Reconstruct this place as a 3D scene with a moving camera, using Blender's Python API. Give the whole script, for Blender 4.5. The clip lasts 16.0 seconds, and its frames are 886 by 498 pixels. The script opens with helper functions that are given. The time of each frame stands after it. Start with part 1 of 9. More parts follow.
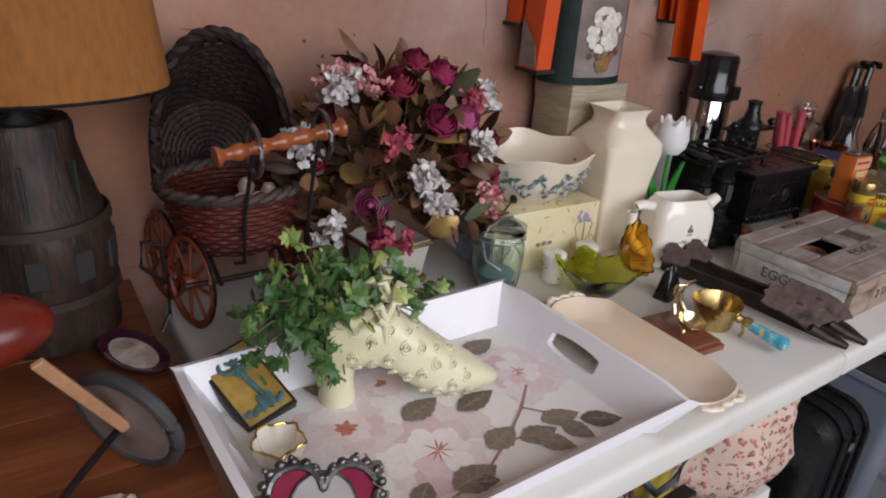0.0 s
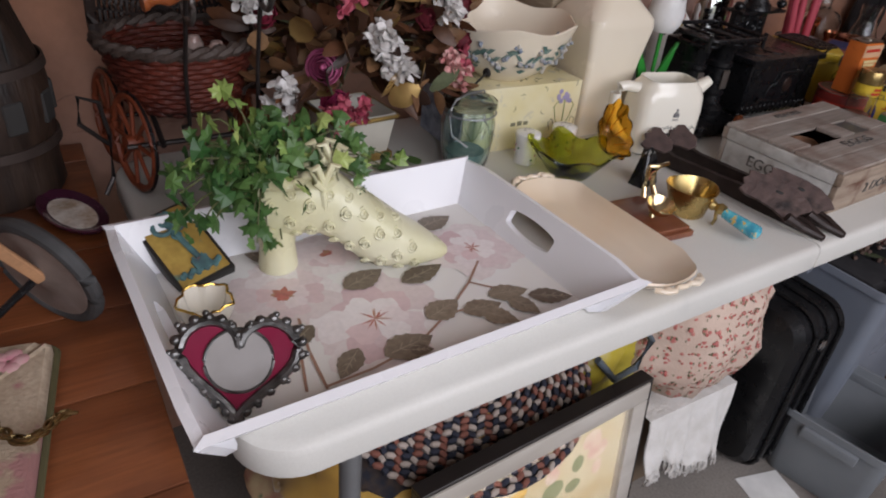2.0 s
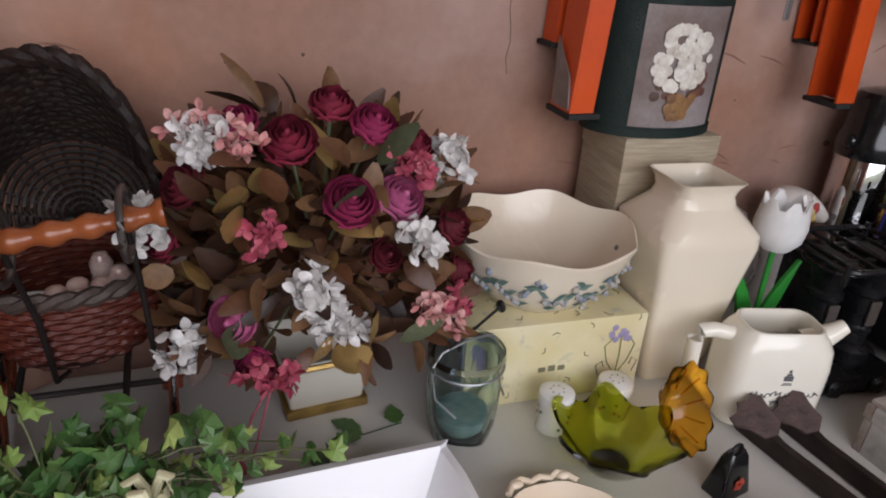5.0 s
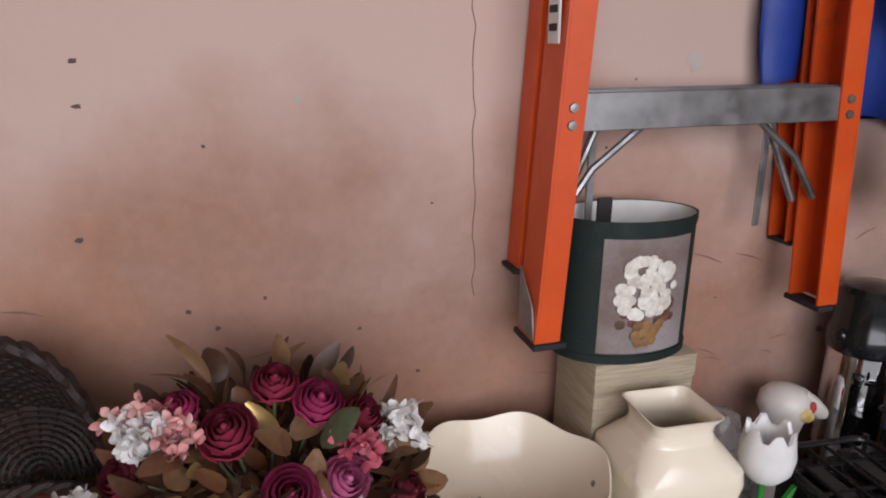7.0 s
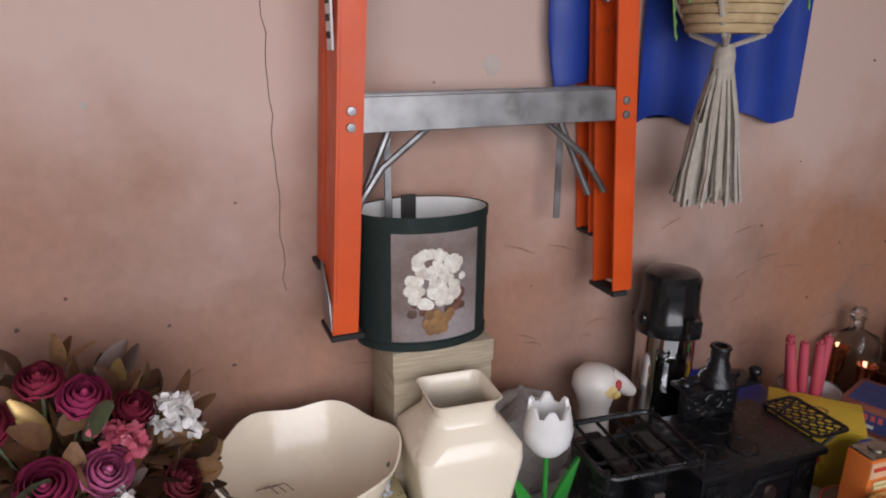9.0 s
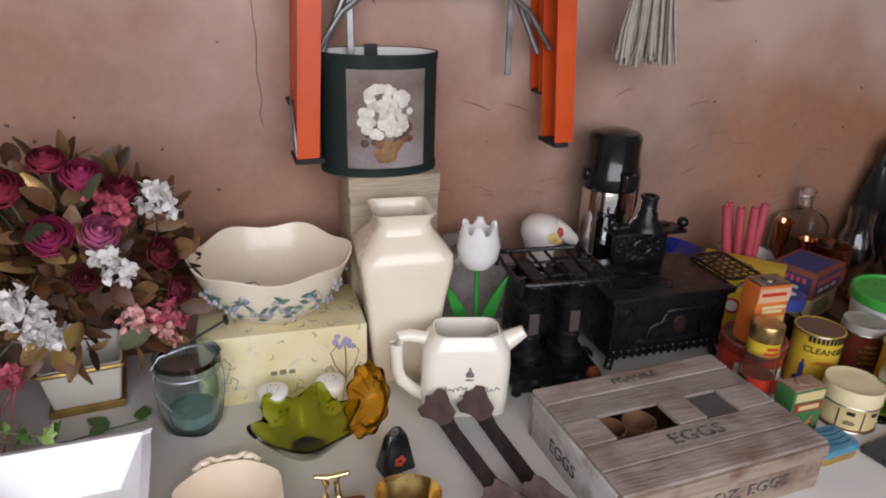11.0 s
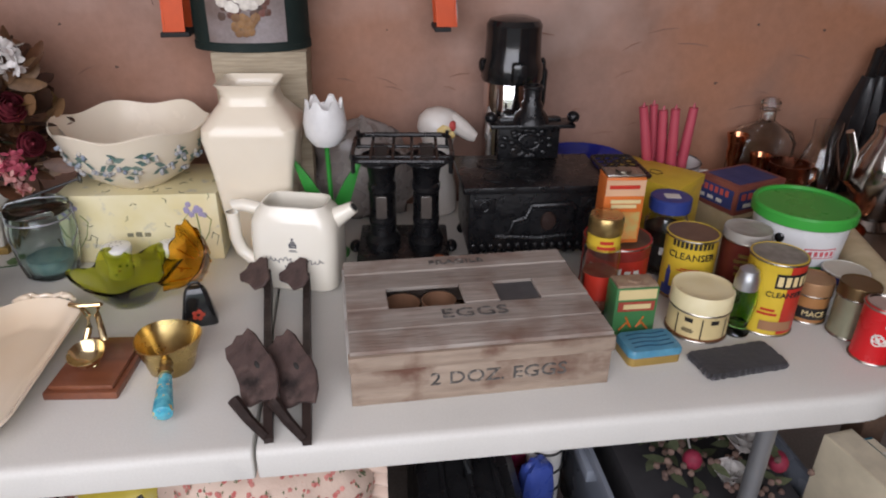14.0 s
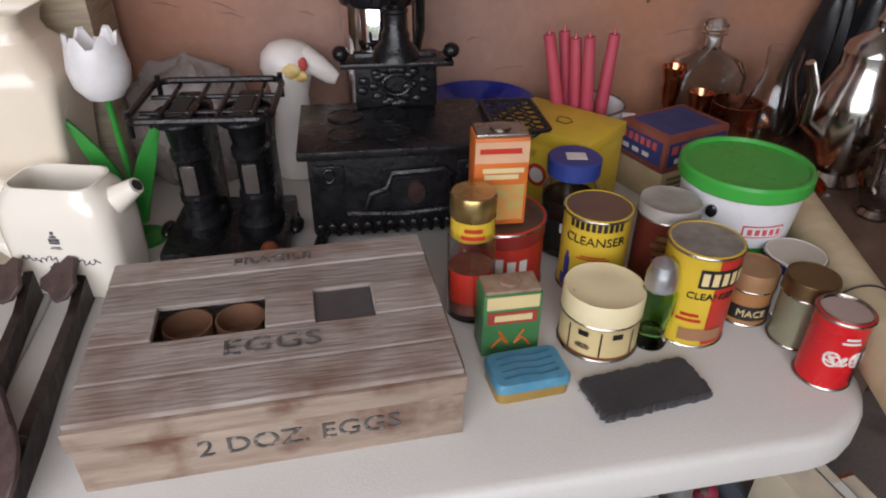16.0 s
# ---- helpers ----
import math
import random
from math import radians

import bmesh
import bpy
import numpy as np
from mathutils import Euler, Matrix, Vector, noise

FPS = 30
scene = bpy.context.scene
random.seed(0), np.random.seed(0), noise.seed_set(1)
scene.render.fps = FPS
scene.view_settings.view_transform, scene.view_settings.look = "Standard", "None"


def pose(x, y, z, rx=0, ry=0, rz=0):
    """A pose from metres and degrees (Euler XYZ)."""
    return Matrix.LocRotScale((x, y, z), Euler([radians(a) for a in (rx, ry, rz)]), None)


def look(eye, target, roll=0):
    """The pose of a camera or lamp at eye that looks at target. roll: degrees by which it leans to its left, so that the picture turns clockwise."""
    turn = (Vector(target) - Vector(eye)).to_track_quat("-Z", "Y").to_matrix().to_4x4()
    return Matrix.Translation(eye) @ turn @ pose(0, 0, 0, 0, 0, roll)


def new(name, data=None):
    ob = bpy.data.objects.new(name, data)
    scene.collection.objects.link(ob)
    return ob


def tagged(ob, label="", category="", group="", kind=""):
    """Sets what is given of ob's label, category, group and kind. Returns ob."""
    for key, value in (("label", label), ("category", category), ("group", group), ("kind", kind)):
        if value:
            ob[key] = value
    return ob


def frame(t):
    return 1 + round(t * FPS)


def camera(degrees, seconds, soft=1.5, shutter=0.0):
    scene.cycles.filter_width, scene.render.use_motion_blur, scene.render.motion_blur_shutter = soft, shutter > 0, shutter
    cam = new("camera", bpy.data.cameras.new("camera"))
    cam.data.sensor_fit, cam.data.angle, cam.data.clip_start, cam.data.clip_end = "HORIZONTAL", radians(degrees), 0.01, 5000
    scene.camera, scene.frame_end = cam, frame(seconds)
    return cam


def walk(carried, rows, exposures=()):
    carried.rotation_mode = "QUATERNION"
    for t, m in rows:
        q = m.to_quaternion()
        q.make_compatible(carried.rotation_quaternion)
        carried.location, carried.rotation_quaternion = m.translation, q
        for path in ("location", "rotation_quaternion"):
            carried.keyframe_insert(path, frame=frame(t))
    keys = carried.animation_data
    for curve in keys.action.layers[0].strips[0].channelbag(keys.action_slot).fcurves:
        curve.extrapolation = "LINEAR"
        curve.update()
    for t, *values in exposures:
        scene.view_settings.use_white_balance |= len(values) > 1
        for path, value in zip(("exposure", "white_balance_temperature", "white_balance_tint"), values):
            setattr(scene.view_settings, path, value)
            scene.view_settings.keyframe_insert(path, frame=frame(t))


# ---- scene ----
cam = camera(67.1, 16.0, 2.0)
PATH = [
    (0, (-1.137, -0.425, 1.323), (-0.115, 1.094, 0.516), 3.9),
    (0.5, (-1.092, -0.444, 1.306), (-0.223, 1.112, 0.398), 4.1),
    (1, (-1.11, -0.449, 1.279), (-0.236, 1.04, 0.268), 5.3),
    (1.5, (-1.141, -0.446, 1.251), (-0.187, 0.934, 0.162), 6.0),
    (2, (-1.048, -0.456, 1.265), (-0.112, 0.957, 0.204), 5.7),
    (2.5, (-0.931, -0.452, 1.258), (-0.059, 1.023, 0.227), 3.7),
    (3, (-0.825, -0.452, 1.26), (0.073, 1.017, 0.242), 4.6),
    (3.5, (-0.774, -0.403, 1.267), (0.077, 1.103, 0.264), 5.0),
    (3.8, (-0.737, -0.33, 1.283), (0.078, 1.241, 0.351), 5.9),
    (4, (-0.741, -0.285, 1.3), (0.053, 1.31, 0.391), 4.9),
    (4.5, (-0.736, -0.204, 1.313), (-0.041, 1.441, 0.413), 3.8),
    (5, (-0.675, -0.169, 1.338), (-0.069, 1.532, 0.477), 3.9),
    (5.2, (-0.641, -0.156, 1.361), (-0.047, 1.557, 0.517), 3.3),
    (7.3, (-0.567, -0.116, 1.521), (-0.018, 1.723, 0.959), 0.6),
    (7.5, (-0.562, -0.12, 1.529), (0.008, 1.712, 0.966), 0.8),
    (8, (-0.513, -0.144, 1.546), (0.169, 1.648, 0.976), 0.5),
    (8.2, (-0.48, -0.167, 1.551), (0.247, 1.609, 0.988), 0.5),
    (10.3, (-0.349, -0.352, 1.458), (0.315, 1.396, 0.749), 1.8),
    (10.5, (-0.357, -0.389, 1.454), (0.332, 1.341, 0.724), 2.5),
    (11, (-0.314, -0.47, 1.419), (0.271, 1.282, 0.651), 2.0),
    (11.5, (-0.193, -0.53, 1.387), (0.125, 1.281, 0.599), 3.6),
    (12, (-0.136, -0.594, 1.352), (0.083, 1.228, 0.558), 2.3),
    (12.5, (-0.164, -0.672, 1.337), (0.085, 1.129, 0.504), 2.3),
    (13, (-0.136, -0.699, 1.334), (0.126, 1.068, 0.434), 3.0),
    (13.5, (0.004, -0.669, 1.325), (0.269, 1.086, 0.403), 1.9),
    (14, (0.147, -0.611, 1.308), (0.36, 1.164, 0.411), 0.9),
    (14.5, (0.242, -0.552, 1.281), (0.382, 1.224, 0.372), 0.5),
    (15, (0.275, -0.48, 1.276), (0.444, 1.243, 0.275), -0.3),
    (15.5, (0.298, -0.406, 1.263), (0.569, 1.291, 0.24), -2.0),
    (16, (0.364, -0.355, 1.248), (0.639, 1.304, 0.165), 0.6),
]
EXPOSURE = [(0.0, -0.18), (1.5, -0.24), (3.0, -0.46), (4.0, -0.48), (5.2, -0.16), (7.5, 0.05), (8.2, 0.05), (10.3, -0.05), (11.5, 0.04), (13.0, 0.0), (14.5, 0.02), (16.0, 0.16)]
walk(cam, [(t, look(eye, target, roll)) for t, eye, target, roll in PATH], EXPOSURE)

# ---- daylight: open sky outside a wide garage door behind the walker ----
world = bpy.data.worlds.new("sky")
world.use_nodes = True
scene.world = world
sky = world.node_tree.nodes.new("ShaderNodeTexSky")
sky.sky_type = "NISHITA"
sky.sun_disc = False
sky.sun_elevation, sky.sun_rotation = radians(60), radians(0)
world.node_tree.nodes["Background"].inputs[1].default_value = 0.12
world.node_tree.links.new(sky.outputs[0], world.node_tree.nodes["Background"].inputs[0])
sun = new("sun", bpy.data.lights.new("sun", "SUN"))
sun.data.energy, sun.data.angle, sun.data.color = 3.0, radians(0.5), (1.0, 0.95, 0.88)
sun.matrix_world = look((0, 4.6, 8), (0, 0, 0))


def daylight(name, x0, x1, z0, z1, y, watts):
    lamp = new(name, bpy.data.lights.new(name, "AREA"))
    lamp.data.shape, lamp.data.size, lamp.data.size_y = "RECTANGLE", x1 - x0, z1 - z0
    lamp.data.energy, lamp.data.color = watts, (0.955, 0.93, 1.0)
    lamp.matrix_world = look(((x0 + x1) / 2, y, (z0 + z1) / 2), ((x0 + x1) / 2, y + 1, (z0 + z1) / 2 - 0.75))


DOOR_Y = -1.75
daylight("doorway_daylight", -1.8, 0.9, 1.0, 2.38, DOOR_Y + 0.06, 63)

# ---- materials ----
MATS = {}


def ramp_mix(nt, a, b, fac):
    mix = nt.nodes.new("ShaderNodeMix")
    mix.data_type = "RGBA"
    mix.inputs["A"].default_value, mix.inputs["B"].default_value = (*a, 1), (*b, 1)
    nt.links.new(fac, mix.inputs["Factor"])
    return mix.outputs["Result"]


def noise_fac(nt, scale, lo, hi, detail=4.0, stretch=(1, 1, 1), kind="Object"):
    tex = nt.nodes.new("ShaderNodeTexCoord")
    mp = nt.nodes.new("ShaderNodeMapping")
    mp.inputs["Scale"].default_value = stretch
    nz = nt.nodes.new("ShaderNodeTexNoise")
    nz.inputs["Scale"].default_value, nz.inputs["Detail"].default_value = scale, detail
    rg = nt.nodes.new("ShaderNodeMapRange")
    rg.inputs["From Min"].default_value, rg.inputs["From Max"].default_value = lo, hi
    nt.links.new(tex.outputs[kind], mp.inputs["Vector"])
    nt.links.new(mp.outputs[0], nz.inputs["Vector"])
    nt.links.new(nz.outputs["Fac"], rg.inputs["Value"])
    return rg.outputs["Result"]


def mat(name, col, rough=0.5, metal=0.0, col2=None, scale=18.0, grain=0.0, gscale=160.0, bump=0.0, bscale=90.0,
        dirt=None, dscale=6.0, dlo=0.56, dhi=0.72, stretch=(1, 1, 1), clear=0.0, trans=0.0, ior=1.45, sheen=0.0, alpha=1.0, spread=0.0):
    """A surface: two tones, fine grain, dirt patches of their own shape and fine relief."""
    if name in MATS:
        return MATS[name]
    m = bpy.data.materials.new(name)
    m.use_nodes = True
    nt = m.node_tree
    b = nt.nodes["Principled BSDF"]
    b.inputs["Roughness"].default_value, b.inputs["Metallic"].default_value = rough, metal
    b.inputs["IOR"].default_value, b.inputs["Coat Weight"].default_value = ior, clear
    b.inputs["Transmission Weight"].default_value, b.inputs["Sheen Weight"].default_value = trans, sheen
    b.inputs["Coat Roughness"].default_value = 0.08
    b.inputs["Alpha"].default_value = alpha
    col2 = col2 or tuple(c * 0.82 for c in col)
    out = ramp_mix(nt, col, col2, noise_fac(nt, scale, 0.35, 0.68, 5, stretch))
    if grain:
        g = nt.nodes.new("ShaderNodeMix")
        g.data_type, g.blend_type = "RGBA", "MULTIPLY"
        g.inputs["Factor"].default_value = grain
        nt.links.new(out, g.inputs["A"])
        nt.links.new(ramp_mix(nt, (1, 1, 1), (0.35, 0.33, 0.3), noise_fac(nt, gscale, 0.3, 0.75, 3, stretch)), g.inputs["B"])
        out = g.outputs["Result"]
    if dirt:
        d = nt.nodes.new("ShaderNodeMix")
        d.data_type = "RGBA"
        d.inputs["B"].default_value = (*dirt, 1)
        nt.links.new(out, d.inputs["A"])
        nt.links.new(noise_fac(nt, dscale, dlo, dhi, 8), d.inputs["Factor"])
        out = d.outputs["Result"]
    if spread:
        info = nt.nodes.new("ShaderNodeObjectInfo")
        hsv = nt.nodes.new("ShaderNodeHueSaturation")
        rg = nt.nodes.new("ShaderNodeMapRange")
        rg.inputs["To Min"].default_value, rg.inputs["To Max"].default_value = 1 - spread, 1 + spread
        nt.links.new(info.outputs["Random"], rg.inputs["Value"])
        nt.links.new(rg.outputs["Result"], hsv.inputs["Value"])
        nt.links.new(out, hsv.inputs["Color"])
        out = hsv.outputs["Color"]
    nt.links.new(out, b.inputs["Base Color"])
    rr = nt.nodes.new("ShaderNodeMapRange")
    rr.inputs["To Min"].default_value, rr.inputs["To Max"].default_value = max(0.02, rough - 0.08), min(1, rough + 0.1)
    if trans < 0.5 and rough > 0.12:
        nt.links.new(noise_fac(nt, scale * 1.7, 0.3, 0.7, 4), rr.inputs["Value"])
        nt.links.new(rr.outputs["Result"], b.inputs["Roughness"])
    if bump:
        bp = nt.nodes.new("ShaderNodeBump")
        bp.inputs["Strength"].default_value, bp.inputs["Distance"].default_value = bump, 0.002
        nt.links.new(noise_fac(nt, bscale, 0.2, 0.8, 6, stretch), bp.inputs["Height"])
        nt.links.new(bp.outputs[0], b.inputs["Normal"])
    MATS[name] = m
    return m


def leafy(name, a, b, rough=0.6, stain=0.5):
    """Leaves and petals: each island has its own tone."""
    if name in MATS:
        return MATS[name]
    m = bpy.data.materials.new(name)
    m.use_nodes = True
    nt = m.node_tree
    p = nt.nodes["Principled BSDF"]
    p.inputs["Roughness"].default_value = rough
    geo = nt.nodes.new("ShaderNodeNewGeometry")
    c = ramp_mix(nt, a, b, geo.outputs["Random Per Island"])
    g = nt.nodes.new("ShaderNodeMix")
    g.data_type, g.blend_type = "RGBA", "MULTIPLY"
    g.inputs["Factor"].default_value = stain
    nt.links.new(c, g.inputs["A"])
    nt.links.new(ramp_mix(nt, (1, 1, 1), (0.45, 0.42, 0.4), noise_fac(nt, 120, 0.35, 0.7, 3)), g.inputs["B"])
    nt.links.new(g.outputs["Result"], p.inputs["Base Color"])
    MATS[name] = m
    return m


def glass(name, col, rough=0.03, tint=0.55):
    """Real glass, tinted."""
    if name in MATS:
        return MATS[name]
    m = bpy.data.materials.new(name)
    m.use_nodes = True
    b = m.node_tree.nodes["Principled BSDF"]
    b.inputs["Base Color"].default_value = (*col, 1)
    b.inputs["Roughness"].default_value, b.inputs["Transmission Weight"].default_value, b.inputs["IOR"].default_value = rough, 1.0, 1.45
    MATS[name] = m
    return m


WALL = mat("pink_plaster", (0.40, 0.185, 0.106), 0.85, col2=(0.34, 0.215, 0.172), scale=1.6, grain=0.2, gscale=60, bump=0.7, bscale=26,
           dirt=(0.22, 0.135, 0.10), dscale=3.2, dlo=0.6, dhi=0.82)


def paler_upward(m, col):
    """Mixes a paler tone over the upper wall, with a ragged lower edge."""
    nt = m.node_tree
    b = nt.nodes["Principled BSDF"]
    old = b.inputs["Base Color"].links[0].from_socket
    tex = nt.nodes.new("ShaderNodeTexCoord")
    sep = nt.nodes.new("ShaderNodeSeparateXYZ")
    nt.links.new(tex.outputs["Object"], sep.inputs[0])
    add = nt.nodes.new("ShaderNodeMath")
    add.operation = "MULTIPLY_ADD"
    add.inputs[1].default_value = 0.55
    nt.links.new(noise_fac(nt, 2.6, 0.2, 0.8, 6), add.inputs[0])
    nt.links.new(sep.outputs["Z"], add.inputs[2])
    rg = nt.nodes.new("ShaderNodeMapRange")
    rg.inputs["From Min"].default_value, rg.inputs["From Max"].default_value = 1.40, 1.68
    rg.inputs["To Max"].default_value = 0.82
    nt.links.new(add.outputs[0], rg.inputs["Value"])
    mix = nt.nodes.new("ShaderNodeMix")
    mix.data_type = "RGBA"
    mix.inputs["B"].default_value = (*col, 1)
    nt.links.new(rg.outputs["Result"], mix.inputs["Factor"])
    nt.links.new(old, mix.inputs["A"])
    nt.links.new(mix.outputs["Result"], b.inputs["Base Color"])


paler_upward(WALL, (0.58, 0.44, 0.385))
CONCRETE = mat("concrete", (0.30, 0.27, 0.24), 0.8, col2=(0.2, 0.18, 0.16), scale=3, grain=0.4, bump=0.3, dirt=(0.12, 0.1, 0.09), dscale=4)
PLASTIC = mat("table_plastic", (0.645, 0.63, 0.585), 0.5, col2=(0.60, 0.585, 0.54), scale=5, grain=0.08, gscale=300, bump=0.12, bscale=400,
              dirt=(0.42, 0.42, 0.41), dscale=5, dlo=0.62, dhi=0.85)
GREYSTEEL = mat("grey_steel", (0.33, 0.34, 0.35), 0.4, 0.7, scale=9)
BLACKIRON = mat("black_iron", (0.006, 0.006, 0.007), 0.3, 0.1, col2=(0.010, 0.010, 0.011), scale=40, bump=0.3, bscale=120, dirt=(0.02, 0.017, 0.016), dscale=20, dlo=0.64)
BLACKPLASTIC = mat("black_plastic", (0.008, 0.008, 0.009), 0.15, col2=(0.012, 0.012, 0.012), clear=0.3)
CREAM = mat("cream_glaze", (0.80, 0.72, 0.58), 0.2, col2=(0.76, 0.67, 0.53), scale=7, clear=0.3)
IVORY = mat("ivory_glaze", (0.83, 0.79, 0.69), 0.12, col2=(0.80, 0.75, 0.63), scale=6, clear=0.5)
WHITEPAINT = mat("white_lacquer", (0.88, 0.88, 0.90), 0.3, col2=(0.85, 0.85, 0.87), scale=5)
CHROME = mat("chrome", (0.75, 0.75, 0.76), 0.06, 1.0, col2=(0.68, 0.68, 0.7))
BRASS = mat("brass", (0.62, 0.47, 0.20), 0.28, 1.0, col2=(0.42, 0.30, 0.12), scale=25)
COPPER = mat("copper", (0.72, 0.30, 0.15), 0.2, 1.0, col2=(0.5, 0.2, 0.1), scale=20)
SILVER = mat("silver", (0.62, 0.60, 0.57), 0.16, 1.0, col2=(0.4, 0.38, 0.35), scale=20)
DARKWOOD = mat("dark_wood", (0.013, 0.007, 0.005), 0.55, col2=(0.05, 0.028, 0.018), scale=9, grain=0.6, gscale=50, bump=0.6, bscale=30, stretch=(4, 4, 0.5), dirt=(0.06, 0.038, 0.028), dscale=7, dlo=0.6, dhi=0.8)
REDWOOD = mat("red_brown_boards", (0.20, 0.062, 0.022), 0.38, col2=(0.28, 0.095, 0.035), scale=6, grain=0.5, gscale=40, bump=0.15, stretch=(0.35, 5, 5), spread=0.18, clear=0.2,
              dirt=(0.09, 0.03, 0.015), dscale=5)
INK = mat("black_ink", (0.03, 0.028, 0.026), 0.7)
STENCIL = mat("worn_stencil", (0.05, 0.047, 0.045), 0.7, col2=(0.12, 0.11, 0.1), scale=50, dirt=(0.30, 0.26, 0.22), dscale=140, dlo=0.54, dhi=0.66)


# ---- building tools ----
def thing(name, x, y, z, rz=0.0, label="", category="", group="", rx=0.0, ry=0.0):
    ob = new(name)
    ob.empty_display_size = 0.02
    ob.matrix_basis = pose(x, y, z, rx, ry, rz)
    return tagged(ob, label, category, group)


CLUSTERS = {"leaves", "dried_sprig", "young_leaves", "stems", "bead_border", "holes", "dried_leaves", "gold_leaves", "blossoms", "pink_blossoms", "berries", "wicker_weave", "fringe", "fronds", "yarn_strands", "weave"}


def part(name, bm, material, parent=None, label="", smooth=True, angle=35):
    """Links a bmesh as one mesh object under a thing or a part."""
    me = bpy.data.meshes.new(name)
    bmesh.ops.recalc_face_normals(bm, faces=bm.faces)
    bm.to_mesh(me)
    bm.free()
    me.materials.append(material)
    if smooth:
        me.shade_smooth()
        me.set_sharp_from_angle(angle=radians(angle))
    ob = new(name, me)
    ob.parent = parent
    if name.startswith(("printed_", "painted_")) or name in CLUSTERS:
        ob["kind"] = "stuff"
    return tagged(ob, label)


def setting(name, bm, material, label, category, smooth=False):
    return tagged(part(name, bm, material, None, "", smooth), label, category, "", "structure")


def B():
    return bmesh.new()


def box(bm, x0, x1, y0, y1, z0, z1, bevel=0.0, seg=2, m=None):
    r = bmesh.ops.create_cube(bm, size=1)
    vs = r["verts"]
    bmesh.ops.transform(bm, verts=vs, matrix=Matrix.Translation(((x0 + x1) / 2, (y0 + y1) / 2, (z0 + z1) / 2)) @ Matrix.Diagonal((x1 - x0, y1 - y0, z1 - z0, 1)))
    if bevel:
        es = list({e for v in vs for e in v.link_edges})
        r = bmesh.ops.bevel(bm, geom=es, offset=bevel, segments=seg, affect="EDGES", profile=0.6)
        vs = list({v for f in r["faces"] for v in f.verts} | {v for v in vs if v.is_valid})
    if m is not None:
        bmesh.ops.transform(bm, verts=vs, matrix=m)
    return bm


def rings(bm, loops, closed=True, cap0=False, cap1=False):
    """A skin over loops of points."""
    vs = [[bm.verts.new(p) for p in lp] for lp in loops]
    n = len(vs[0])
    for a, b in zip(vs, vs[1:]):
        for i in range(n if closed else n - 1):
            j = (i + 1) % n
            bm.faces.new((a[i], a[j], b[j], b[i]))
    if cap0:
        bm.faces.new(vs[0][::-1])
    if cap1:
        bm.faces.new(vs[-1])
    return bm


def lathe(bm, prof, seg=32, x=0.0, y=0.0, z=0.0, cap=True, m=None, wave=None):
    """Turned body from a list of (radius, height)."""
    loops = []
    for k, (r, h) in enumerate(prof):
        lp = []
        for i in range(seg):
            a = 2 * math.pi * i / seg
            rr = r * (wave(a, k) if wave else 1)
            p = Vector((x + rr * math.cos(a), y + rr * math.sin(a), z + h))
            lp.append(m @ p if m is not None else p)
        loops.append(lp)
    return rings(bm, loops, True, cap and prof[0][0] > 1e-5, cap and prof[-1][0] > 1e-5)


def tube(bm, pts, r, seg=8, closed=False, taper=None):
    pts = [Vector(p) for p in pts]
    n = len(pts)
    loops = []
    up = Vector((0.013, 0.021, 1)).normalized()
    for i, p in enumerate(pts):
        a = pts[(i - 1) % n] if closed or i > 0 else p
        b = pts[(i + 1) % n] if closed or i < n - 1 else p
        t = (b - a).normalized()
        if abs(t.dot(up)) > 0.97:
            s = t.cross(Vector((1, 0.1, 0))).normalized()
        else:
            s = t.cross(up).normalized()
        u = s.cross(t)
        rr = r * (taper(i / max(1, n - 1)) if taper else 1)
        loops.append([p + rr * (math.cos(2 * math.pi * k / seg) * s + math.sin(2 * math.pi * k / seg) * u) for k in range(seg)])
    if closed:
        loops.append(loops[0])
        return rings(bm, loops, True)
    return rings(bm, loops, True, True, True)


def rod(bm, a, b, r, seg=10):
    return tube(bm, [a, b], r, seg)


def ring(bm, c, R, r, axis="z", n=28, seg=8):
    pts = []
    for i in range(n):
        a = 2 * math.pi * i / n
        u, v = R * math.cos(a), R * math.sin(a)
        pts.append(Vector(c) + Vector({"z": (u, v, 0), "y": (u, 0, v), "x": (0, u, v)}[axis]))
    return tube(bm, pts, r, seg, True)


def prism(bm, outline, z0, z1, m=None):
    lo = [Vector((x, y, z0)) for x, y in outline]
    hi = [Vector((x, y, z1)) for x, y in outline]
    if m is not None:
        lo, hi = [m @ p for p in lo], [m @ p for p in hi]
    return rings(bm, [lo, hi], True, True, True)


def rounded(w, d, r, n=6, cx=0.0, cy=0.0):
    out = []
    for sx, sy, a0 in ((1, 1, 0), (-1, 1, 90), (-1, -1, 180), (1, -1, 270)):
        for i in range(n + 1):
            a = radians(a0 + 90 * i / n)
            out.append((cx + sx * (w / 2 - r) + r * math.cos(a), cy + sy * (d / 2 - r) + r * math.sin(a)))
    return out


def arc(c, r, a0, a1, n, axis="z"):
    out = []
    for i in range(n + 1):
        a = radians(a0 + (a1 - a0) * i / n)
        u, v = r * math.cos(a), r * math.sin(a)
        out.append(Vector(c) + Vector({"z": (u, v, 0), "y": (u, 0, v), "x": (0, u, v)}[axis]))
    return out


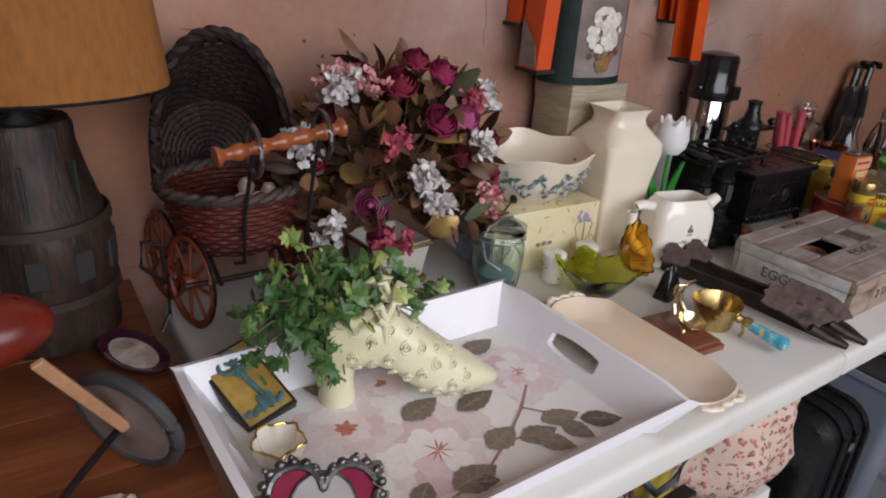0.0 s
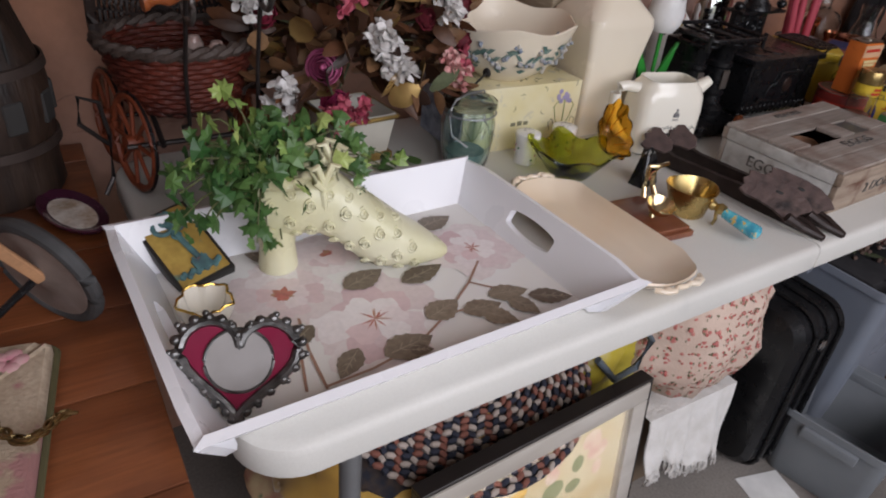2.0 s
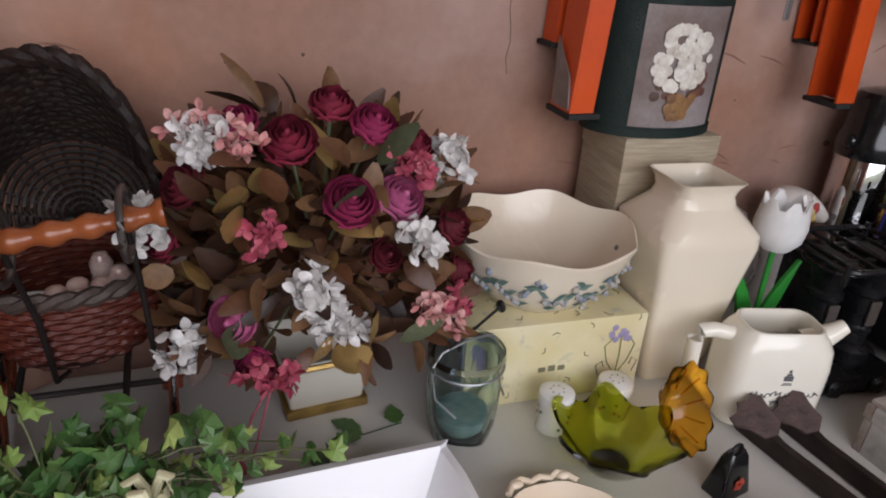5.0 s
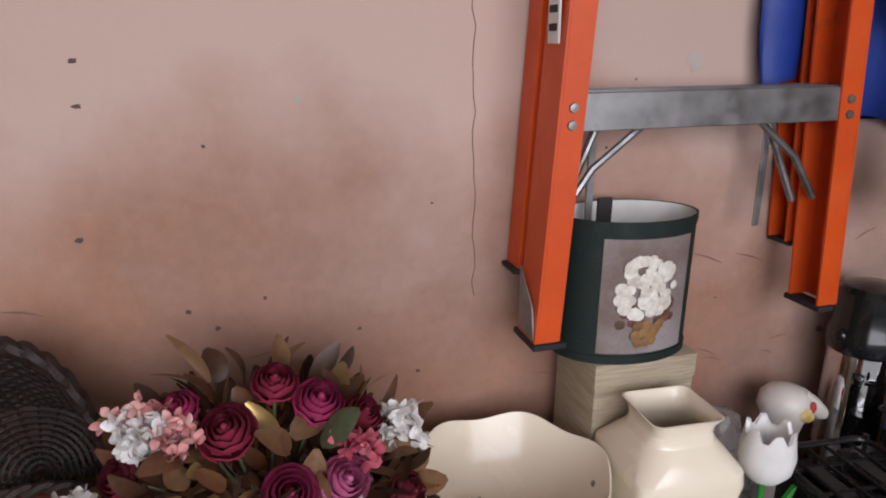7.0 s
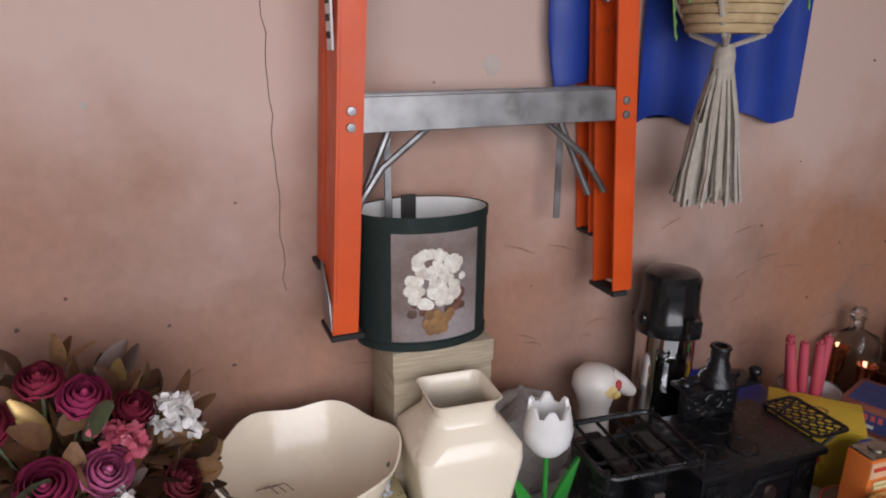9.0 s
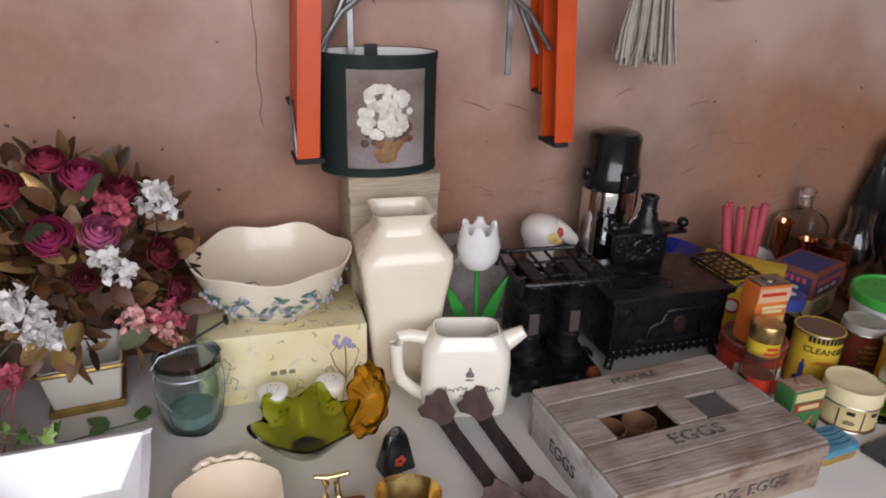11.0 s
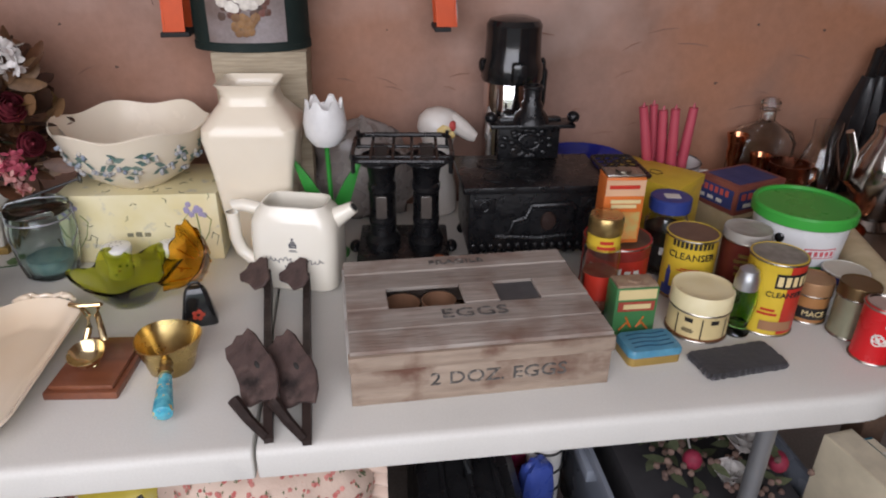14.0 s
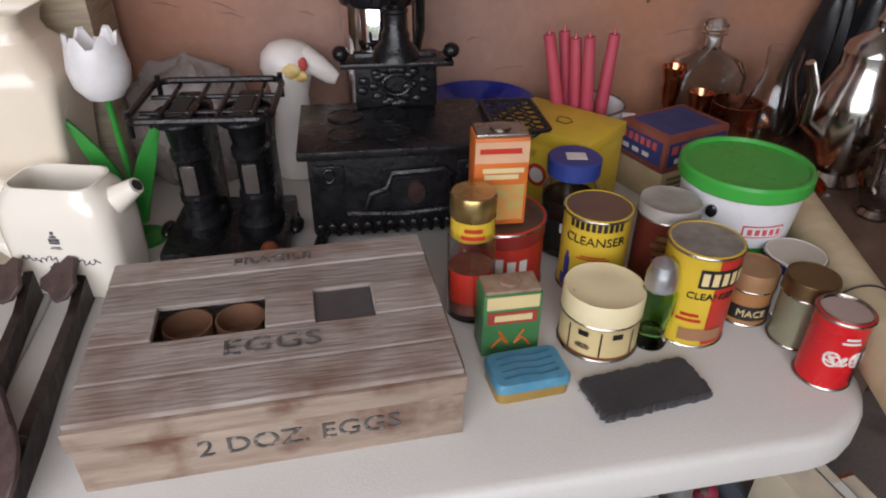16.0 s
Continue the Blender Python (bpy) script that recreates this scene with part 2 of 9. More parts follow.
def blob(bm, x, y, z, rx, ry, rz, seg=12, rows=8, m=None):
    loops = []
    for k in range(rows + 1):
        a = math.pi * (0.04 + 0.92 * k / rows)
        loops.append([Vector((x + rx * math.sin(a) * math.cos(2 * math.pi * i / seg), y + ry * math.sin(a) * math.sin(2 * math.pi * i / seg), z - rz * math.cos(a))) for i in range(seg)])
    if m is not None:
        loops = [[m @ p for p in lp] for lp in loops]
    return rings(bm, loops, True, True, True)


def lettering(text, size, depth=0.0006):
    """A bmesh of the built-in font's letters, centred, in the xy plane."""
    cu = bpy.data.curves.new("letters", "FONT")
    cu.body, cu.size, cu.align_x, cu.align_y, cu.extrude, cu.resolution_u = text, size, "CENTER", "CENTER", depth, 3
    ob = bpy.data.objects.new("letters", cu)
    scene.collection.objects.link(ob)
    me = bpy.data.meshes.new_from_object(ob.evaluated_get(bpy.context.evaluated_depsgraph_get()))
    bpy.data.objects.remove(ob)
    bpy.data.curves.remove(cu)
    bm = B()
    bm.from_mesh(me)
    bpy.data.meshes.remove(me)
    return bm


def flat_text(text, size, material, parent, m, label="", sx=1.0):
    bm = lettering(text, size)
    bmesh.ops.transform(bm, verts=bm.verts, matrix=m @ Matrix.Diagonal((sx, 1, 1, 1)))
    return part("lettering", bm, material, parent, label, False)


def bent_text(text, size, material, parent, radius, z, angle, label="", sx=1.0):
    """Letters wrapped round an upright tin, facing the given angle."""
    bm = lettering(text, size)
    wrap(bm, radius, z, angle, sx)
    return part("lettering", bm, material, parent, label, False)


def wrap(bm, radius, z, angle, sx=1.0):
    for v in bm.verts:
        a = radians(angle) + v.co.x * sx / radius
        r = radius + 0.0006 + v.co.z
        v.co = Vector((r * math.cos(a), r * math.sin(a), z + v.co.y))


def bent_patch(bm, radius, z0, z1, a0, a1, n=10, lift=0.0008):
    """A printed field on an upright tin."""
    for h in range(1):
        lo, hi = [], []
        for i in range(n + 1):
            a = radians(a0 + (a1 - a0) * i / n)
            lo.append(Vector(((radius + lift) * math.cos(a), (radius + lift) * math.sin(a), z0)))
            hi.append(Vector(((radius + lift) * math.cos(a), (radius + lift) * math.sin(a), z1)))
        rings(bm, [lo, hi], False)
    return bm


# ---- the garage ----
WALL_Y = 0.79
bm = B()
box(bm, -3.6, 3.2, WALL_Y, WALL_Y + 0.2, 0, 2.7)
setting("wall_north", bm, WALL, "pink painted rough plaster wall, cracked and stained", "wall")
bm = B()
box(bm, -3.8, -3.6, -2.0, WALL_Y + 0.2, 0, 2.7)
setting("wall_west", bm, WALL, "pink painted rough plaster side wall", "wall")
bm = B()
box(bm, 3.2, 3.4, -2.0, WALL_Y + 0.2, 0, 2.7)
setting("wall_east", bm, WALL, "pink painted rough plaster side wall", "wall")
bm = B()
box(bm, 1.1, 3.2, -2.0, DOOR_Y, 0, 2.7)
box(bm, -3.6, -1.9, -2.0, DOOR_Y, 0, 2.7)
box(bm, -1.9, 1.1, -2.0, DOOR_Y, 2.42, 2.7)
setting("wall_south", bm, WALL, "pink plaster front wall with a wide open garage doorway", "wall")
bm = B()
box(bm, -3.8, 3.4, -2.0, WALL_Y + 0.2, 2.7, 2.85)
setting("ceiling", bm, mat("ceiling_paint", (0.6, 0.56, 0.52), 0.9), "plain pale painted garage ceiling", "ceiling")
bm = B()
box(bm, -3.8, 3.4, -2.0, WALL_Y + 0.2, -0.12, 0)
setting("floor", bm, CONCRETE, "bare worn grey-brown concrete garage floor", "floor")
bm = B()
box(bm, -400, 400, -400, -2.0, -0.4, -0.03)
setting("ground", bm, mat("driveway", (0.32, 0.31, 0.29), 0.9, scale=0.6), "pale concrete driveway outside the open doorway", "ground")


# ---- the folding table ----
TX0, TX1, TD, TZ = -0.955, 0.912, 0.74, 0.74


def folding_table():
    t = thing("folding_table", 0, 0.004, 0, 1.6, "grey-white plastic folding table with rounded corners and centre seam", "table")
    for x0, x1 in ((TX0, -0.0015), (0.0015, TX1)):
        left = x0 < -0.5
        r = 0.07 if left else 0.11
        out = []
        for cx, cy, a0, rr in ((x1, TD, 0, 0.004 if left else r), (x0, TD, 90, r if left else 0.004), (x0, 0, 180, r if left else 0.004), (x1, 0, 270, 0.004 if left else r)):
            sx, sy = (1 if cx == x1 else -1), (1 if cy == TD else -1)
            for i in range(9):
                a = radians(a0 + 90 * i / 8)
                out.append((cx - sx * rr + rr * math.cos(a), cy - sy * rr + rr * math.sin(a)))
        c = Vector(((x0 + x1) / 2, TD / 2, 0))
        loops = []
        for inset, z in ((0.010, TZ - 0.045), (0.001, TZ - 0.043), (0.0, TZ - 0.035), (0.0, TZ - 0.012), (0.002, TZ - 0.005), (0.006, TZ - 0.0015), (0.012, TZ)):
            lp = []
            for x, y in out:
                d = c - Vector((x, y, 0))
                lp.append((x + inset * (1 if d.x > 0 else -1) * (0.15 if abs(x) < 0.01 else 1), y + inset * (1 if d.y > 0 else -1), z))
            loops.append(lp)
        bm = B()
        rings(bm, loops, True, True, True)
        part("table_half", bm, PLASTIC, t)
    for x in (TX0 + 0.14, TX1 - 0.19):
        for y in (0.07, TD - 0.07):
            bm = B()
            tube(bm, [(x, y, TZ - 0.045), (x, y, 0.3), (x + 0.0, y, 0.012)], 0.014, 12)
            part("leg", bm, GREYSTEEL, t)
        bm = B()
        rod(bm, (x, 0.07, 0.16), (x, TD - 0.07, 0.16), 0.011)
        part("crossbar", bm, GREYSTEEL, t)
    return t


folding_table()


# ---- on the table: middle ----
def egg_crate():
    t = thing("egg_crate", 0.281, 0.203, TZ, 3.0, "weathered grey wooden egg crate with stencilled lettering", "crate")
    W, D, H = 0.345, 0.243, 0.083
    wood = mat("weathered_grey_boards", (0.30, 0.255, 0.22), 0.8, col2=(0.39, 0.345, 0.305), scale=7, grain=0.42, gscale=45, bump=0.6, bscale=60, stretch=(0.4, 4, 4),
               dirt=(0.15, 0.085, 0.06), dscale=11, dlo=0.47, dhi=0.72, spread=0.16)
    pale = mat("peeling_cream_boards", (0.38, 0.30, 0.23), 0.75, col2=(0.26, 0.19, 0.14), scale=14, grain=0.3, gscale=60, bump=0.5, stretch=(0.5, 3, 3),
               dirt=(0.12, 0.055, 0.035), dscale=13, dlo=0.50, dhi=0.64)
    white = mat("worn_white_boards", (0.66, 0.65, 0.62), 0.75, col2=(0.45, 0.43, 0.4), scale=10, grain=0.35, gscale=50, bump=0.4, dirt=(0.2, 0.15, 0.12), dscale=12)
    inner = mat("brown_pulp", (0.22, 0.11, 0.06), 0.8)
    x0, x1, y0, y1 = -W / 2, W / 2, -D / 2, D / 2
    for nm, args, mm in (("front_board", (x0, x1, y0, y0 + 0.011, 0, H - 0.03), pale), ("back_board", (x0, x1, y1 - 0.011, y1, 0, H - 0.03), wood),
                         ("end_board", (x0, x0 + 0.011, y0 + 0.0115, y1 - 0.0115, 0, H - 0.03), white), ("end_board", (x1 - 0.011, x1, y0 + 0.0115, y1 - 0.0115, 0, H - 0.03), pale),
                         ("bottom_board", (x0 + 0.0115, x1 - 0.0115, y0 + 0.0115, y1 - 0.0115, 0.001, 0.008), inner)):
        bm = B()
        box(bm, *args, 0.0015)
        part(nm, bm, mm, t)
    for nm, args, mm in (("lid_front", (x0 - 0.002, x1 + 0.002, y0 - 0.003, y0 + 0.010, 0, 0.022), pale), ("lid_back", (x0 - 0.002, x1 + 0.002, y1 - 0.010, y1 + 0.002, 0, 0.022), wood),
                         ("lid_end", (x0 - 0.003, x0 + 0.010, y0 + 0.0105, y1 - 0.0105, 0, 0.022), white), ("lid_end", (x1 - 0.010, x1 + 0.003, y0 + 0.0105, y1 - 0.0105, 0, 0.022), pale)):
        bm = B()
        box(bm, *args, 0.0015)
        part(nm, bm, mm, t).location = (0, 0, H - 0.0285)
    # lid boards run along the length; the middle ones are cut for the two openings
    cuts = (0.0, 0.19, 0.40, 0.625, 0.82, 1.0)
    n, w = 5, 0.225 * D
    hx0, hx1, gx0, gx1 = x0 + 0.058, x0 + 0.165, x0 + 0.215, x0 + 0.275
    for i in range(n):
        a, b = y0 + cuts[i] * D + 0.0011, y0 + cuts[i + 1] * D - 0.0011
        spans = [(x0, x1)] if i != 2 else [(x0, hx0), (hx1, gx0), (gx1, x1)]
        for s0, s1 in spans:
            bm = B()
            box(bm, s0 + 0.0002, s1 - 0.0002, a, b, H - 0.006, H + 0.001 * ((i * 7) % 3), 0.001, 1)
            part("board", bm, wood, t)
    bm = B()
    box(bm, gx0 + 0.0005, gx1 - 0.0005, y0 + 0.40 * D + 0.001, y0 + 0.625 * D - 0.001, H - 0.007, H - 0.003)
    part("zinc_plate", bm, mat("dull_zinc", (0.16, 0.17, 0.175), 0.42, 0.7, scale=30), t, "dull grey zinc plate")
    for x in (hx0 + 0.024, hx0 + 0.078):
        for dy in (-0.026, 0.026):
            bm = B()
            lathe(bm, [(0.026, 0), (0.026, 0.03), (0.024, 0.03), (0.022, 0.004), (0.0, 0.004)], 20, x, y0 + 0.512 * D + dy, 0.03)
            part("egg_cup", bm, inner, t, "brown pulp egg cup inside the crate")
    flat_text("EGGS", 0.030, STENCIL, t, pose(0.0, y0 + 0.29 * D, H + 0.0024), "", 1.3)
    flat_text("FRAGILE", 0.018, STENCIL, t, pose(0.0, y0 + 0.90 * D, H + 0.0024), "", 1.3)
    flat_text("2 DOZ. EGGS", 0.027, STENCIL, t, pose(0.02, y0 - 0.0008, 0.032, 90), "", 1.15)
    flat_text("EGGS", 0.03, STENCIL, t, pose(x0 - 0.0008, 0.02, 0.03, 90, 0, -90))
    return t


egg_crate()


def serving_tray():
    t = thing("serving_tray", -0.727, 0.178, TZ, 2.2, "white serving tray with cut-out handles and printed peonies", "tray")
    W, D, H = 0.49, 0.335, 0.066
    bm = B()
    box(bm, -W / 2, W / 2, -D / 2 + 0.02, D / 2, 0, 0.006, 0.001)
    part("base", bm, WHITEPAINT, t)
    T, S = 0.011, 0.038
    for nm, sx, sy in (("long_side", 0, 1), ("long_side", 0, -1), ("end_side", 1, 0), ("end_side", -1, 0)):
        bm = B()
        half = (W if sy else D) / 2
        out = [(-half, 0.0), (half, 0.0), (half + S, H), (-half - S, H)]
        if sx:
            # cut-out handle: two halves of the slope round a stadium-shaped hole
            hole = [(0.052 * c + (0.028 if c > 0 else -0.028) * 0 + (0.03 if c > 0 else -0.03) * 0, 0.034 + 0.014 * s) for c, s in ((math.cos(2 * math.pi * i / 24), math.sin(2 * math.pi * i / 24)) for i in range(24))]
            hole = [(max(-0.05, min(0.05, x * 1.25)), z) for x, z in hole]
            outer = []
            for x, z in hole:
                a = math.atan2(z - 0.034, x)
                ca, sa = math.cos(a), math.sin(a)
                kx = (half + S * ((0.034 + 0 * sa) / H)) / max(1e-6, abs(ca))
                kz = (H - 0.034) / max(1e-6, sa) if sa > 0 else 0.034 / max(1e-6, -sa)
                k = min(kx, kz)
                px, pz = k * ca, 0.034 + k * sa
                if abs(px) > half:
                    px = math.copysign(half + S * pz / H, px)
                outer.append((px, pz))
            lo, hi = [], []
            def put(x, z, off):
                e = (W / 2 + S * z / H) - T * off
                return Vector((sx * e, x, z + 0.003 * off))
            rings(bm, [[put(x, z, 0) for x, z in outer], [put(x, z, 0) for x, z in hole], [put(x, z, 1) for x, z in hole], [put(x, z, 1) for x, z in outer], [put(x, z, 0) for x, z in outer]], True)
        else:
            # the near side flares out further than the far one
            off = 0.02 if sy < 0 else 0.0
            a = [Vector((x, sy * (D / 2 - off + (S + off) * z / H), z)) for x, z in out]
            b = [Vector((x * (1 - T / half), sy * (D / 2 - off + (S + off) * z / H - T), z + 0.003)) for x, z in out]
            rings(bm, [a, b], True, True, True)
        part(nm, bm, WHITEPAINT, t)
    return t


TRAY = serving_tray()


# peonies printed on the tray's base
def leaf_shape(bm, x, y, z, length, width, ang, n=7, teeth=0.0):
    ca, sa = math.cos(ang), math.sin(ang)
    pts = []
    for side in (1, -1):
        rng = range(n + 1) if side == 1 else range(n - 1, 0, -1)
        for i in rng:
            u = i / n
            w = width * math.sin(math.pi * u ** 0.8) * (1 + teeth * (1 if i % 2 else -1))
            pts.append((u * length, side * w / 2))
    c = bm.verts.new((x + ca * length * 0.45, y + sa * length * 0.45, z))
    vs = [bm.verts.new((x + ca * a - sa * b, y + sa * a + ca * b, z)) for a, b in pts]
    for i in range(len(vs)):
        bm.faces.new((c, vs[i], vs[(i + 1) % len(vs)]))


def petal(bm, x, y, z, length, span, ang, rng, n=10):
    """A broad printed petal: a fan with a wavy outer edge."""
    c = bm.verts.new((x, y, z))
    ph = rng.uniform(0, 6)
    vs = []
    for i in range(n + 1):
        u = i / n * 2 - 1
        a = ang + span / 2 * u
        r = length * (1 - 0.34 * u * u * u * u) * (1 + 0.07 * math.sin(5 * u + ph) + 0.03 * math.sin(13 * u + ph))
        px, py = x + r * math.cos(a), y + r * math.sin(a)
        vs.append(bm.verts.new((max(-0.2435, min(0.2435, px)), max(-0.145, min(0.166, py)), z)))
    for a, b in zip(vs, vs[1:]):
        bm.faces.new((c, a, b))


def tray_print():
    rng = random.Random(5)
    ground = mat("printed_cream", (0.84, 0.82, 0.77), 0.35, col2=(0.87, 0.86, 0.84), scale=9)
    tones = [leafy("printed_blush", (0.90, 0.85, 0.83), (0.78, 0.67, 0.66), 0.35, 0.15), leafy("printed_pink", (0.91, 0.86, 0.85), (0.74, 0.55, 0.56), 0.35, 0.15),
             leafy("printed_rose", (0.82, 0.63, 0.63), (0.93, 0.88, 0.87), 0.35, 0.15)]
    brown = leafy("printed_brown", (0.15, 0.115, 0.085), (0.34, 0.28, 0.21), 0.35)
    stalk = mat("printed_stalk", (0.42, 0.25, 0.18), 0.35)
    bm = B()
    box(bm, -0.2445, 0.2445, -0.146, 0.167, 0.0062, 0.0072)
    part("printed_sheet", bm, ground, TRAY, "cream printed paper base", False)
    z = 0.0076
    bms, bh, bs, bt = [B(), B(), B()], B(), B(), B()
    flowers = ((-0.027, -0.050, 0.098, 0), (-0.108, 0.046, 0.078, 1), (0.178, 0.034, 0.080, 0), (-0.02, 0.108, 0.055, 1))
    for k, (fx, fy, fr, kind) in enumerate(flowers):
        zz = z + 0.0004 * k
        for ringk, (n, reach, span) in enumerate(((9, 1.0, 1.15), (7, 0.74, 1.2), (6, 0.46, 1.25))):
            for i in range(n):
                a = 2 * math.pi * (i + 0.4 * ringk) / n + rng.uniform(-0.2, 0.2)
                petal(bms[ringk], fx, fy, zz + 0.0001 * ringk + 0.000008 * i, fr * reach * rng.uniform(0.82, 1.08), span, a, rng)
        for i in range(16):
            a = rng.uniform(0, 6.28)
            leaf_shape(bh, fx, fy, zz + 0.00036 + 0.000002 * i, fr * rng.uniform(0.10, 0.24), fr * (0.022 if kind == 0 else 0.12), a, 5)
    part("printed_petals", bms[0], tones[0], TRAY, "", False)
    part("printed_petals", bms[1], tones[1], TRAY, "", False)
    part("printed_petals", bms[2], tones[2], TRAY, "", False)
    part("printed_hearts", bh, leafy("printed_red", (0.60, 0.16, 0.14), (0.52, 0.28, 0.16), 0.35), TRAY, "", False)
    z = 0.0094
    for i, (x, y, l, w, a) in enumerate(((0.030, -0.082, 0.060, 0.040, 0.3), (0.078, -0.090, 0.058, 0.036, -0.1), (0.100, -0.098, 0.052, 0.034, -0.9), (0.128, -0.075, 0.060, 0.036, -0.2),
                                         (0.178, -0.098, 0.062, 0.034, -0.5), (0.150, -0.090, 0.050, 0.032, -1.2), (-0.050, -0.118, 0.070, 0.046, 0.1), (-0.070, -0.092, 0.056, 0.030, -2.4),
                                         (-0.100, -0.030, 0.058, 0.030, -2.6), (0.130, 0.112, 0.070, 0.040, 0.2), (-0.035, 0.020, 0.070, 0.040, 0.3), (0.040, 0.000, 0.074, 0.036, 0.2),
                                         (-0.085, 0.120, 0.050, 0.030, 2.4), (0.075, 0.040, 0.050, 0.026, 0.9), (-0.020, -0.122, 0.030, 0.020, -0.4))):
        leaf_shape(bs, x, y, z + 0.00002 * i, l, w, a, 11, 0.07)
        leaf_shape(bt, x, y, z + 0.0004 + 0.00002 * i, l * 0.94, 0.0014, a, 5)
        for side in (-1, 1):
            for u in (0.3, 0.5, 0.7):
                leaf_shape(bt, x + l * u * math.cos(a), y + l * u * math.sin(a), z + 0.0004 + 0.00002 * i, w * 0.34, 0.0011, a + side * 0.7, 4)
    part("printed_leaves", bs, brown, TRAY, "", False)
    part("printed_veins", bt, mat("printed_vein", (0.44, 0.37, 0.28), 0.35), TRAY, "", False)
    bm = B()
    for pts in (((-0.129, -0.132), (-0.07, -0.130), (-0.004, -0.117), (0.06, -0.082), (0.123, -0.038), (0.165, 0.0)), ((0.123, -0.038), (0.145, -0.062), (0.171, -0.09)),
                ((0.06, -0.082), (0.09, -0.088), (0.11, -0.10)), ((-0.12, -0.02), (-0.135, -0.08), (-0.150, -0.13)), ((-0.11, -0.01), (-0.122, -0.07), (-0.129, -0.136))):
        for (xa, ya), (xb, yb) in zip(pts, pts[1:]):
            d = Vector((xb - xa, yb - ya)).normalized() * 0.0017
            bm.faces.new([bm.verts.new(p) for p in ((xa - d.y, ya + d.x, z - 0.0002), (xa + d.y, ya - d.x, z - 0.0002), (xb + d.y, yb - d.x, z - 0.0002), (xb - d.y, yb + d.x, z - 0.0002))])
    part("printed_stalk", bm, stalk, TRAY, "", False)


tray_print()


def shoe_planter():
    t = thing("shoe_planter", -0.806, 0.283, TZ + 0.0085, -18, "pale yellow ceramic high-heeled shoe planter with curl reliefs", "planter")
    mm = mat("pale_yellow_glaze", (0.66, 0.63, 0.38), 0.3, col2=(0.74, 0.72, 0.52), scale=10, bump=0.1)
    # rings from the heel's back to the toe: x, sole height, top height, half width
    prof = ((-0.045, 0.060, 0.128, 0.012), (-0.038, 0.052, 0.132, 0.026), (-0.015, 0.050, 0.130, 0.036), (0.015, 0.054, 0.132, 0.037), (0.045, 0.052, 0.133, 0.037), (0.07, 0.040, 0.127, 0.038),
            (0.10, 0.016, 0.108, 0.041), (0.13, 0.0005, 0.088, 0.042), (0.165, 0.0, 0.064, 0.040), (0.20, 0.0, 0.045, 0.032), (0.23, 0.002, 0.026, 0.018), (0.243, 0.005, 0.016, 0.006))
    loops = []
    for x, z0, z1, w in prof:
        lp = []
        for i in range(20):
            a = 2 * math.pi * i / 20
            c, s = math.cos(a), math.sin(a)
            e = 0.75
            lp.append((x, w * math.copysign(abs(c) ** e, c), (z0 + z1) / 2 + (z1 - z0) / 2 * math.copysign(abs(s) ** e, s)))
        loops.append(lp)
    bm = B()
    rings(bm, loops, True, True, True)
    part("upper", bm, mm, t)
    bm = B()
    lathe(bm, [(0.029, 0), (0.028, 0.012), (0.026, 0.03), (0.029, 0.052), (0.034, 0.070)], 20, -0.016, 0, 0)
    part("heel", bm, mm, t)
    bm = B()
    ring(bm, (-0.005, 0, 0.128), 0.036, 0.006, "z", 24)
    part("collar_rim", bm, mm, t)
    for i in range(12):
        a = 2 * math.pi * i / 12
        bm = B()
        blob(bm, -0.005 + 0.038 * math.cos(a), 0.036 * math.sin(a), 0.129 + 0.003 * (i % 2), 0.009, 0.009, 0.007, 8, 5)
        part("ruffle", bm, mm, t)
    for x, y, z, s in ((0.052, -0.030, 0.128, 1), (0.066, 0.004, 0.140, -1), (0.05, 0.03, 0.135, 1)):
        bm = B()
        for sx in (-1, 1):
            m = pose(x, y, z, 10, 20 * sx, 15 * s)
            tube(bm, [m @ Vector(p) for p in ((0, 0, -0.012), (0.012 * sx, -0.002, 0.012), (0.010 * sx, 0, 0.028), (0.002 * sx, 0.003, 0.026), (0, 0, 0.0))], 0.0048, 8)
            tube(bm, [m @ Vector(p) for p in ((0, -0.004, -0.008), (0.006 * sx, -0.008, -0.022), (0.012 * sx, -0.008, -0.034))], 0.004, 7)
        part("bow", bm, mm, t)
    for x, ang in ((-0.02, 10), (-0.022, -35), (0.006, 32), (0.004, -12), (0.012, -52), (0.032, 8), (0.034, -35), (0.058, 34), (0.058, -14), (0.066, -52), (0.082, 14), (0.086, 52), (0.088, -30), (0.106, 34), (0.108, -6), (0.112, -50),
                   (0.130, 56), (0.130, 18), (0.134, -24), (0.156, 36), (0.158, -6), (0.162, -48), (0.180, 16), (0.186, -26), (0.155, 80), (0.10, 84)):
        k = max(i for i in range(len(prof) - 1) if prof[i][0] <= x)
        f = (x - prof[k][0]) / (prof[k + 1][0] - prof[k][0])
        _, z0, z1, w = [p + (q - p) * f for p, q in zip(prof[k], prof[k + 1])]
        c, s = math.cos(radians(ang)), math.sin(radians(ang))
        q = Vector((x, -w * abs(c) ** 0.75, (z0 + z1) / 2 + (z1 - z0) / 2 * math.copysign(abs(s) ** 0.75, s)))
        out = Vector((0.35 * max(0, s), -c / w, s / ((z1 - z0) / 2))).normalized()
        m = Matrix.Translation(q) @ out.to_track_quat("Z", "X").to_matrix().to_4x4()
        bm = B()
        tube(bm, [m @ Vector((0.0095 * (1 - u / 24) * math.cos(u * 0.6), 0.0095 * (1 - u / 24) * math.sin(u * 0.6), 0.0002 + 0.0012 * u / 20)) for u in range(21)], 0.0017, 5)
        part("curl", bm, mm, t)
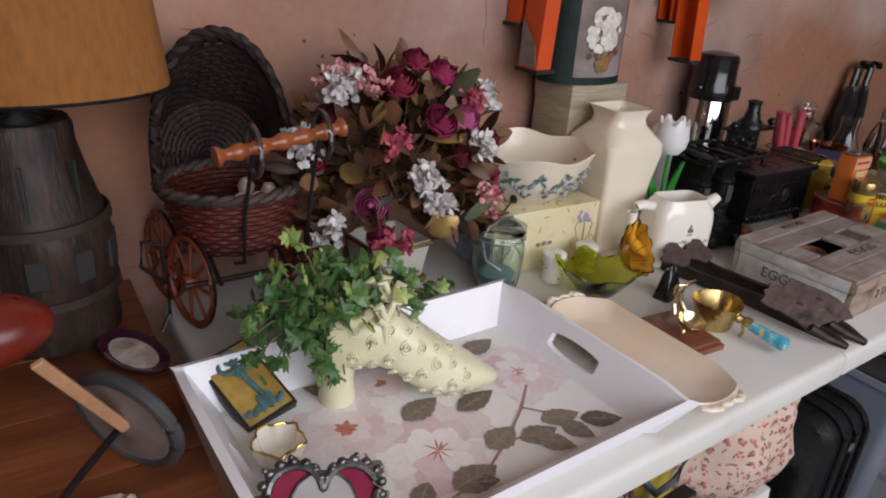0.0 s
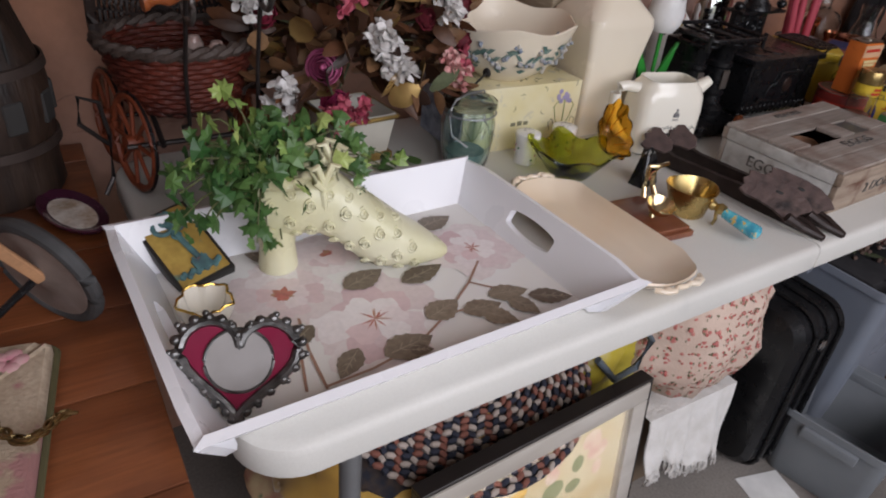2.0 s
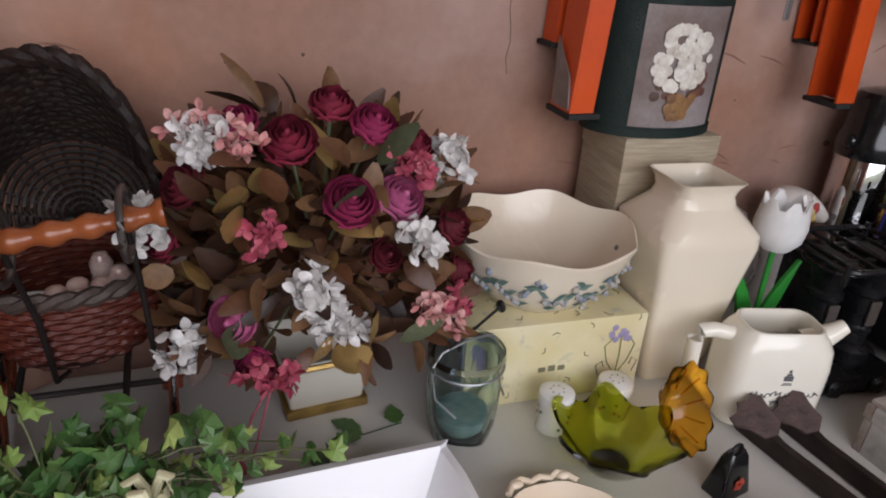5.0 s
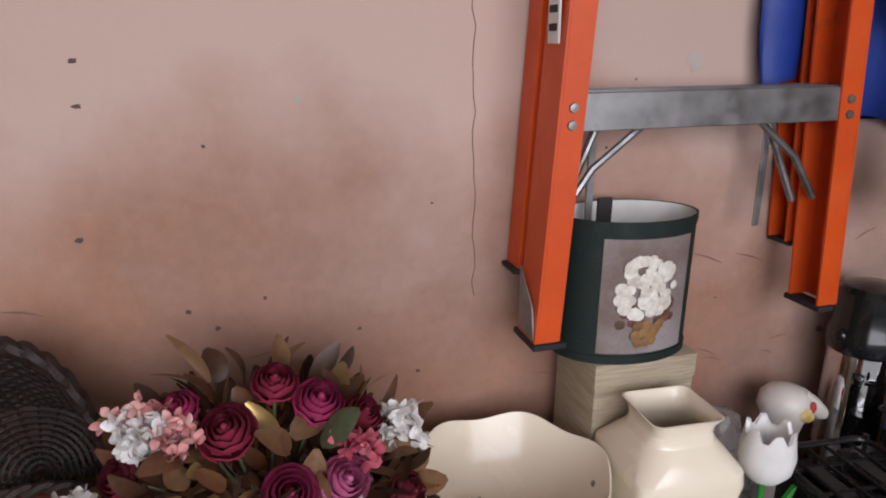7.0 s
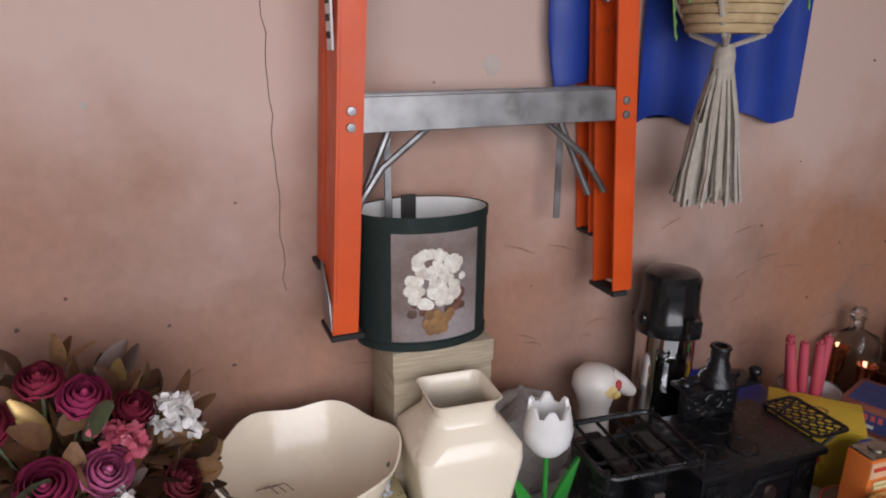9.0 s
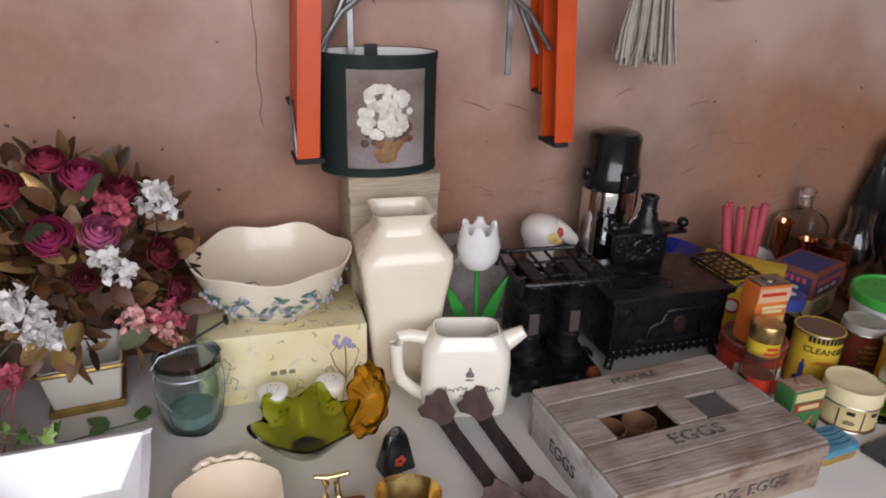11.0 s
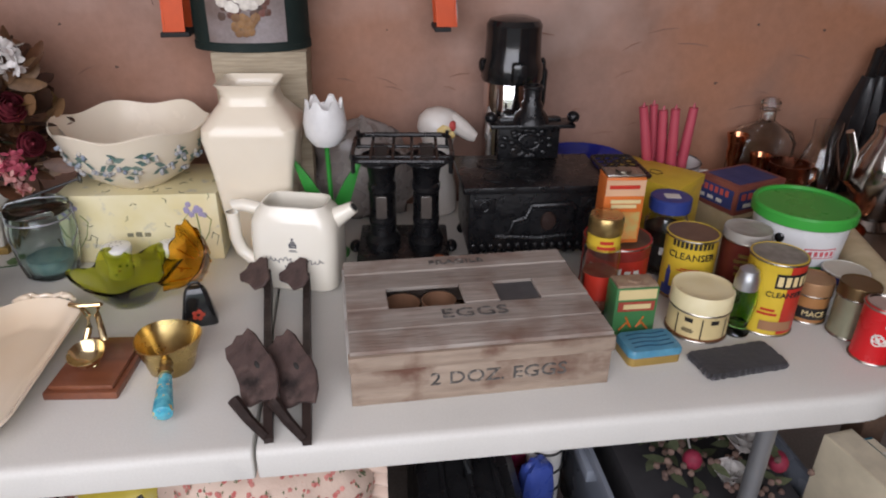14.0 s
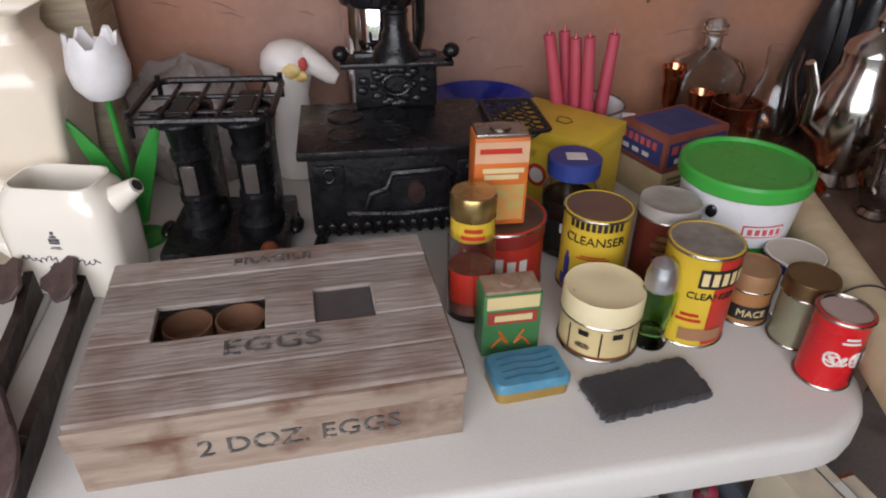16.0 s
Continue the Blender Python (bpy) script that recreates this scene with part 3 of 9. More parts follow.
    t.scale = (0.90, 1.0, 1.05)
    return t


shoe_planter()


def ivy():
    rng = random.Random(11)
    t = thing("ivy_plant", -0.825, 0.300, TZ + 0.125, 0, "green trailing artificial ivy growing out of the shoe", "plant")
    green = leafy("ivy_green", (0.025, 0.085, 0.02), (0.11, 0.21, 0.055), 0.45)
    lime = leafy("ivy_lime", (0.22, 0.34, 0.08), (0.38, 0.46, 0.14), 0.45)
    stem = mat("ivy_stem", (0.10, 0.11, 0.04), 0.6)

    def leaf(bm, p, s):
        d = Vector((rng.uniform(-1, 1), rng.uniform(-1, 0.3), rng.uniform(-0.3, 0.9))).normalized()
        m = Matrix.Translation(p) @ d.to_track_quat("Z", "Y").to_matrix().to_4x4() @ pose(0, 0, 0, 0, 0, rng.uniform(0, 360))
        out = ((0, -0.5), (0.32, -0.42), (0.62, -0.28), (0.36, -0.02), (0.48, 0.3), (0.2, 0.32), (0, 0.72), (-0.2, 0.32), (-0.48, 0.3), (-0.36, -0.02), (-0.62, -0.28), (-0.32, -0.42))
        c = bm.verts.new(m @ Vector((0, 0, 0.12 * s)))
        vs = [bm.verts.new(m @ Vector((x * s, y * s, -0.12 * s * abs(x)))) for x, y in out]
        for i in range(12):
            bm.faces.new((c, vs[i], vs[(i + 1) % 12]))

    bm, bl, bs = B(), B(), B()
    sprays = []
    for i in range(64):
        a = rng.uniform(0, 6.28)
        rr = rng.uniform(0.03, 0.12)
        sprays.append(((rr * math.cos(a) * 1.1, rr * math.sin(a) * 0.8 + 0.01, rng.uniform(-0.02, 0.06) - 0.45 * max(0, rr - 0.08)), False))
    sprays += [((-0.06, 0.02, 0.085), True), ((-0.03, 0.05, 0.10), True), ((-0.11, -0.03, -0.01), False), ((-0.10, -0.05, -0.02), False), ((-0.02, -0.055, -0.045), False), ((0.0, -0.05, -0.055), False),
               ((0.16, 0.09, -0.03), True), ((0.21, 0.09, -0.05), False), ((0.19, 0.12, -0.045), True), ((0.25, 0.1, -0.055), False), ((0.12, 0.1, 0.0), False)]
    for (x, y, z), light in sprays:
        tip = Vector((x, y, z))
        mid = Vector((x * 0.55, y * 0.55, max(z, 0.0) * 0.8 + 0.035))
        pts = [Vector((0, 0, 0)).lerp(mid, u / 4).lerp(mid.lerp(tip, u / 4), u / 4) for u in range(5)]
        tube(bs, pts, 0.0011, 5)
        for u in (2, 3, 4, 4, 4):
            leaf(bl if light or rng.random() < 0.08 else bm, pts[u] + Vector((rng.uniform(-0.014, 0.014), rng.uniform(-0.014, 0.014), rng.uniform(-0.012, 0.016))), rng.uniform(0.014, 0.026))
    part("leaves", bm, green, t, "", False)
    part("young_leaves", bl, lime, t, "pale lime young leaves", False)
    part("stem_tangle", bs, stem, t)


ivy()


def heart_frame():
    t = thing("heart_picture_frame", -0.932, 0.040, TZ + 0.009, 0, "crimson heart-shaped photo frame with a beaded pewter border", "picture frame", rx=-38)
    pew = mat("pewter", (0.22, 0.215, 0.21), 0.36, 1.0, col2=(0.08, 0.078, 0.075), scale=60, bump=0.3)

    def heart(s, n=40):
        out = []
        for i in range(n):
            u = 2 * math.pi * i / n
            out.append((s * 16 * math.sin(u) ** 3 / 16, s * (13 * math.cos(u) - 5 * math.cos(2 * u) - 2 * math.cos(3 * u) - math.cos(4 * u)) / 16 * 1.02))
        return out

    up = pose(0, 0, 0.052, 90, 0, -12) @ pose(0, 0, 0, 0, 0, -16) @ Matrix.Diagonal((1.1, 1.05, 1, 1))
    bm = B()
    prism(bm, heart(0.052), -0.004, 0.004, up)
    part("heart_panel", bm, mat("crimson_enamel", (0.20, 0.005, 0.035), 0.85), t)
    bm = B()
    tube(bm, [up @ Vector((x, y, 0.004)) for x, y in heart(0.052)], 0.0055, 8, True)
    part("rim", bm, pew, t, "pewter rim")
    bm = B()
    rng = random.Random(4)
    for i, (x, y) in enumerate(heart(0.0565, 34)):
        blob(bm, 0, 0, 0, 0.0055, 0.0055, 0.0045, 8, 5, up @ Matrix.Translation((x, y, 0.005)))
        if i % 2:
            blob(bm, 0, 0, 0, 0.0035, 0.0035, 0.004, 6, 4, up @ Matrix.Translation((x * 1.09, y * 1.09, 0.005)))
    part("bead_border", bm, pew, t, "pewter bead border")
    bm = B()
    lathe(bm, [(0.0, 0.0), (0.030, 0.0), (0.030, 0.0012), (0.0, 0.0012)], 32, 0, 0.002, 0.0042, True, up)
    part("photo_opening", bm, mat("grey_backing", (0.27, 0.25, 0.235), 0.45), t, "empty grey oval opening")
    bm = B()
    tube(bm, [up @ Vector((0.0305 * math.cos(a), 0.002 + 0.0305 * math.sin(a), 0.005)) for a in [2 * math.pi * i / 28 for i in range(28)]], 0.0018, 6, True)
    part("inner_rim", bm, pew, t)
    bm = B()
    box(bm, -0.01, 0.01, -0.0015, 0.0015, -0.03, 0.03, 0, 1, pose(0, 0.018, 0.028, 24))
    part("easel_leg", bm, INK, t)


heart_frame()


def key_plaque():
    t = thing("key_plaque", -0.930, 0.340, TZ + 0.022, 14, "black-edged ochre plaque with a verdigris key relief", "wall plaque", rx=24, ry=-10)
    bm = B()
    box(bm, -0.038, 0.038, -0.062, 0.062, 0.0, 0.02, 0.002)
    part("block", bm, mat("plaque_black", (0.02, 0.018, 0.016), 0.5), t)
    bm = B()
    box(bm, -0.033, 0.033, -0.057, 0.057, 0.0202, 0.0225, 0.001)
    part("panel", bm, mat("ochre_panel", (0.50, 0.34, 0.08), 0.45, col2=(0.36, 0.22, 0.05), scale=30, grain=0.3, dirt=(0.12, 0.2, 0.16), dscale=40, dlo=0.6), t, "ochre crackled panel")
    bm = B()
    for dx in (-0.009, 0.009):
        ring(bm, (dx, 0.033, 0.0255), 0.0115, 0.0032, "z", 20)
    ring(bm, (0, 0.043, 0.0255), 0.010, 0.003, "z", 18)
    tube(bm, [(0, 0.022, 0.0255), (0.002, 0.0, 0.026), (0.006, -0.03, 0.0255)], 0.0042, 8)
    ring(bm, (0, 0.014, 0.0255), 0.005, 0.002, "z", 12)
    for i in range(7):
        box(bm, 0.006 + 0.003 * i - 0.012, 0.009 + 0.003 * i - 0.012, -0.048, -0.03 + 0.004 * (i % 2), 0.0222, 0.0275)
    for i in range(14):
        blob(bm, -0.026 + 0.004 * i, -0.045 + 0.003 * math.sin(i * 2.1), 0.0245, 0.004, 0.005, 0.003, 7, 4)
    part("key_relief", bm, mat("verdigris", (0.10, 0.22, 0.22), 0.6, col2=(0.05, 0.09, 0.10), scale=60, bump=0.4, dirt=(0.3, 0.06, 0.04), dscale=60, dlo=0.66), t, "verdigris key relief")


key_plaque()


def shell_cup():
    t = thing("gold_rimmed_cup", -0.936, 0.195, TZ + 0.008, 20, "small ivory porcelain cup with ragged gilded rim", "cup")
    def wv(a, k):
        return 1 + (0.09 * math.sin(5 * a) + 0.04 * math.sin(11 * a)) * min(1, k / 3)
    bm = B()
    lathe(bm, [(0.012, 0), (0.022, 0.008), (0.028, 0.022), (0.031, 0.038), (0.029, 0.0385), (0.026, 0.022), (0.018, 0.01), (0.0, 0.008)], 40, wave=wv)
    part("cup_body", bm, IVORY, t)
    bm = B()
    pts = []
    for i in range(44):
        a = 2 * math.pi * i / 44
        r = 0.0302 * wv(a, 3)
        pts.append((r * math.cos(a), r * math.sin(a), 0.039 + 0.0012 * math.sin(9 * a)))
    tube(bm, pts, 0.0017, 6, True)
    part("gilt_rim", bm, mat("gilt", (0.72, 0.48, 0.12), 0.25, 1.0), t, "gilded rim")


shell_cup()


def platter():
    t = thing("serving_platter", -0.355, 0.167, TZ, 0, "long cream ceramic platter with scrolled handles at both ends", "platter")
    mm = mat("warm_cream_glaze", (0.76, 0.60, 0.42), 0.14, col2=(0.80, 0.70, 0.56), scale=4, clear=0.5)
    loops = []
    for w, d, r, z in ((0.085, 0.25, 0.04, 0.0), (0.098, 0.28, 0.045, 0.004), (0.128, 0.318, 0.055, 0.022), (0.142, 0.332, 0.06, 0.030), (0.139, 0.329, 0.059, 0.033), (0.124, 0.312, 0.054, 0.025), (0.095, 0.27, 0.044, 0.009), (0.07, 0.235, 0.03, 0.006)):
        loops.append([(x + 0.0018 * math.sin(i * 1.1), y, z + 0.0012 * math.sin(i * 0.9)) for i, (x, y) in enumerate(rounded(w, d, r, 8))])
    bm = B()
    rings(bm, loops, True, True, True)
    part("dish", bm, mm, t)
    for s in (1, -1):
        bm = B()
        y = s * 0.163
        tube(bm, [(-0.044, y, 0.029), (-0.034, y + s * 0.012, 0.031), (-0.022, y + s * 0.016, 0.032), (-0.012, y + s * 0.010, 0.031), (0.0, y + s * 0.014, 0.032), (0.012, y + s * 0.010, 0.031), (0.022, y + s * 0.016, 0.032), (0.034, y + s * 0.012, 0.031), (0.044, y, 0.029)], 0.0042, 8)
        for x in (-0.03, 0.03):
            blob(bm, x, y + s * 0.010, 0.031, 0.009, 0.006, 0.005)
        part("handle", bm, mm, t)


platter()


def gilt_boat():
    t = thing("gilt_ladle_stand", -0.229, 0.182, TZ, -4, "little gilded ladle ornament on a stepped mahogany base", "ornament")
    wood = mat("mahogany", (0.16, 0.05, 0.025), 0.35, col2=(0.22, 0.075, 0.035), scale=10, stretch=(1, 6, 1), grain=0.4, clear=0.3)
    bm = B()
    box(bm, -0.047, 0.047, -0.062, 0.062, 0, 0.011, 0.002)
    part("plinth", bm, wood, t)
    bm = B()
    box(bm, -0.041, 0.041, -0.056, 0.056, 0.0112, 0.018, 0.002)
    part("plinth_top", bm, wood, t)
    gilt = mat("pale_gilt", (0.80, 0.66, 0.40), 0.2, 1.0, col2=(0.62, 0.48, 0.25), scale=30)
    bm = B()
    lathe(bm, [(0.006, 0.018), (0.004, 0.024), (0.008, 0.028)], 12, 0, -0.01)
    part("foot", bm, gilt, t)
    bm = B()
    lathe(bm, [(0.0, 0.0), (0.012, 0.003), (0.020, 0.011), (0.024, 0.020), (0.0235, 0.021), (0.018, 0.012), (0.010, 0.005), (0.0, 0.003)], 24, 0, -0.012, 0.027, True, pose(0, 0, 0.004, 14))
    part("bowl", bm, gilt, t)
    for s in (-1, 1):
        bm = B()
        tube(bm, [(0.012 * s, 0.006, 0.046), (0.008 * s, 0.014, 0.062), (0.006 * s, 0.016, 0.080), (0.012 * s, 0.012, 0.096), (0.020 * s, 0.004, 0.104)], 0.0045, 10, taper=lambda u: 1.1 - 0.4 * u)
        part("prong", bm, gilt, t)
    bm = B()
    tube(bm, [(-0.02, 0.004, 0.104), (-0.006, 0.0, 0.1045), (0.008, 0.002, 0.104), (0.02, 0.004, 0.104)], 0.0032, 8)
    part("lip", bm, gilt, t)


gilt_boat()


def brass_scoop():
    t = thing("brass_scoop", -0.133, 0.180, TZ, 0, "brass scoop with a turquoise cloisonne handle", "scoop")
    bm = B()
    def wv(a, k):
        return 1 + 0.05 * math.sin(3 * a + 1) * min(1, k / 4)
    lathe(bm, [(0.026, 0), (0.030, 0.004), (0.034, 0.02), (0.041, 0.042), (0.044, 0.052), (0.0425, 0.0525), (0.039, 0.042), (0.031, 0.02), (0.026, 0.006), (0.0, 0.005)], 36, wave=wv)
    part("cup", bm, BRASS, t)
    d = Vector((0.021, -0.123, 0)).normalized()
    q = d.to_track_quat("Z", "Y").to_matrix().to_4x4()
    bm = B()
    lathe(bm, [(0.006, 0), (0.009, 0.006), (0.006, 0.012), (0.010, 0.020), (0.008, 0.028)], 14, m=Matrix.Translation(Vector((0, 0, 0.034)) + d * 0.036) @ q)
    tube(bm, [Vector((0, 0, 0.03)) + d * 0.05, Vector((0, 0, 0.012)) + d * 0.053, Vector((0, 0, 0.002)) + d * 0.05], 0.003, 8)
    part("ferrule", bm, BRASS, t)
    bm = B()
    m = Matrix.Translation(Vector((0, 0, 0.030)) + d * 0.064) @ pose(0, 0, 0) @ q
    lathe(bm, [(0.0085, 0), (0.0095, 0.014), (0.011, 0.036), (0.0125, 0.057), (0.012, 0.062), (0.006, 0.066), (0.0, 0.067)], 18, m=m @ Matrix.Rotation(radians(8), 4, "X"))
    part("handle", bm, mat("cloisonne", (0.05, 0.30, 0.42), 0.2, col2=(0.12, 0.52, 0.60), scale=90, dirt=(0.65, 0.45, 0.12), dscale=110, dlo=0.6, dhi=0.64, clear=0.6), t, "turquoise enamel handle")


brass_scoop()


def cowbell():
    t = thing("black_bell", -0.120, 0.298, TZ, 12, "small black cowbell with a painted flower", "bell")
    bm = B()
    loops = []
    for w, d, r, z in ((0.054, 0.034, 0.006, 0), (0.050, 0.030, 0.006, 0.012), (0.034, 0.019, 0.006, 0.052), (0.026, 0.012, 0.005, 0.060)):
        loops.append([(x, y, z) for x, y in rounded(w, d, r, 4)])
    rings(bm, loops, True, True, True)
    part("bell_body", bm, BLACKPLASTIC, t)
    bm = B()
    tube(bm, arc((0, 0, 0.060), 0.009, 0, 180, 8, "y"), 0.0022, 6)
    part("loop", bm, BLACKIRON, t)
    bm = B()
    for i in range(5):
        a = 2 * math.pi * i / 5
        blob(bm, 0.006 * math.cos(a), -0.0155 + 0.0, 0.02 + 0.006 * math.sin(a), 0.004, 0.0012, 0.004, 8, 4)
    part("painted_flower", bm, mat("painted_red", (0.5, 0.06, 0.03), 0.4), t, "painted red flower")


cowbell()


def shoe_last(x0, y0, rz, label):
    """A cobbler's iron last lying on its side: a bar with a large and a small sole plate."""
    t = thing("iron_shoe_last", x0, y0, TZ, rz, label, "iron tool", "pair of iron shoe lasts")
    rust = mat("rusty_iron", (0.075, 0.050, 0.046), 0.55, 0.25, col2=(0.12, 0.080, 0.070), scale=40, bump=0.5, bscale=150, dirt=(0.025, 0.019, 0.018), dscale=25)
    dark = mat("dark_forged_iron", (0.022, 0.014, 0.012), 0.5, 0.3, col2=(0.040, 0.026, 0.022), scale=30, bump=0.4)

    def strip(name, pts, thick):
        """A flat bar standing on edge along points of (x, y, low, high)."""
        loops = [[(x - thick / 2, y, a), (x + thick / 2, y, a), (x + thick / 2, y, b), (x - thick / 2, y, b)] for x, y, a, b in pts]
        bm = B()
        rings(bm, loops, True, True, True)
        part(name, bm, dark, t)

    strip("bar", [(0.004, -0.006, 0.0, 0.008), (0.004, 0.03, 0.0, 0.022), (0.004, 0.12, 0.0, 0.034), (0.002, 0.20, 0.004, 0.030), (0.0, 0.30, 0.002, 0.028), (0.0, 0.365, 0.0, 0.040), (0.0, 0.378, 0.004, 0.034)], 0.011)
    bm = B()
    tube(bm, [(0.002, -0.002, 0.006), (-0.018, 0.022, 0.016), (-0.036, 0.046, 0.030)], 0.007, 8, taper=lambda u: 0.8 + 0.4 * u)
    part("brace", bm, dark, t)

    def sole(name, outline, m, thick):
        bm = B()
        prism(bm, outline, -thick / 2, thick / 2, m)
        bmesh.ops.bevel(bm, geom=list(bm.edges), offset=0.0012, segments=1, affect="EDGES")
        part(name, bm, rust, t, "dusty purple-brown sole plate")

    big = [(0.0, -0.066), (0.014, -0.052), (0.024, -0.030), (0.027, -0.006), (0.024, 0.020), (0.026, 0.040), (0.022, 0.056), (0.012, 0.050), (0.004, 0.060), (-0.006, 0.052), (-0.018, 0.058),
           (-0.024, 0.042), (-0.022, 0.018), (-0.027, -0.008), (-0.034, -0.028), (-0.040, -0.034), (-0.030, -0.044), (-0.014, -0.048)]
    sole("large_plate", big, pose(-0.012, 0.088, 0.046, 14, -38, 16), 0.006)
    small = [(0.0, -0.034), (0.016, -0.026), (0.019, -0.006), (0.028, 0.010), (0.020, 0.022), (0.008, 0.018), (0.0, 0.028), (-0.010, 0.018), (-0.024, 0.022), (-0.028, 0.008), (-0.018, -0.006), (-0.016, -0.026)]
    sole("small_plate", small, pose(-0.016, 0.338, 0.048, 18, -34, 10), 0.006)
    for nm, a, b in (("large_post", (0.004, 0.10, 0.028), (-0.010, 0.090, 0.045)), ("small_post", (0.0, 0.345, 0.026), (-0.014, 0.338, 0.047))):
        bm = B()
        rod(bm, a, b, 0.007)
        part(nm, bm, dark, t)
    bm = B()
    blob(bm, 0, 0, 0, 0.004, 0.009, 0.0036, 10, 5, pose(-0.012, 0.088, 0.046, 14, -38, 16) @ Matrix.Translation((0.006, -0.004, 0.001)))
    part("rivet_hole", bm, INK, t)


shoe_last(0.012, 0.022, 5.8, "rusty iron cobbler's last lying beside its twin")
shoe_last(0.058, 0.014, 3.0, "rusty iron cobbler's last lying against the egg crate")


def whisky_jug():
    t = thing("water_jug", 0.028, 0.420, TZ, -14, "ivory square-shouldered pub water jug with a printed crest", "jug")
    W, D = 0.140, 0.088
    loops = []
    for k, z, r in ((0.86, 0.0, 0.020), (0.95, 0.004, 0.022), (0.99, 0.03, 0.024), (1.0, 0.09, 0.024), (0.97, 0.117, 0.026), (0.86, 0.133, 0.026), (0.76, 0.140, 0.022), (0.74, 0.1445, 0.02), (0.70, 0.1445, 0.02), (0.70, 0.136, 0.02), (0.80, 0.12, 0.02), (0.9, 0.09, 0.02), (0.85, 0.01, 0.02)):
        loops.append([(x, y, z) for x, y in rounded(W * k, D * k, r, 6)])
    bm = B()
    rings(bm, loops, True, True, True)
    part("jug_body", bm, IVORY, t)
    bm = B()
    tube(bm, [(-0.058, 0, 0.124), (-0.088, 0, 0.130), (-0.103, 0, 0.128), (-0.109, 0, 0.116), (-0.108, 0, 0.070), (-0.101, 0, 0.048), (-0.08, 0, 0.028), (-0.058, 0, 0.014)], 0.0105, 12)
    part("handle", bm, IVORY, t)
    bm = B()
    tube(bm, [(0.045, 0, 0.108), (0.068, 0, 0.122), (0.092, 0, 0.138)], 0.019, 14, taper=lambda u: 1.15 - 0.62 * u)
    part("spout", bm, IVORY, t)
    bm = B()
    lathe(bm, [(0.007, 0), (0.007, 0.0008), (0.0, 0.0008)], 14, m=pose(0.0925, 0, 0.1385, 0, 52, 0))
    part("spout_hole", bm, INK, t)
    grey = mat("printed_grey", (0.10, 0.10, 0.11), 0.4)
    bm = B()
    y = -D / 2 - 0.0006
    for x, z, w, h in ((0.004, 0.092, 0.010, 0.004), (0.004, 0.086, 0.018, 0.005), (0.004, 0.080, 0.012, 0.004), (-0.003, 0.083, 0.003, 0.010), (0.011, 0.083, 0.003, 0.010), (0.004, 0.099, 0.005, 0.006), (0.004, 0.072, 0.016, 0.0012), (0.004, 0.069, 0.02, 0.0012)):
        box(bm, x - w / 2, x + w / 2, y - 0.0003, y + 0.001, z - h / 2, z + h / 2)
    bmesh.ops.transform(bm, verts=bm.verts, matrix=Matrix.Translation((0.001, 0, 0.0255)) @ Matrix.Diagonal((0.7, 1, 0.7, 1)))
    part("crest", bm, grey, t, "printed grey crest", False)
    bm = B()
    rng = random.Random(3)
    pts = [(-0.043 + 0.00078 * i + 0.0016 * math.sin(i * 0.75), y, 0.058 + 0.0030 * math.sin(i * 0.62) + 0.0022 * math.sin(i * 0.17)) for i in range(121)]
    tube(bm, pts, 0.0007, 4)
    part("script_line", bm, grey, t, "flowing printed script band", False)
    flat_text("WHISKY", 0.0085, grey, t, pose(0.004, y, 0.045, 90))
    t.scale = (1.04, 1.04, 1.02)


whisky_jug()


def tulip():
    t = thing("wooden_tulip", 0.077, 0.511, TZ, 0, "white painted wooden tulip with green stem and leaves", "ornament")
    white = mat("tulip_white", (0.80, 0.79, 0.77), 0.3)
    green = mat("tulip_green", (0.03, 0.26, 0.035), 0.35, col2=(0.025, 0.2, 0.03))
    bm = B()
    n = 24
    loops = []
    for r, z in ((0.004, 0.208), (0.022, 0.212), (0.034, 0.228), (0.037, 0.248), (0.034, 0.268), (0.031, 0.284), (0.026, 0.282), (0.028, 0.258), (0.02, 0.232)):
        loops.append([(r * math.cos(2 * math.pi * i / n), r * math.sin(2 * math.pi * i / n), z + (0.007 * (1 if i % 4 < 2 else -1) if z > 0.28 else 0)) for i in range(n)])
    rings(bm, loops, True, True, True)
    part("bloom", bm, white, t)
    bm = B()
    tube(bm, [(0, 0, 0.008), (0.002, 0, 0.12), (0, 0, 0.212)], 0.0042, 10)
    part("stem", bm, green, t)
    for s in (1, -1):
        bm = B()
        loops = []
        for i in range(9):
            u = i / 8
            w = 0.016 * math.sin(math.pi * min(0.98, u * 0.85 + 0.12)) + 0.001
            cx, cz = s * (0.006 + 0.052 * u ** 1.6), 0.03 + 0.155 * u
            loops.append([(cx - w * 0.8, -0.003, cz), (cx, -0.005, cz - 0.2 * w), (cx + w * 0.8, -0.003, cz), (cx + w * 0.8, 0.003, cz), (cx, 0.002, cz), (cx - w * 0.8, 0.003, cz)])
        rings(bm, loops, True, True, True)
        part("leaf", bm, green, t)
    bm = B()
    lathe(bm, [(0.03, 0), (0.03, 0.006), (0.026, 0.008)], 24)
    part("base", bm, green, t)


tulip()


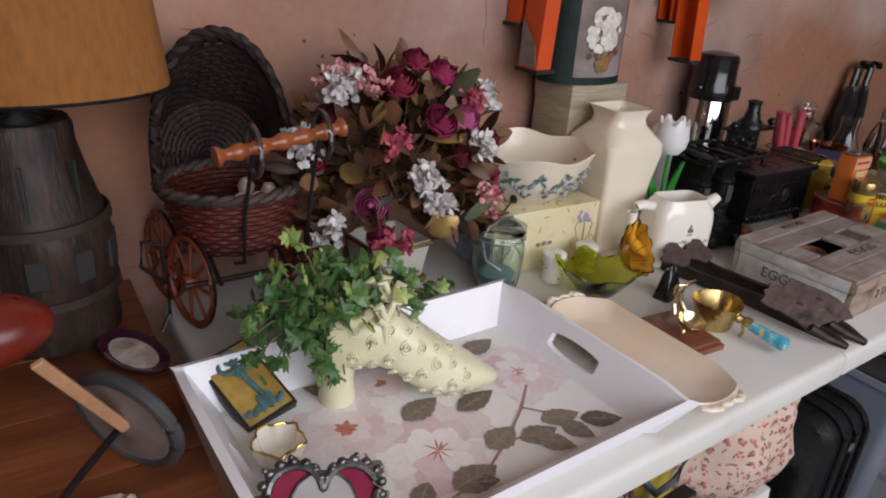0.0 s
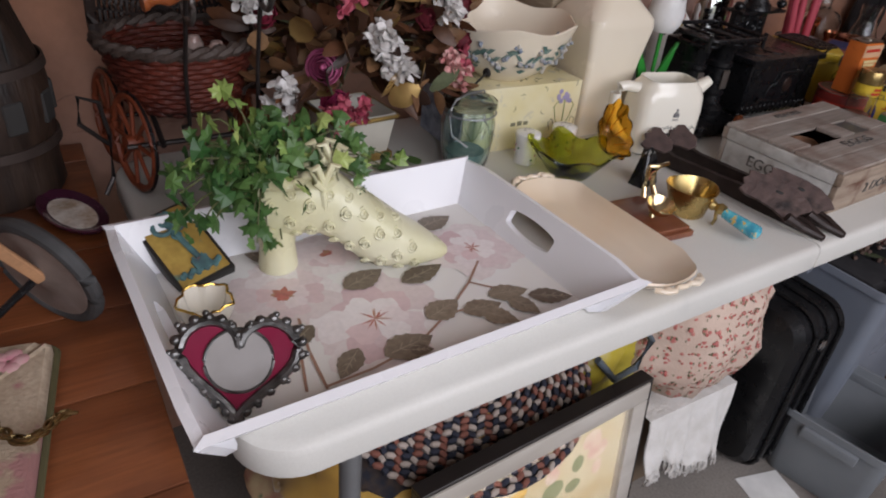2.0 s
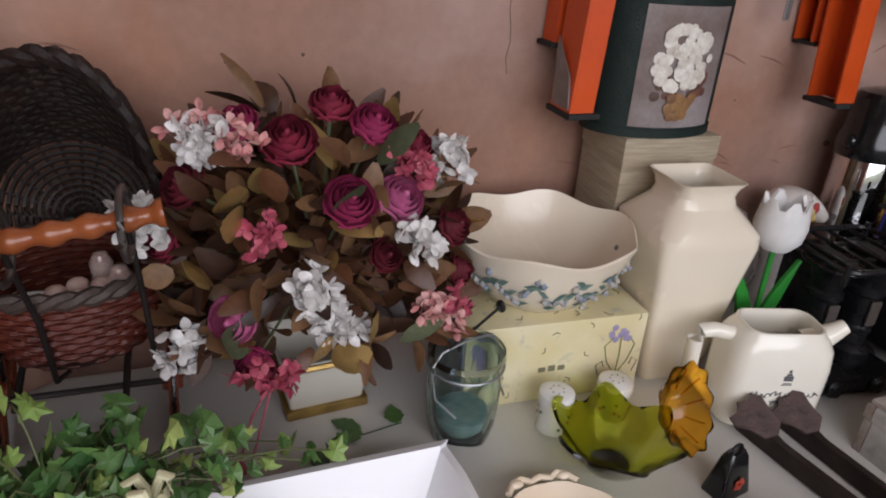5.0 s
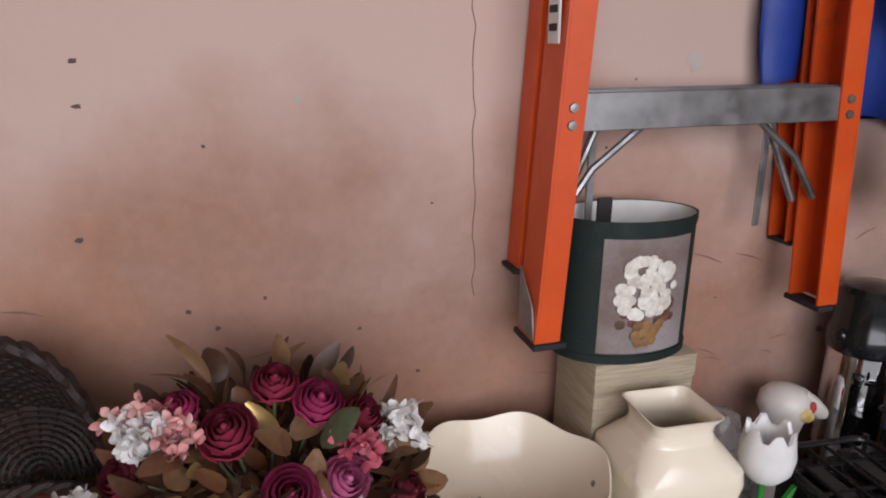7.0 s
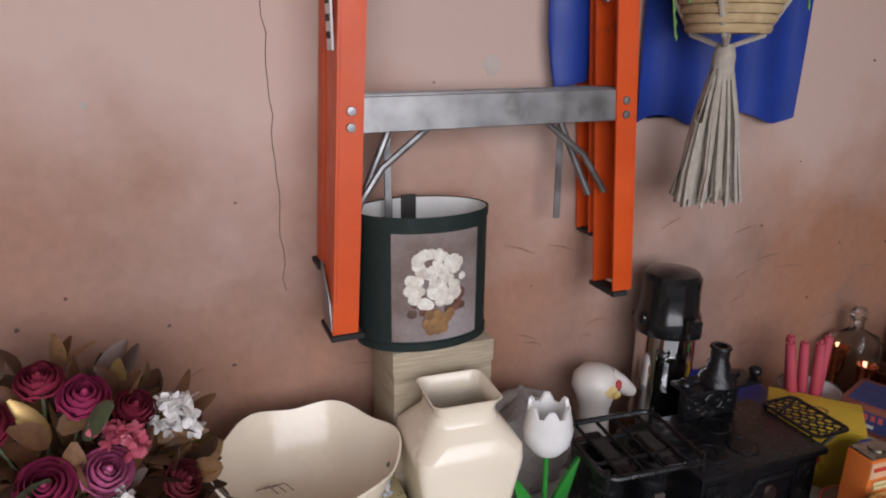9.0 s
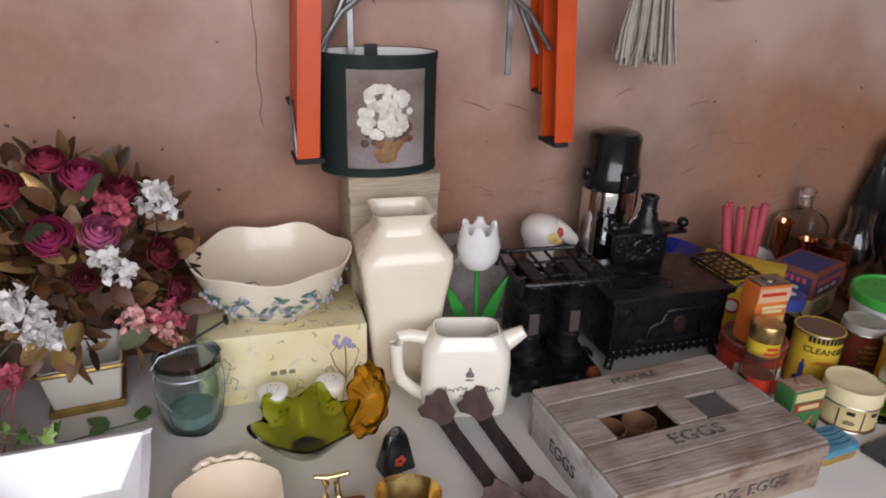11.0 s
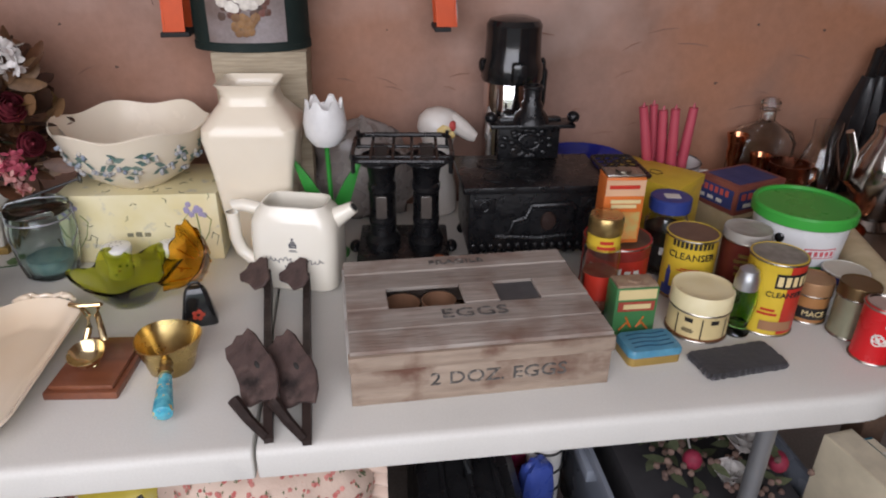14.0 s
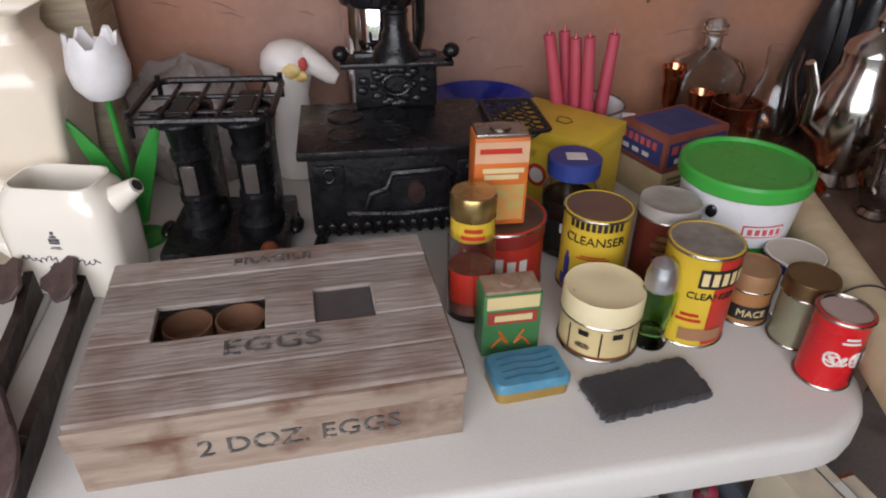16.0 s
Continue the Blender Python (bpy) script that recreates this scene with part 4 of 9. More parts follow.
def beige_box():
    t = thing("woven_beige_box", -0.039, 0.694, TZ, 0, "tall beige box covered in woven straw cloth", "box")
    bm = B()
    box(bm, -0.081, 0.081, -0.060, 0.060, 0, 0.342, 0.002)
    part("box_body", bm, mat("straw_cloth", (0.50, 0.42, 0.30), 0.8, col2=(0.40, 0.33, 0.23), scale=20, grain=0.45, gscale=90, bump=0.5, bscale=160, stretch=(0.25, 0.25, 3)), t)
    bm = B()
    box(bm, -0.083, 0.083, -0.062, 0.062, 0.308, 0.344, 0.002)
    part("lid", bm, MATS["straw_cloth"], t)


beige_box()


def picture_shade():
    t = thing("picture_lampshade", -0.054, 0.694, TZ + 0.345, 0, "oval dark green lampshade with a floral still-life panel", "lampshade")
    rx, ry, H = 0.103, 0.070, 0.205
    green = mat("dark_green_cloth", (0.006, 0.016, 0.013), 0.7, bump=0.3, bscale=300)
    white = mat("shade_lining", (0.75, 0.74, 0.71), 0.7)
    n = 48
    def lp(k, z):
        return [(rx * k * math.cos(2 * math.pi * i / n), ry * k * math.sin(2 * math.pi * i / n), z) for i in range(n)]
    bm = B()
    rings(bm, [lp(1.0, 0), lp(1.0, H), lp(0.985, H), lp(0.985, 0), lp(1.0, 0)], True)
    part("shade_body", bm, green, t)
    bm = B()
    rings(bm, [lp(0.982, 0.001), lp(0.982, H - 0.001)], True)
    part("lining", bm, white, t, "white lining")
    for z in (0.0, H - 0.012):
        bm = B()
        rings(bm, [lp(1.0, z), lp(1.018, z), lp(1.018, z + 0.012), lp(1.0, z + 0.012), lp(1.0, z)], True)
        part("binding", bm, green, t)
    # still life: dark ground, basket, white blossoms
    def on(u, z, lift):
        a = radians(-90 + u)
        return Vector(((rx + lift) * math.cos(a), (ry + lift) * math.sin(a), z))
    A = 40
    bm = B()
    rings(bm, [[on(-A + 2 * A * i / 16, 0.016, 0.0012) for i in range(17)], [on(-A + 2 * A * i / 16, 0.182, 0.0012) for i in range(17)]], False)
    part("picture_panel", bm, mat("old_painting", (0.17, 0.12, 0.10), 0.5, col2=(0.33, 0.29, 0.29), scale=9, grain=0.3), t, "dark painted still-life panel")
    rng = random.Random(8)
    bm, bd, bk = B(), B(), B()
    def disc(b, u, z, r, lift):
        c = b.verts.new(on(u, z, lift + 0.0008))
        vs = [b.verts.new(on(u + math.degrees(r * math.cos(2 * math.pi * i / 9) / rx), z + r * math.sin(2 * math.pi * i / 9) * rng.uniform(0.8, 1.1), lift)) for i in range(9)]
        for i in range(9):
            b.faces.new((c, vs[i], vs[(i + 1) % 9]))
    for i in range(60):
        a, r = rng.uniform(0, 6.28), rng.random() ** 0.6
        disc(bm, -3 + 24 * r * math.cos(a), 0.113 + 0.042 * r * math.sin(a), rng.uniform(0.006, 0.011), 0.0022 + 0.00004 * i)
    for i in range(26):
        disc(bd, rng.uniform(-24, 22), rng.uniform(0.06, 0.10), rng.uniform(0.005, 0.010), 0.0016 + 0.00002 * i)
    for i in range(14):
        disc(bk, rng.uniform(-10, 10), 0.03 + 0.03 * rng.random(), 0.008, 0.0042 + 0.00004 * i)
    part("painted_blossoms", bm, leafy("painted_white", (0.80, 0.76, 0.68), (0.62, 0.56, 0.48)), t, "", False)
    part("painted_foliage", bd, leafy("painted_dark", (0.08, 0.05, 0.035), (0.20, 0.07, 0.05)), t, "", False)
    part("painted_basket", bk, leafy("painted_basket", (0.32, 0.17, 0.06), (0.20, 0.10, 0.04)), t, "", False)
    bm = B()
    box(bm, -0.012, 0.012, 0.064, 0.0685, 0.17, H + 0.004)
    part("inner_tab", bm, INK, t)


picture_shade()


def square_vase():
    t = thing("square_vase", -0.047, 0.558, TZ, -3, "tall glossy cream square vase with a flared square neck", "vase")
    loops = []
    for w, r, z in ((0.095, 0.012, 0), (0.102, 0.014, 0.004), (0.118, 0.012, 0.07), (0.135, 0.012, 0.16), (0.156, 0.016, 0.225), (0.156, 0.022, 0.243), (0.130, 0.03, 0.262), (0.104, 0.03, 0.278), (0.092, 0.022, 0.291), (0.094, 0.016, 0.303), (0.104, 0.012, 0.3125), (0.100, 0.012, 0.313), (0.088, 0.018, 0.303), (0.086, 0.02, 0.29), (0.096, 0.03, 0.276), (0.12, 0.03, 0.25), (0.1, 0.02, 0.1)):
        loops.append([(x, y, z) for x, y in rounded(w, w * 0.94, r, 5)])
    bm = B()
    rings(bm, loops[:8], True, True)
    part("vase_body", bm, CREAM, t)
    bm = B()
    rings(bm, loops[7:], True, False, True)
    part("flared_neck", bm, CREAM, t)


square_vase()


def floral_box():
    t = thing("floral_gift_box", -0.252, 0.590, TZ, -1.5, "pale yellow paper-covered gift box printed with irises", "box")
    yel = mat("pale_yellow_paper", (0.66, 0.58, 0.32), 0.55, col2=(0.72, 0.66, 0.45), scale=12, dirt=(0.50, 0.47, 0.38), dscale=40, dlo=0.6)
    blue = mat("blue_toile_paper", (0.52, 0.58, 0.68), 0.55, col2=(0.16, 0.20, 0.32), scale=45, grain=0.2)
    bm = B()
    box(bm, -0.146, 0.146, -0.080, 0.080, 0, 0.146, 0.0025)
    part("box_body", bm, yel, t)
    bm = B()
    box(bm, -0.1485, -0.1465, -0.077, 0.077, 0.003, 0.142)
    part("end_panel", bm, blue, t, "blue toile end panel")
    ink = mat("iris_print", (0.20, 0.19, 0.12), 0.55)
    lil = mat("lilac_print", (0.36, 0.32, 0.50), 0.55)
    grn = mat("green_print", (0.30, 0.34, 0.14), 0.55)
    rng = random.Random(9)
    y = -0.0808
    bm, bl, bg = B(), B(), B()
    for cx in (0.105, -0.12):
        for s in (-1, 1):
            tube(bg, [(cx, y, 0.03), (cx + s * 0.018, y, 0.06), (cx + s * 0.026, y, 0.09), (cx + s * 0.014, y, 0.105)], 0.0011, 4)
            tube(bm, [(cx + s * 0.03, y, 0.035), (cx + s * 0.036, y, 0.055), (cx + s * 0.026, y, 0.062), (cx + s * 0.022, y, 0.05)], 0.0009, 4)
        tube(bg, [(cx, y, 0.02), (cx + 0.002, y, 0.07), (cx, y, 0.105)], 0.0014, 4)
        for i in range(9):
            blob(bl, cx + rng.uniform(-0.018, 0.018), y + 0.0005, 0.112 + rng.uniform(-0.014, 0.016), 0.006, 0.0012, 0.006, 7, 4)
    for i in range(16):
        x, z = rng.uniform(-0.13, 0.13), rng.uniform(0.012, 0.135)
        a = rng.uniform(0, 6.28)
        tube(bm, [(x, y, z), (x + 0.006 * math.cos(a), y, z + 0.006 * math.sin(a)), (x + 0.012 * math.cos(a + 0.6), y, z + 0.012 * math.sin(a + 0.6))], 0.0008, 4)
    for i in range(22):
        x, yy = rng.uniform(-0.135, 0.135), rng.uniform(-0.07, 0.06)
        a = rng.uniform(0, 6.28)
        tube(bm, [(x, yy, 0.1466), (x + 0.008 * math.cos(a), yy + 0.008 * math.sin(a), 0.1466), (x + 0.014 * math.cos(a + 0.7), yy + 0.014 * math.sin(a + 0.7), 0.1466)], 0.0008, 4)
    part("printed_scrolls", bm, ink, t, "", False)
    part("printed_irises", bl, lil, t, "lilac printed irises", False)
    part("printed_leaves", bg, grn, t, "", False)
    bm = B()
    for i, w in enumerate((0.012, 0.02, 0.016)):
        box(bm, -0.012 + 0.016 * (i - 1), -0.012 + 0.016 * (i - 1) + 0.011, y - 0.0004, y + 0.001, 0.056, 0.064 + 0.002 * (i % 2))
    part("printed_words", bm, ink, t, "small unreadable printed words", False)
    t.scale = (0.93, 1.0, 0.877)


floral_box()


def fluted_bowl():
    t = thing("scalloped_bowl", -0.262, 0.588, TZ + 0.1295, 0, "large cream scalloped bowl painted with blue berries and leaves", "bowl")
    def wv(a, k):
        return 1 + 0.02 * math.cos(6 * a) * min(1, max(0, (k - 2)) / 3)
    loops = []
    n = 64
    for k, (r, z) in enumerate(((0.055, 0), (0.060, 0.004), (0.090, 0.022), (0.118, 0.055), (0.130, 0.085), (0.142, 0.112), (0.139, 0.114), (0.126, 0.085), (0.112, 0.056), (0.084, 0.027), (0.05, 0.012))):
        lift = {5: 0.005, 6: 0.005, 4: 0.002, 7: 0.002}.get(k, 0)
        loops.append([(r * wv(a, min(k, 6)) * math.cos(a), r * wv(a, min(k, 6)) * math.sin(a), z + lift * math.cos(6 * a)) for a in [2 * math.pi * i / n for i in range(n)]])
    bm = B()
    rings(bm, loops, True, True, True)
    part("bowl_body", bm, CREAM, t)
    rng = random.Random(21)
    lf, br = B(), B()
    def put(a, z, lift=0.0012):
        r = 0.090 + (0.118 - 0.090) * (z - 0.022) / 0.033 if z < 0.055 else 0.118 + (0.130 - 0.118) * (z - 0.055) / 0.03
        return Vector(((r + lift) * math.cos(a), (r + lift) * math.sin(a), z))
    for i in range(84):
        a = radians(-178 + 176 * (i + rng.random()) / 84)
        z = 0.058 + 0.014 * math.sin(i * 0.5) + rng.uniform(-0.014, 0.014)
        if i % 3 == 2:
            c = put(a, z)
            for q in range(4):
                blob(br, *(c + Vector((rng.uniform(-0.006, 0.006), rng.uniform(-0.003, 0.003), rng.uniform(-0.006, 0.006)))), 0.0042, 0.0042, 0.0042, 7, 5)
        else:
            d = rng.uniform(-0.8, 0.8)
            p = [put(a + 0.012 * math.cos(d + o) * k * 10, z + 0.012 * math.sin(d + o) * k, 0.0016) for k, o in ((-1, 0), (0, 1.6), (1, 0), (0, -1.6))]
            q = [put(a - 0.10 * math.cos(d), z - 0.009 * math.sin(d), 0.0015), put(a, z + 0.0055, 0.0022), put(a + 0.10 * math.cos(d), z + 0.009 * math.sin(d), 0.0015), put(a, z - 0.0055, 0.0022)]
            lf.faces.new([lf.verts.new(v) for v in q])
    part("painted_leaves", lf, leafy("painted_leaf_green", (0.08, 0.17, 0.15), (0.20, 0.28, 0.24)), t, "", False)
    part("painted_berries", br, leafy("painted_berries", (0.20, 0.25, 0.33), (0.55, 0.50, 0.42)), t, "blue painted berries")
    bm = B()
    for sx, sy in ((-0.07, -0.012), (-0.055, 0.03)):
        for k in range(3):
            tube(bm, [(sx - 0.02 + 0.012 * k, sy, 0.045), (sx + 0.012 * k, sy + 0.012, 0.040), (sx + 0.012 + 0.012 * k, sy - 0.006, 0.036)], 0.0012, 4)
    part("inner_sprig", bm, mat("sprig_brown", (0.28, 0.20, 0.17), 0.4), t)
    t.scale = (0.93, 0.93, 0.97)


fluted_bowl()


def canning_jar():
    t = thing("glass_canning_jar", -0.403, 0.479, TZ, 20, "blue-green ribbed glass jar with a wire bail lid", "jar")
    g = glass("aqua_glass", (0.84, 0.95, 0.93), 0.04)
    bm = B()
    def wv(a, k):
        return 1 + 0.055 * math.cos(4 * a) + 0.012 * math.cos(16 * a)
    lathe(bm, [(0.030, 0), (0.040, 0.004), (0.046, 0.03), (0.049, 0.06), (0.050, 0.09), (0.046, 0.108), (0.043, 0.116), (0.0405, 0.116), (0.0435, 0.105), (0.047, 0.09), (0.046, 0.06), (0.043, 0.03), (0.036, 0.009), (0.0, 0.008)], 48, wave=wv)
    part("glass_body", bm, g, t)
    bm = B()
    lathe(bm, [(0.030, 0.01), (0.034, 0.02), (0.036, 0.034), (0.0, 0.036)], 24)
    part("sea_glass", bm, mat("teal_pebbles", (0.15, 0.27, 0.26), 0.4, col2=(0.30, 0.40, 0.38), scale=60, bump=0.8, bscale=60), t, "teal filling")
    bm = B()
    lathe(bm, [(0.047, 0.1175), (0.050, 0.12), (0.049, 0.129), (0.03, 0.1335), (0.0, 0.134)], 40)
    part("glass_lid", bm, g, t)
    bm = B()
    ring(bm, (0, 0, 0.108), 0.0485, 0.0017, "z", 36, 6)
    tube(bm, [(0.049, 0, 0.108), (0.053, 0, 0.12), (0.04, 0, 0.136), (0, 0, 0.140), (-0.04, 0, 0.136), (-0.053, 0, 0.12), (-0.049, 0, 0.108)], 0.0017, 6)
    for s in (1, -1):
        tube(bm, [(s * 0.05, 0.004, 0.108), (s * 0.051, -0.006, 0.075), (s * 0.04, -0.034, 0.06)], 0.0016, 6)
    part("wire_bail", bm, GREYSTEEL, t, "grey wire bail")
    bm = B()
    tube(bm, [(-0.03, 0.0, 0.1375), (0.02, 0.01, 0.146), (0.07, 0.02, 0.156)], 0.0022, 6)
    blob(bm, 0.072, 0.0205, 0.1565, 0.004, 0.009, 0.009, 10, 6)
    part("snuffer", bm, mat("dark_pewter", (0.10, 0.10, 0.10), 0.35, 0.9), t, "long-handled pewter snuffer on the lid")


canning_jar()


def china_shaker(x, y, label, holes=True):
    t = thing("china_shaker", x, y, TZ, 0, label, "shaker", "pair of china shakers")
    bm = B()
    lathe(bm, [(0.019, 0), (0.022, 0.003), (0.0205, 0.02), (0.0215, 0.05), (0.0235, 0.062), (0.0245, 0.072), (0.0235, 0.079), (0.017, 0.083), (0.0, 0.084)], 28)
    part("shaker_body", bm, mat("white_china", (0.78, 0.77, 0.74), 0.12, clear=0.5), t)
    bm = B()
    for i in range(7):
        a = 2 * math.pi * i / 7
        blob(bm, 0.009 * math.cos(a), 0.009 * math.sin(a), 0.0836, 0.0013, 0.0013, 0.0006, 6, 3)
    part("holes", bm, INK, t)
    rng = random.Random(int(abs(x) * 1000))
    bm, bg = B(), B()
    for i in range(14):
        a, z = rng.uniform(0, 6.28), rng.uniform(0.012, 0.05)
        blob(bm if i % 2 else bg, 0.0213 * math.cos(a), 0.0213 * math.sin(a), z, 0.0028, 0.0028, 0.0028, 6, 4)
    part("painted_flowers", bm, mat("shaker_pink", (0.45, 0.22, 0.3), 0.3), t)
    part("painted_leaves", bg, mat("shaker_green", (0.14, 0.24, 0.12), 0.3), t)
    t.scale = (1.0, 1.0, 0.76)


china_shaker(-0.281, 0.452, "white china shaker with tiny painted flowers")
china_shaker(-0.190, 0.455, "white china shaker with tiny painted flowers")


def ruffled_bowl():
    t = thing("green_glass_bowl", -0.240, 0.370, TZ, 10, "olive green glass bowl with a ruffled rim", "bowl")
    g = glass("olive_glass", (0.62, 0.66, 0.07), 0.04)
    n = 60
    loops = []
    for k, (r, z) in enumerate(((0.026, 0.0), (0.032, 0.003), (0.044, 0.016), (0.062, 0.038), (0.076, 0.055), (0.073, 0.058), (0.058, 0.041), (0.040, 0.020), (0.024, 0.009))):
        f = min(1, max(0, (min(k, 8 - k) - 1) / 3))
        loops.append([((r * (1 + 0.14 * f * math.cos(6 * a))) * math.cos(a), (r * (1 + 0.14 * f * math.cos(6 * a))) * math.sin(a), z + 0.010 * f * math.cos(6 * a + 0.3)) for a in [2 * math.pi * i / n for i in range(n)]])
    bm = B()
    rings(bm, loops, True, True, True)
    part("bowl_body", bm, g, t)


ruffled_bowl()


def amber_boat():
    t = thing("amber_glass_dish", -0.135, 0.400, TZ, 72, "amber glass boat-shaped dish with scalloped raised ends", "dish")
    t.matrix_basis = pose(-0.132, 0.400, TZ + 0.043, 50, 0, -24) @ pose(0, 0, 0, 0, 0, 90)
    g = glass("amber_glass", (0.96, 0.50, 0.05), 0.05)
    n = 60
    loops = []
    for k, (r, z) in enumerate(((0.40, 0.0), (0.48, 0.003), (0.68, 0.02), (0.88, 0.042), (1.0, 0.058), (0.95, 0.060), (0.82, 0.043), (0.60, 0.022), (0.32, 0.009))):
        f = min(1, max(0, (min(k, 8 - k) - 1) / 3))
        loops.append([(0.068 * r * (1 + 0.05 * f * math.cos(10 * a)) * math.cos(a), 0.041 * r * (1 + 0.07 * f * math.cos(10 * a)) * math.sin(a), z + f * (0.030 * math.cos(a) ** 2 + 0.003 * math.cos(10 * a))) for a in [2 * math.pi * i / n for i in range(n)]])
    bm = B()
    rings(bm, loops, True, True, True)
    part("dish_body", bm, g, t)
    for i in range(10):
        a = 2 * math.pi * i / 10
        bm = B()
        tube(bm, [(0.068 * r * math.cos(a), 0.041 * r * math.sin(a), z + f * 0.030 * math.cos(a) ** 2) for r, z, f in ((0.5, 0.003, 0), (0.69, 0.02, 0.33), (0.89, 0.042, 0.67))], 0.0015, 6)
        part("rib", bm, g, t)
    t.scale = (0.82, 0.82, 0.82)


amber_boat()


# ---- on the table: stoves and tins ----
def oil_stove():
    t = thing("oil_stove", 0.206, 0.482, TZ, -4, "black cast-iron two-burner oil stove with a rail top", "stove")
    bm = B()
    box(bm, -0.092, 0.092, -0.07, 0.07, 0.006, 0.034, 0.006)
    part("base", bm, BLACKIRON, t)
    for x in (-0.085, 0.085):
        for y in (-0.06, 0.06):
            bm = B()
            lathe(bm, [(0.010, 0), (0.008, 0.008)], 10, x, y)
            part("foot", bm, BLACKIRON, t)
    for x in (-0.099, 0.099):
        bm = B()
        blob(bm, x, 0.0, 0.026, 0.012, 0.018, 0.009)
        part("lug", bm, BLACKIRON, t)
    for i, x in enumerate((-0.042, 0.046)):
        bm = B()
        lathe(bm, [(0.036, 0.034), (0.036, 0.046), (0.031, 0.052), (0.026, 0.056), (0.024, 0.075), (0.027, 0.078), (0.027, 0.084), (0.024, 0.088), (0.024, 0.135), (0.028, 0.14), (0.028, 0.148), (0.024, 0.152), (0.03, 0.185), (0.034, 0.19)], 24, x, 0.0)
        part("burner_column", bm, BLACKIRON, t)
        bm = B()
        box(bm, x - 0.026, x + 0.026, -0.004, 0.066, 0.0345, 0.1895, 0.008)
        part("burner_chamber", bm, BLACKIRON, t)
        bm = B()
        box(bm, x - 0.011, x + 0.011, -0.0275, -0.0235, 0.092, 0.134, 0.003)
        part("mica_window", bm, mat("mica", (0.10, 0.085, 0.075), 0.12, 0.2, scale=60), t, "smoky mica window")
        bm = B()
        lathe(bm, [(0.014, 0), (0.015, 0.004), (0.010, 0.010), (0.0, 0.011)], 16, m=pose(x - 0.01, -0.07, 0.022, 90))
        part("burner_knob", bm, BLACKIRON, t)
        bm = B()
        box(bm, x - 0.016, x + 0.016, -0.05, 0.05, 0.198, 0.203, 0.002)
        part("slot_plate", bm, BLACKIRON, t)
        bm = B()
        box(bm, x - 0.012, x + 0.012, -0.03, 0.03, 0.203, 0.2045)
        part("slot", bm, INK, t)
    bm = B()
    lathe(bm, [(0.014, 0), (0.015, 0.006), (0.010, 0.014), (0.0, 0.015)], 16, m=pose(0.070, -0.068, 0.034, 90))
    part("filler_cap", bm, mat("orange_brown_cap", (0.22, 0.06, 0.02), 0.4), t, "red-brown filler cap")
    bm = B()
    tube(bm, [(x, y, 0.212) for x, y in rounded(0.188, 0.13, 0.02, 5)], 0.0045, 8, True)
    for x in (-0.06, -0.018, 0.018, 0.066):
        rod(bm, (x, -0.064, 0.206), (x, 0.064, 0.206), 0.0032)
    for y in (-0.02, 0.03):
        rod(bm, (-0.092, y, 0.203), (0.092, y, 0.203), 0.0030)
    for x in (-0.09, 0.09):
        for y in (-0.058, 0.058):
            rod(bm, (x, y, 0.19), (x, y, 0.222), 0.004)
    part("top_grate", bm, BLACKIRON, t)
    bm = B()
    for x in (-0.042, 0.046):
        ring(bm, (x, 0, 0.192), 0.04, 0.004, "z", 24)
    part("burner_ring", bm, BLACKIRON, t)
    t.scale = (0.88, 1.12, 1.0)


oil_stove()


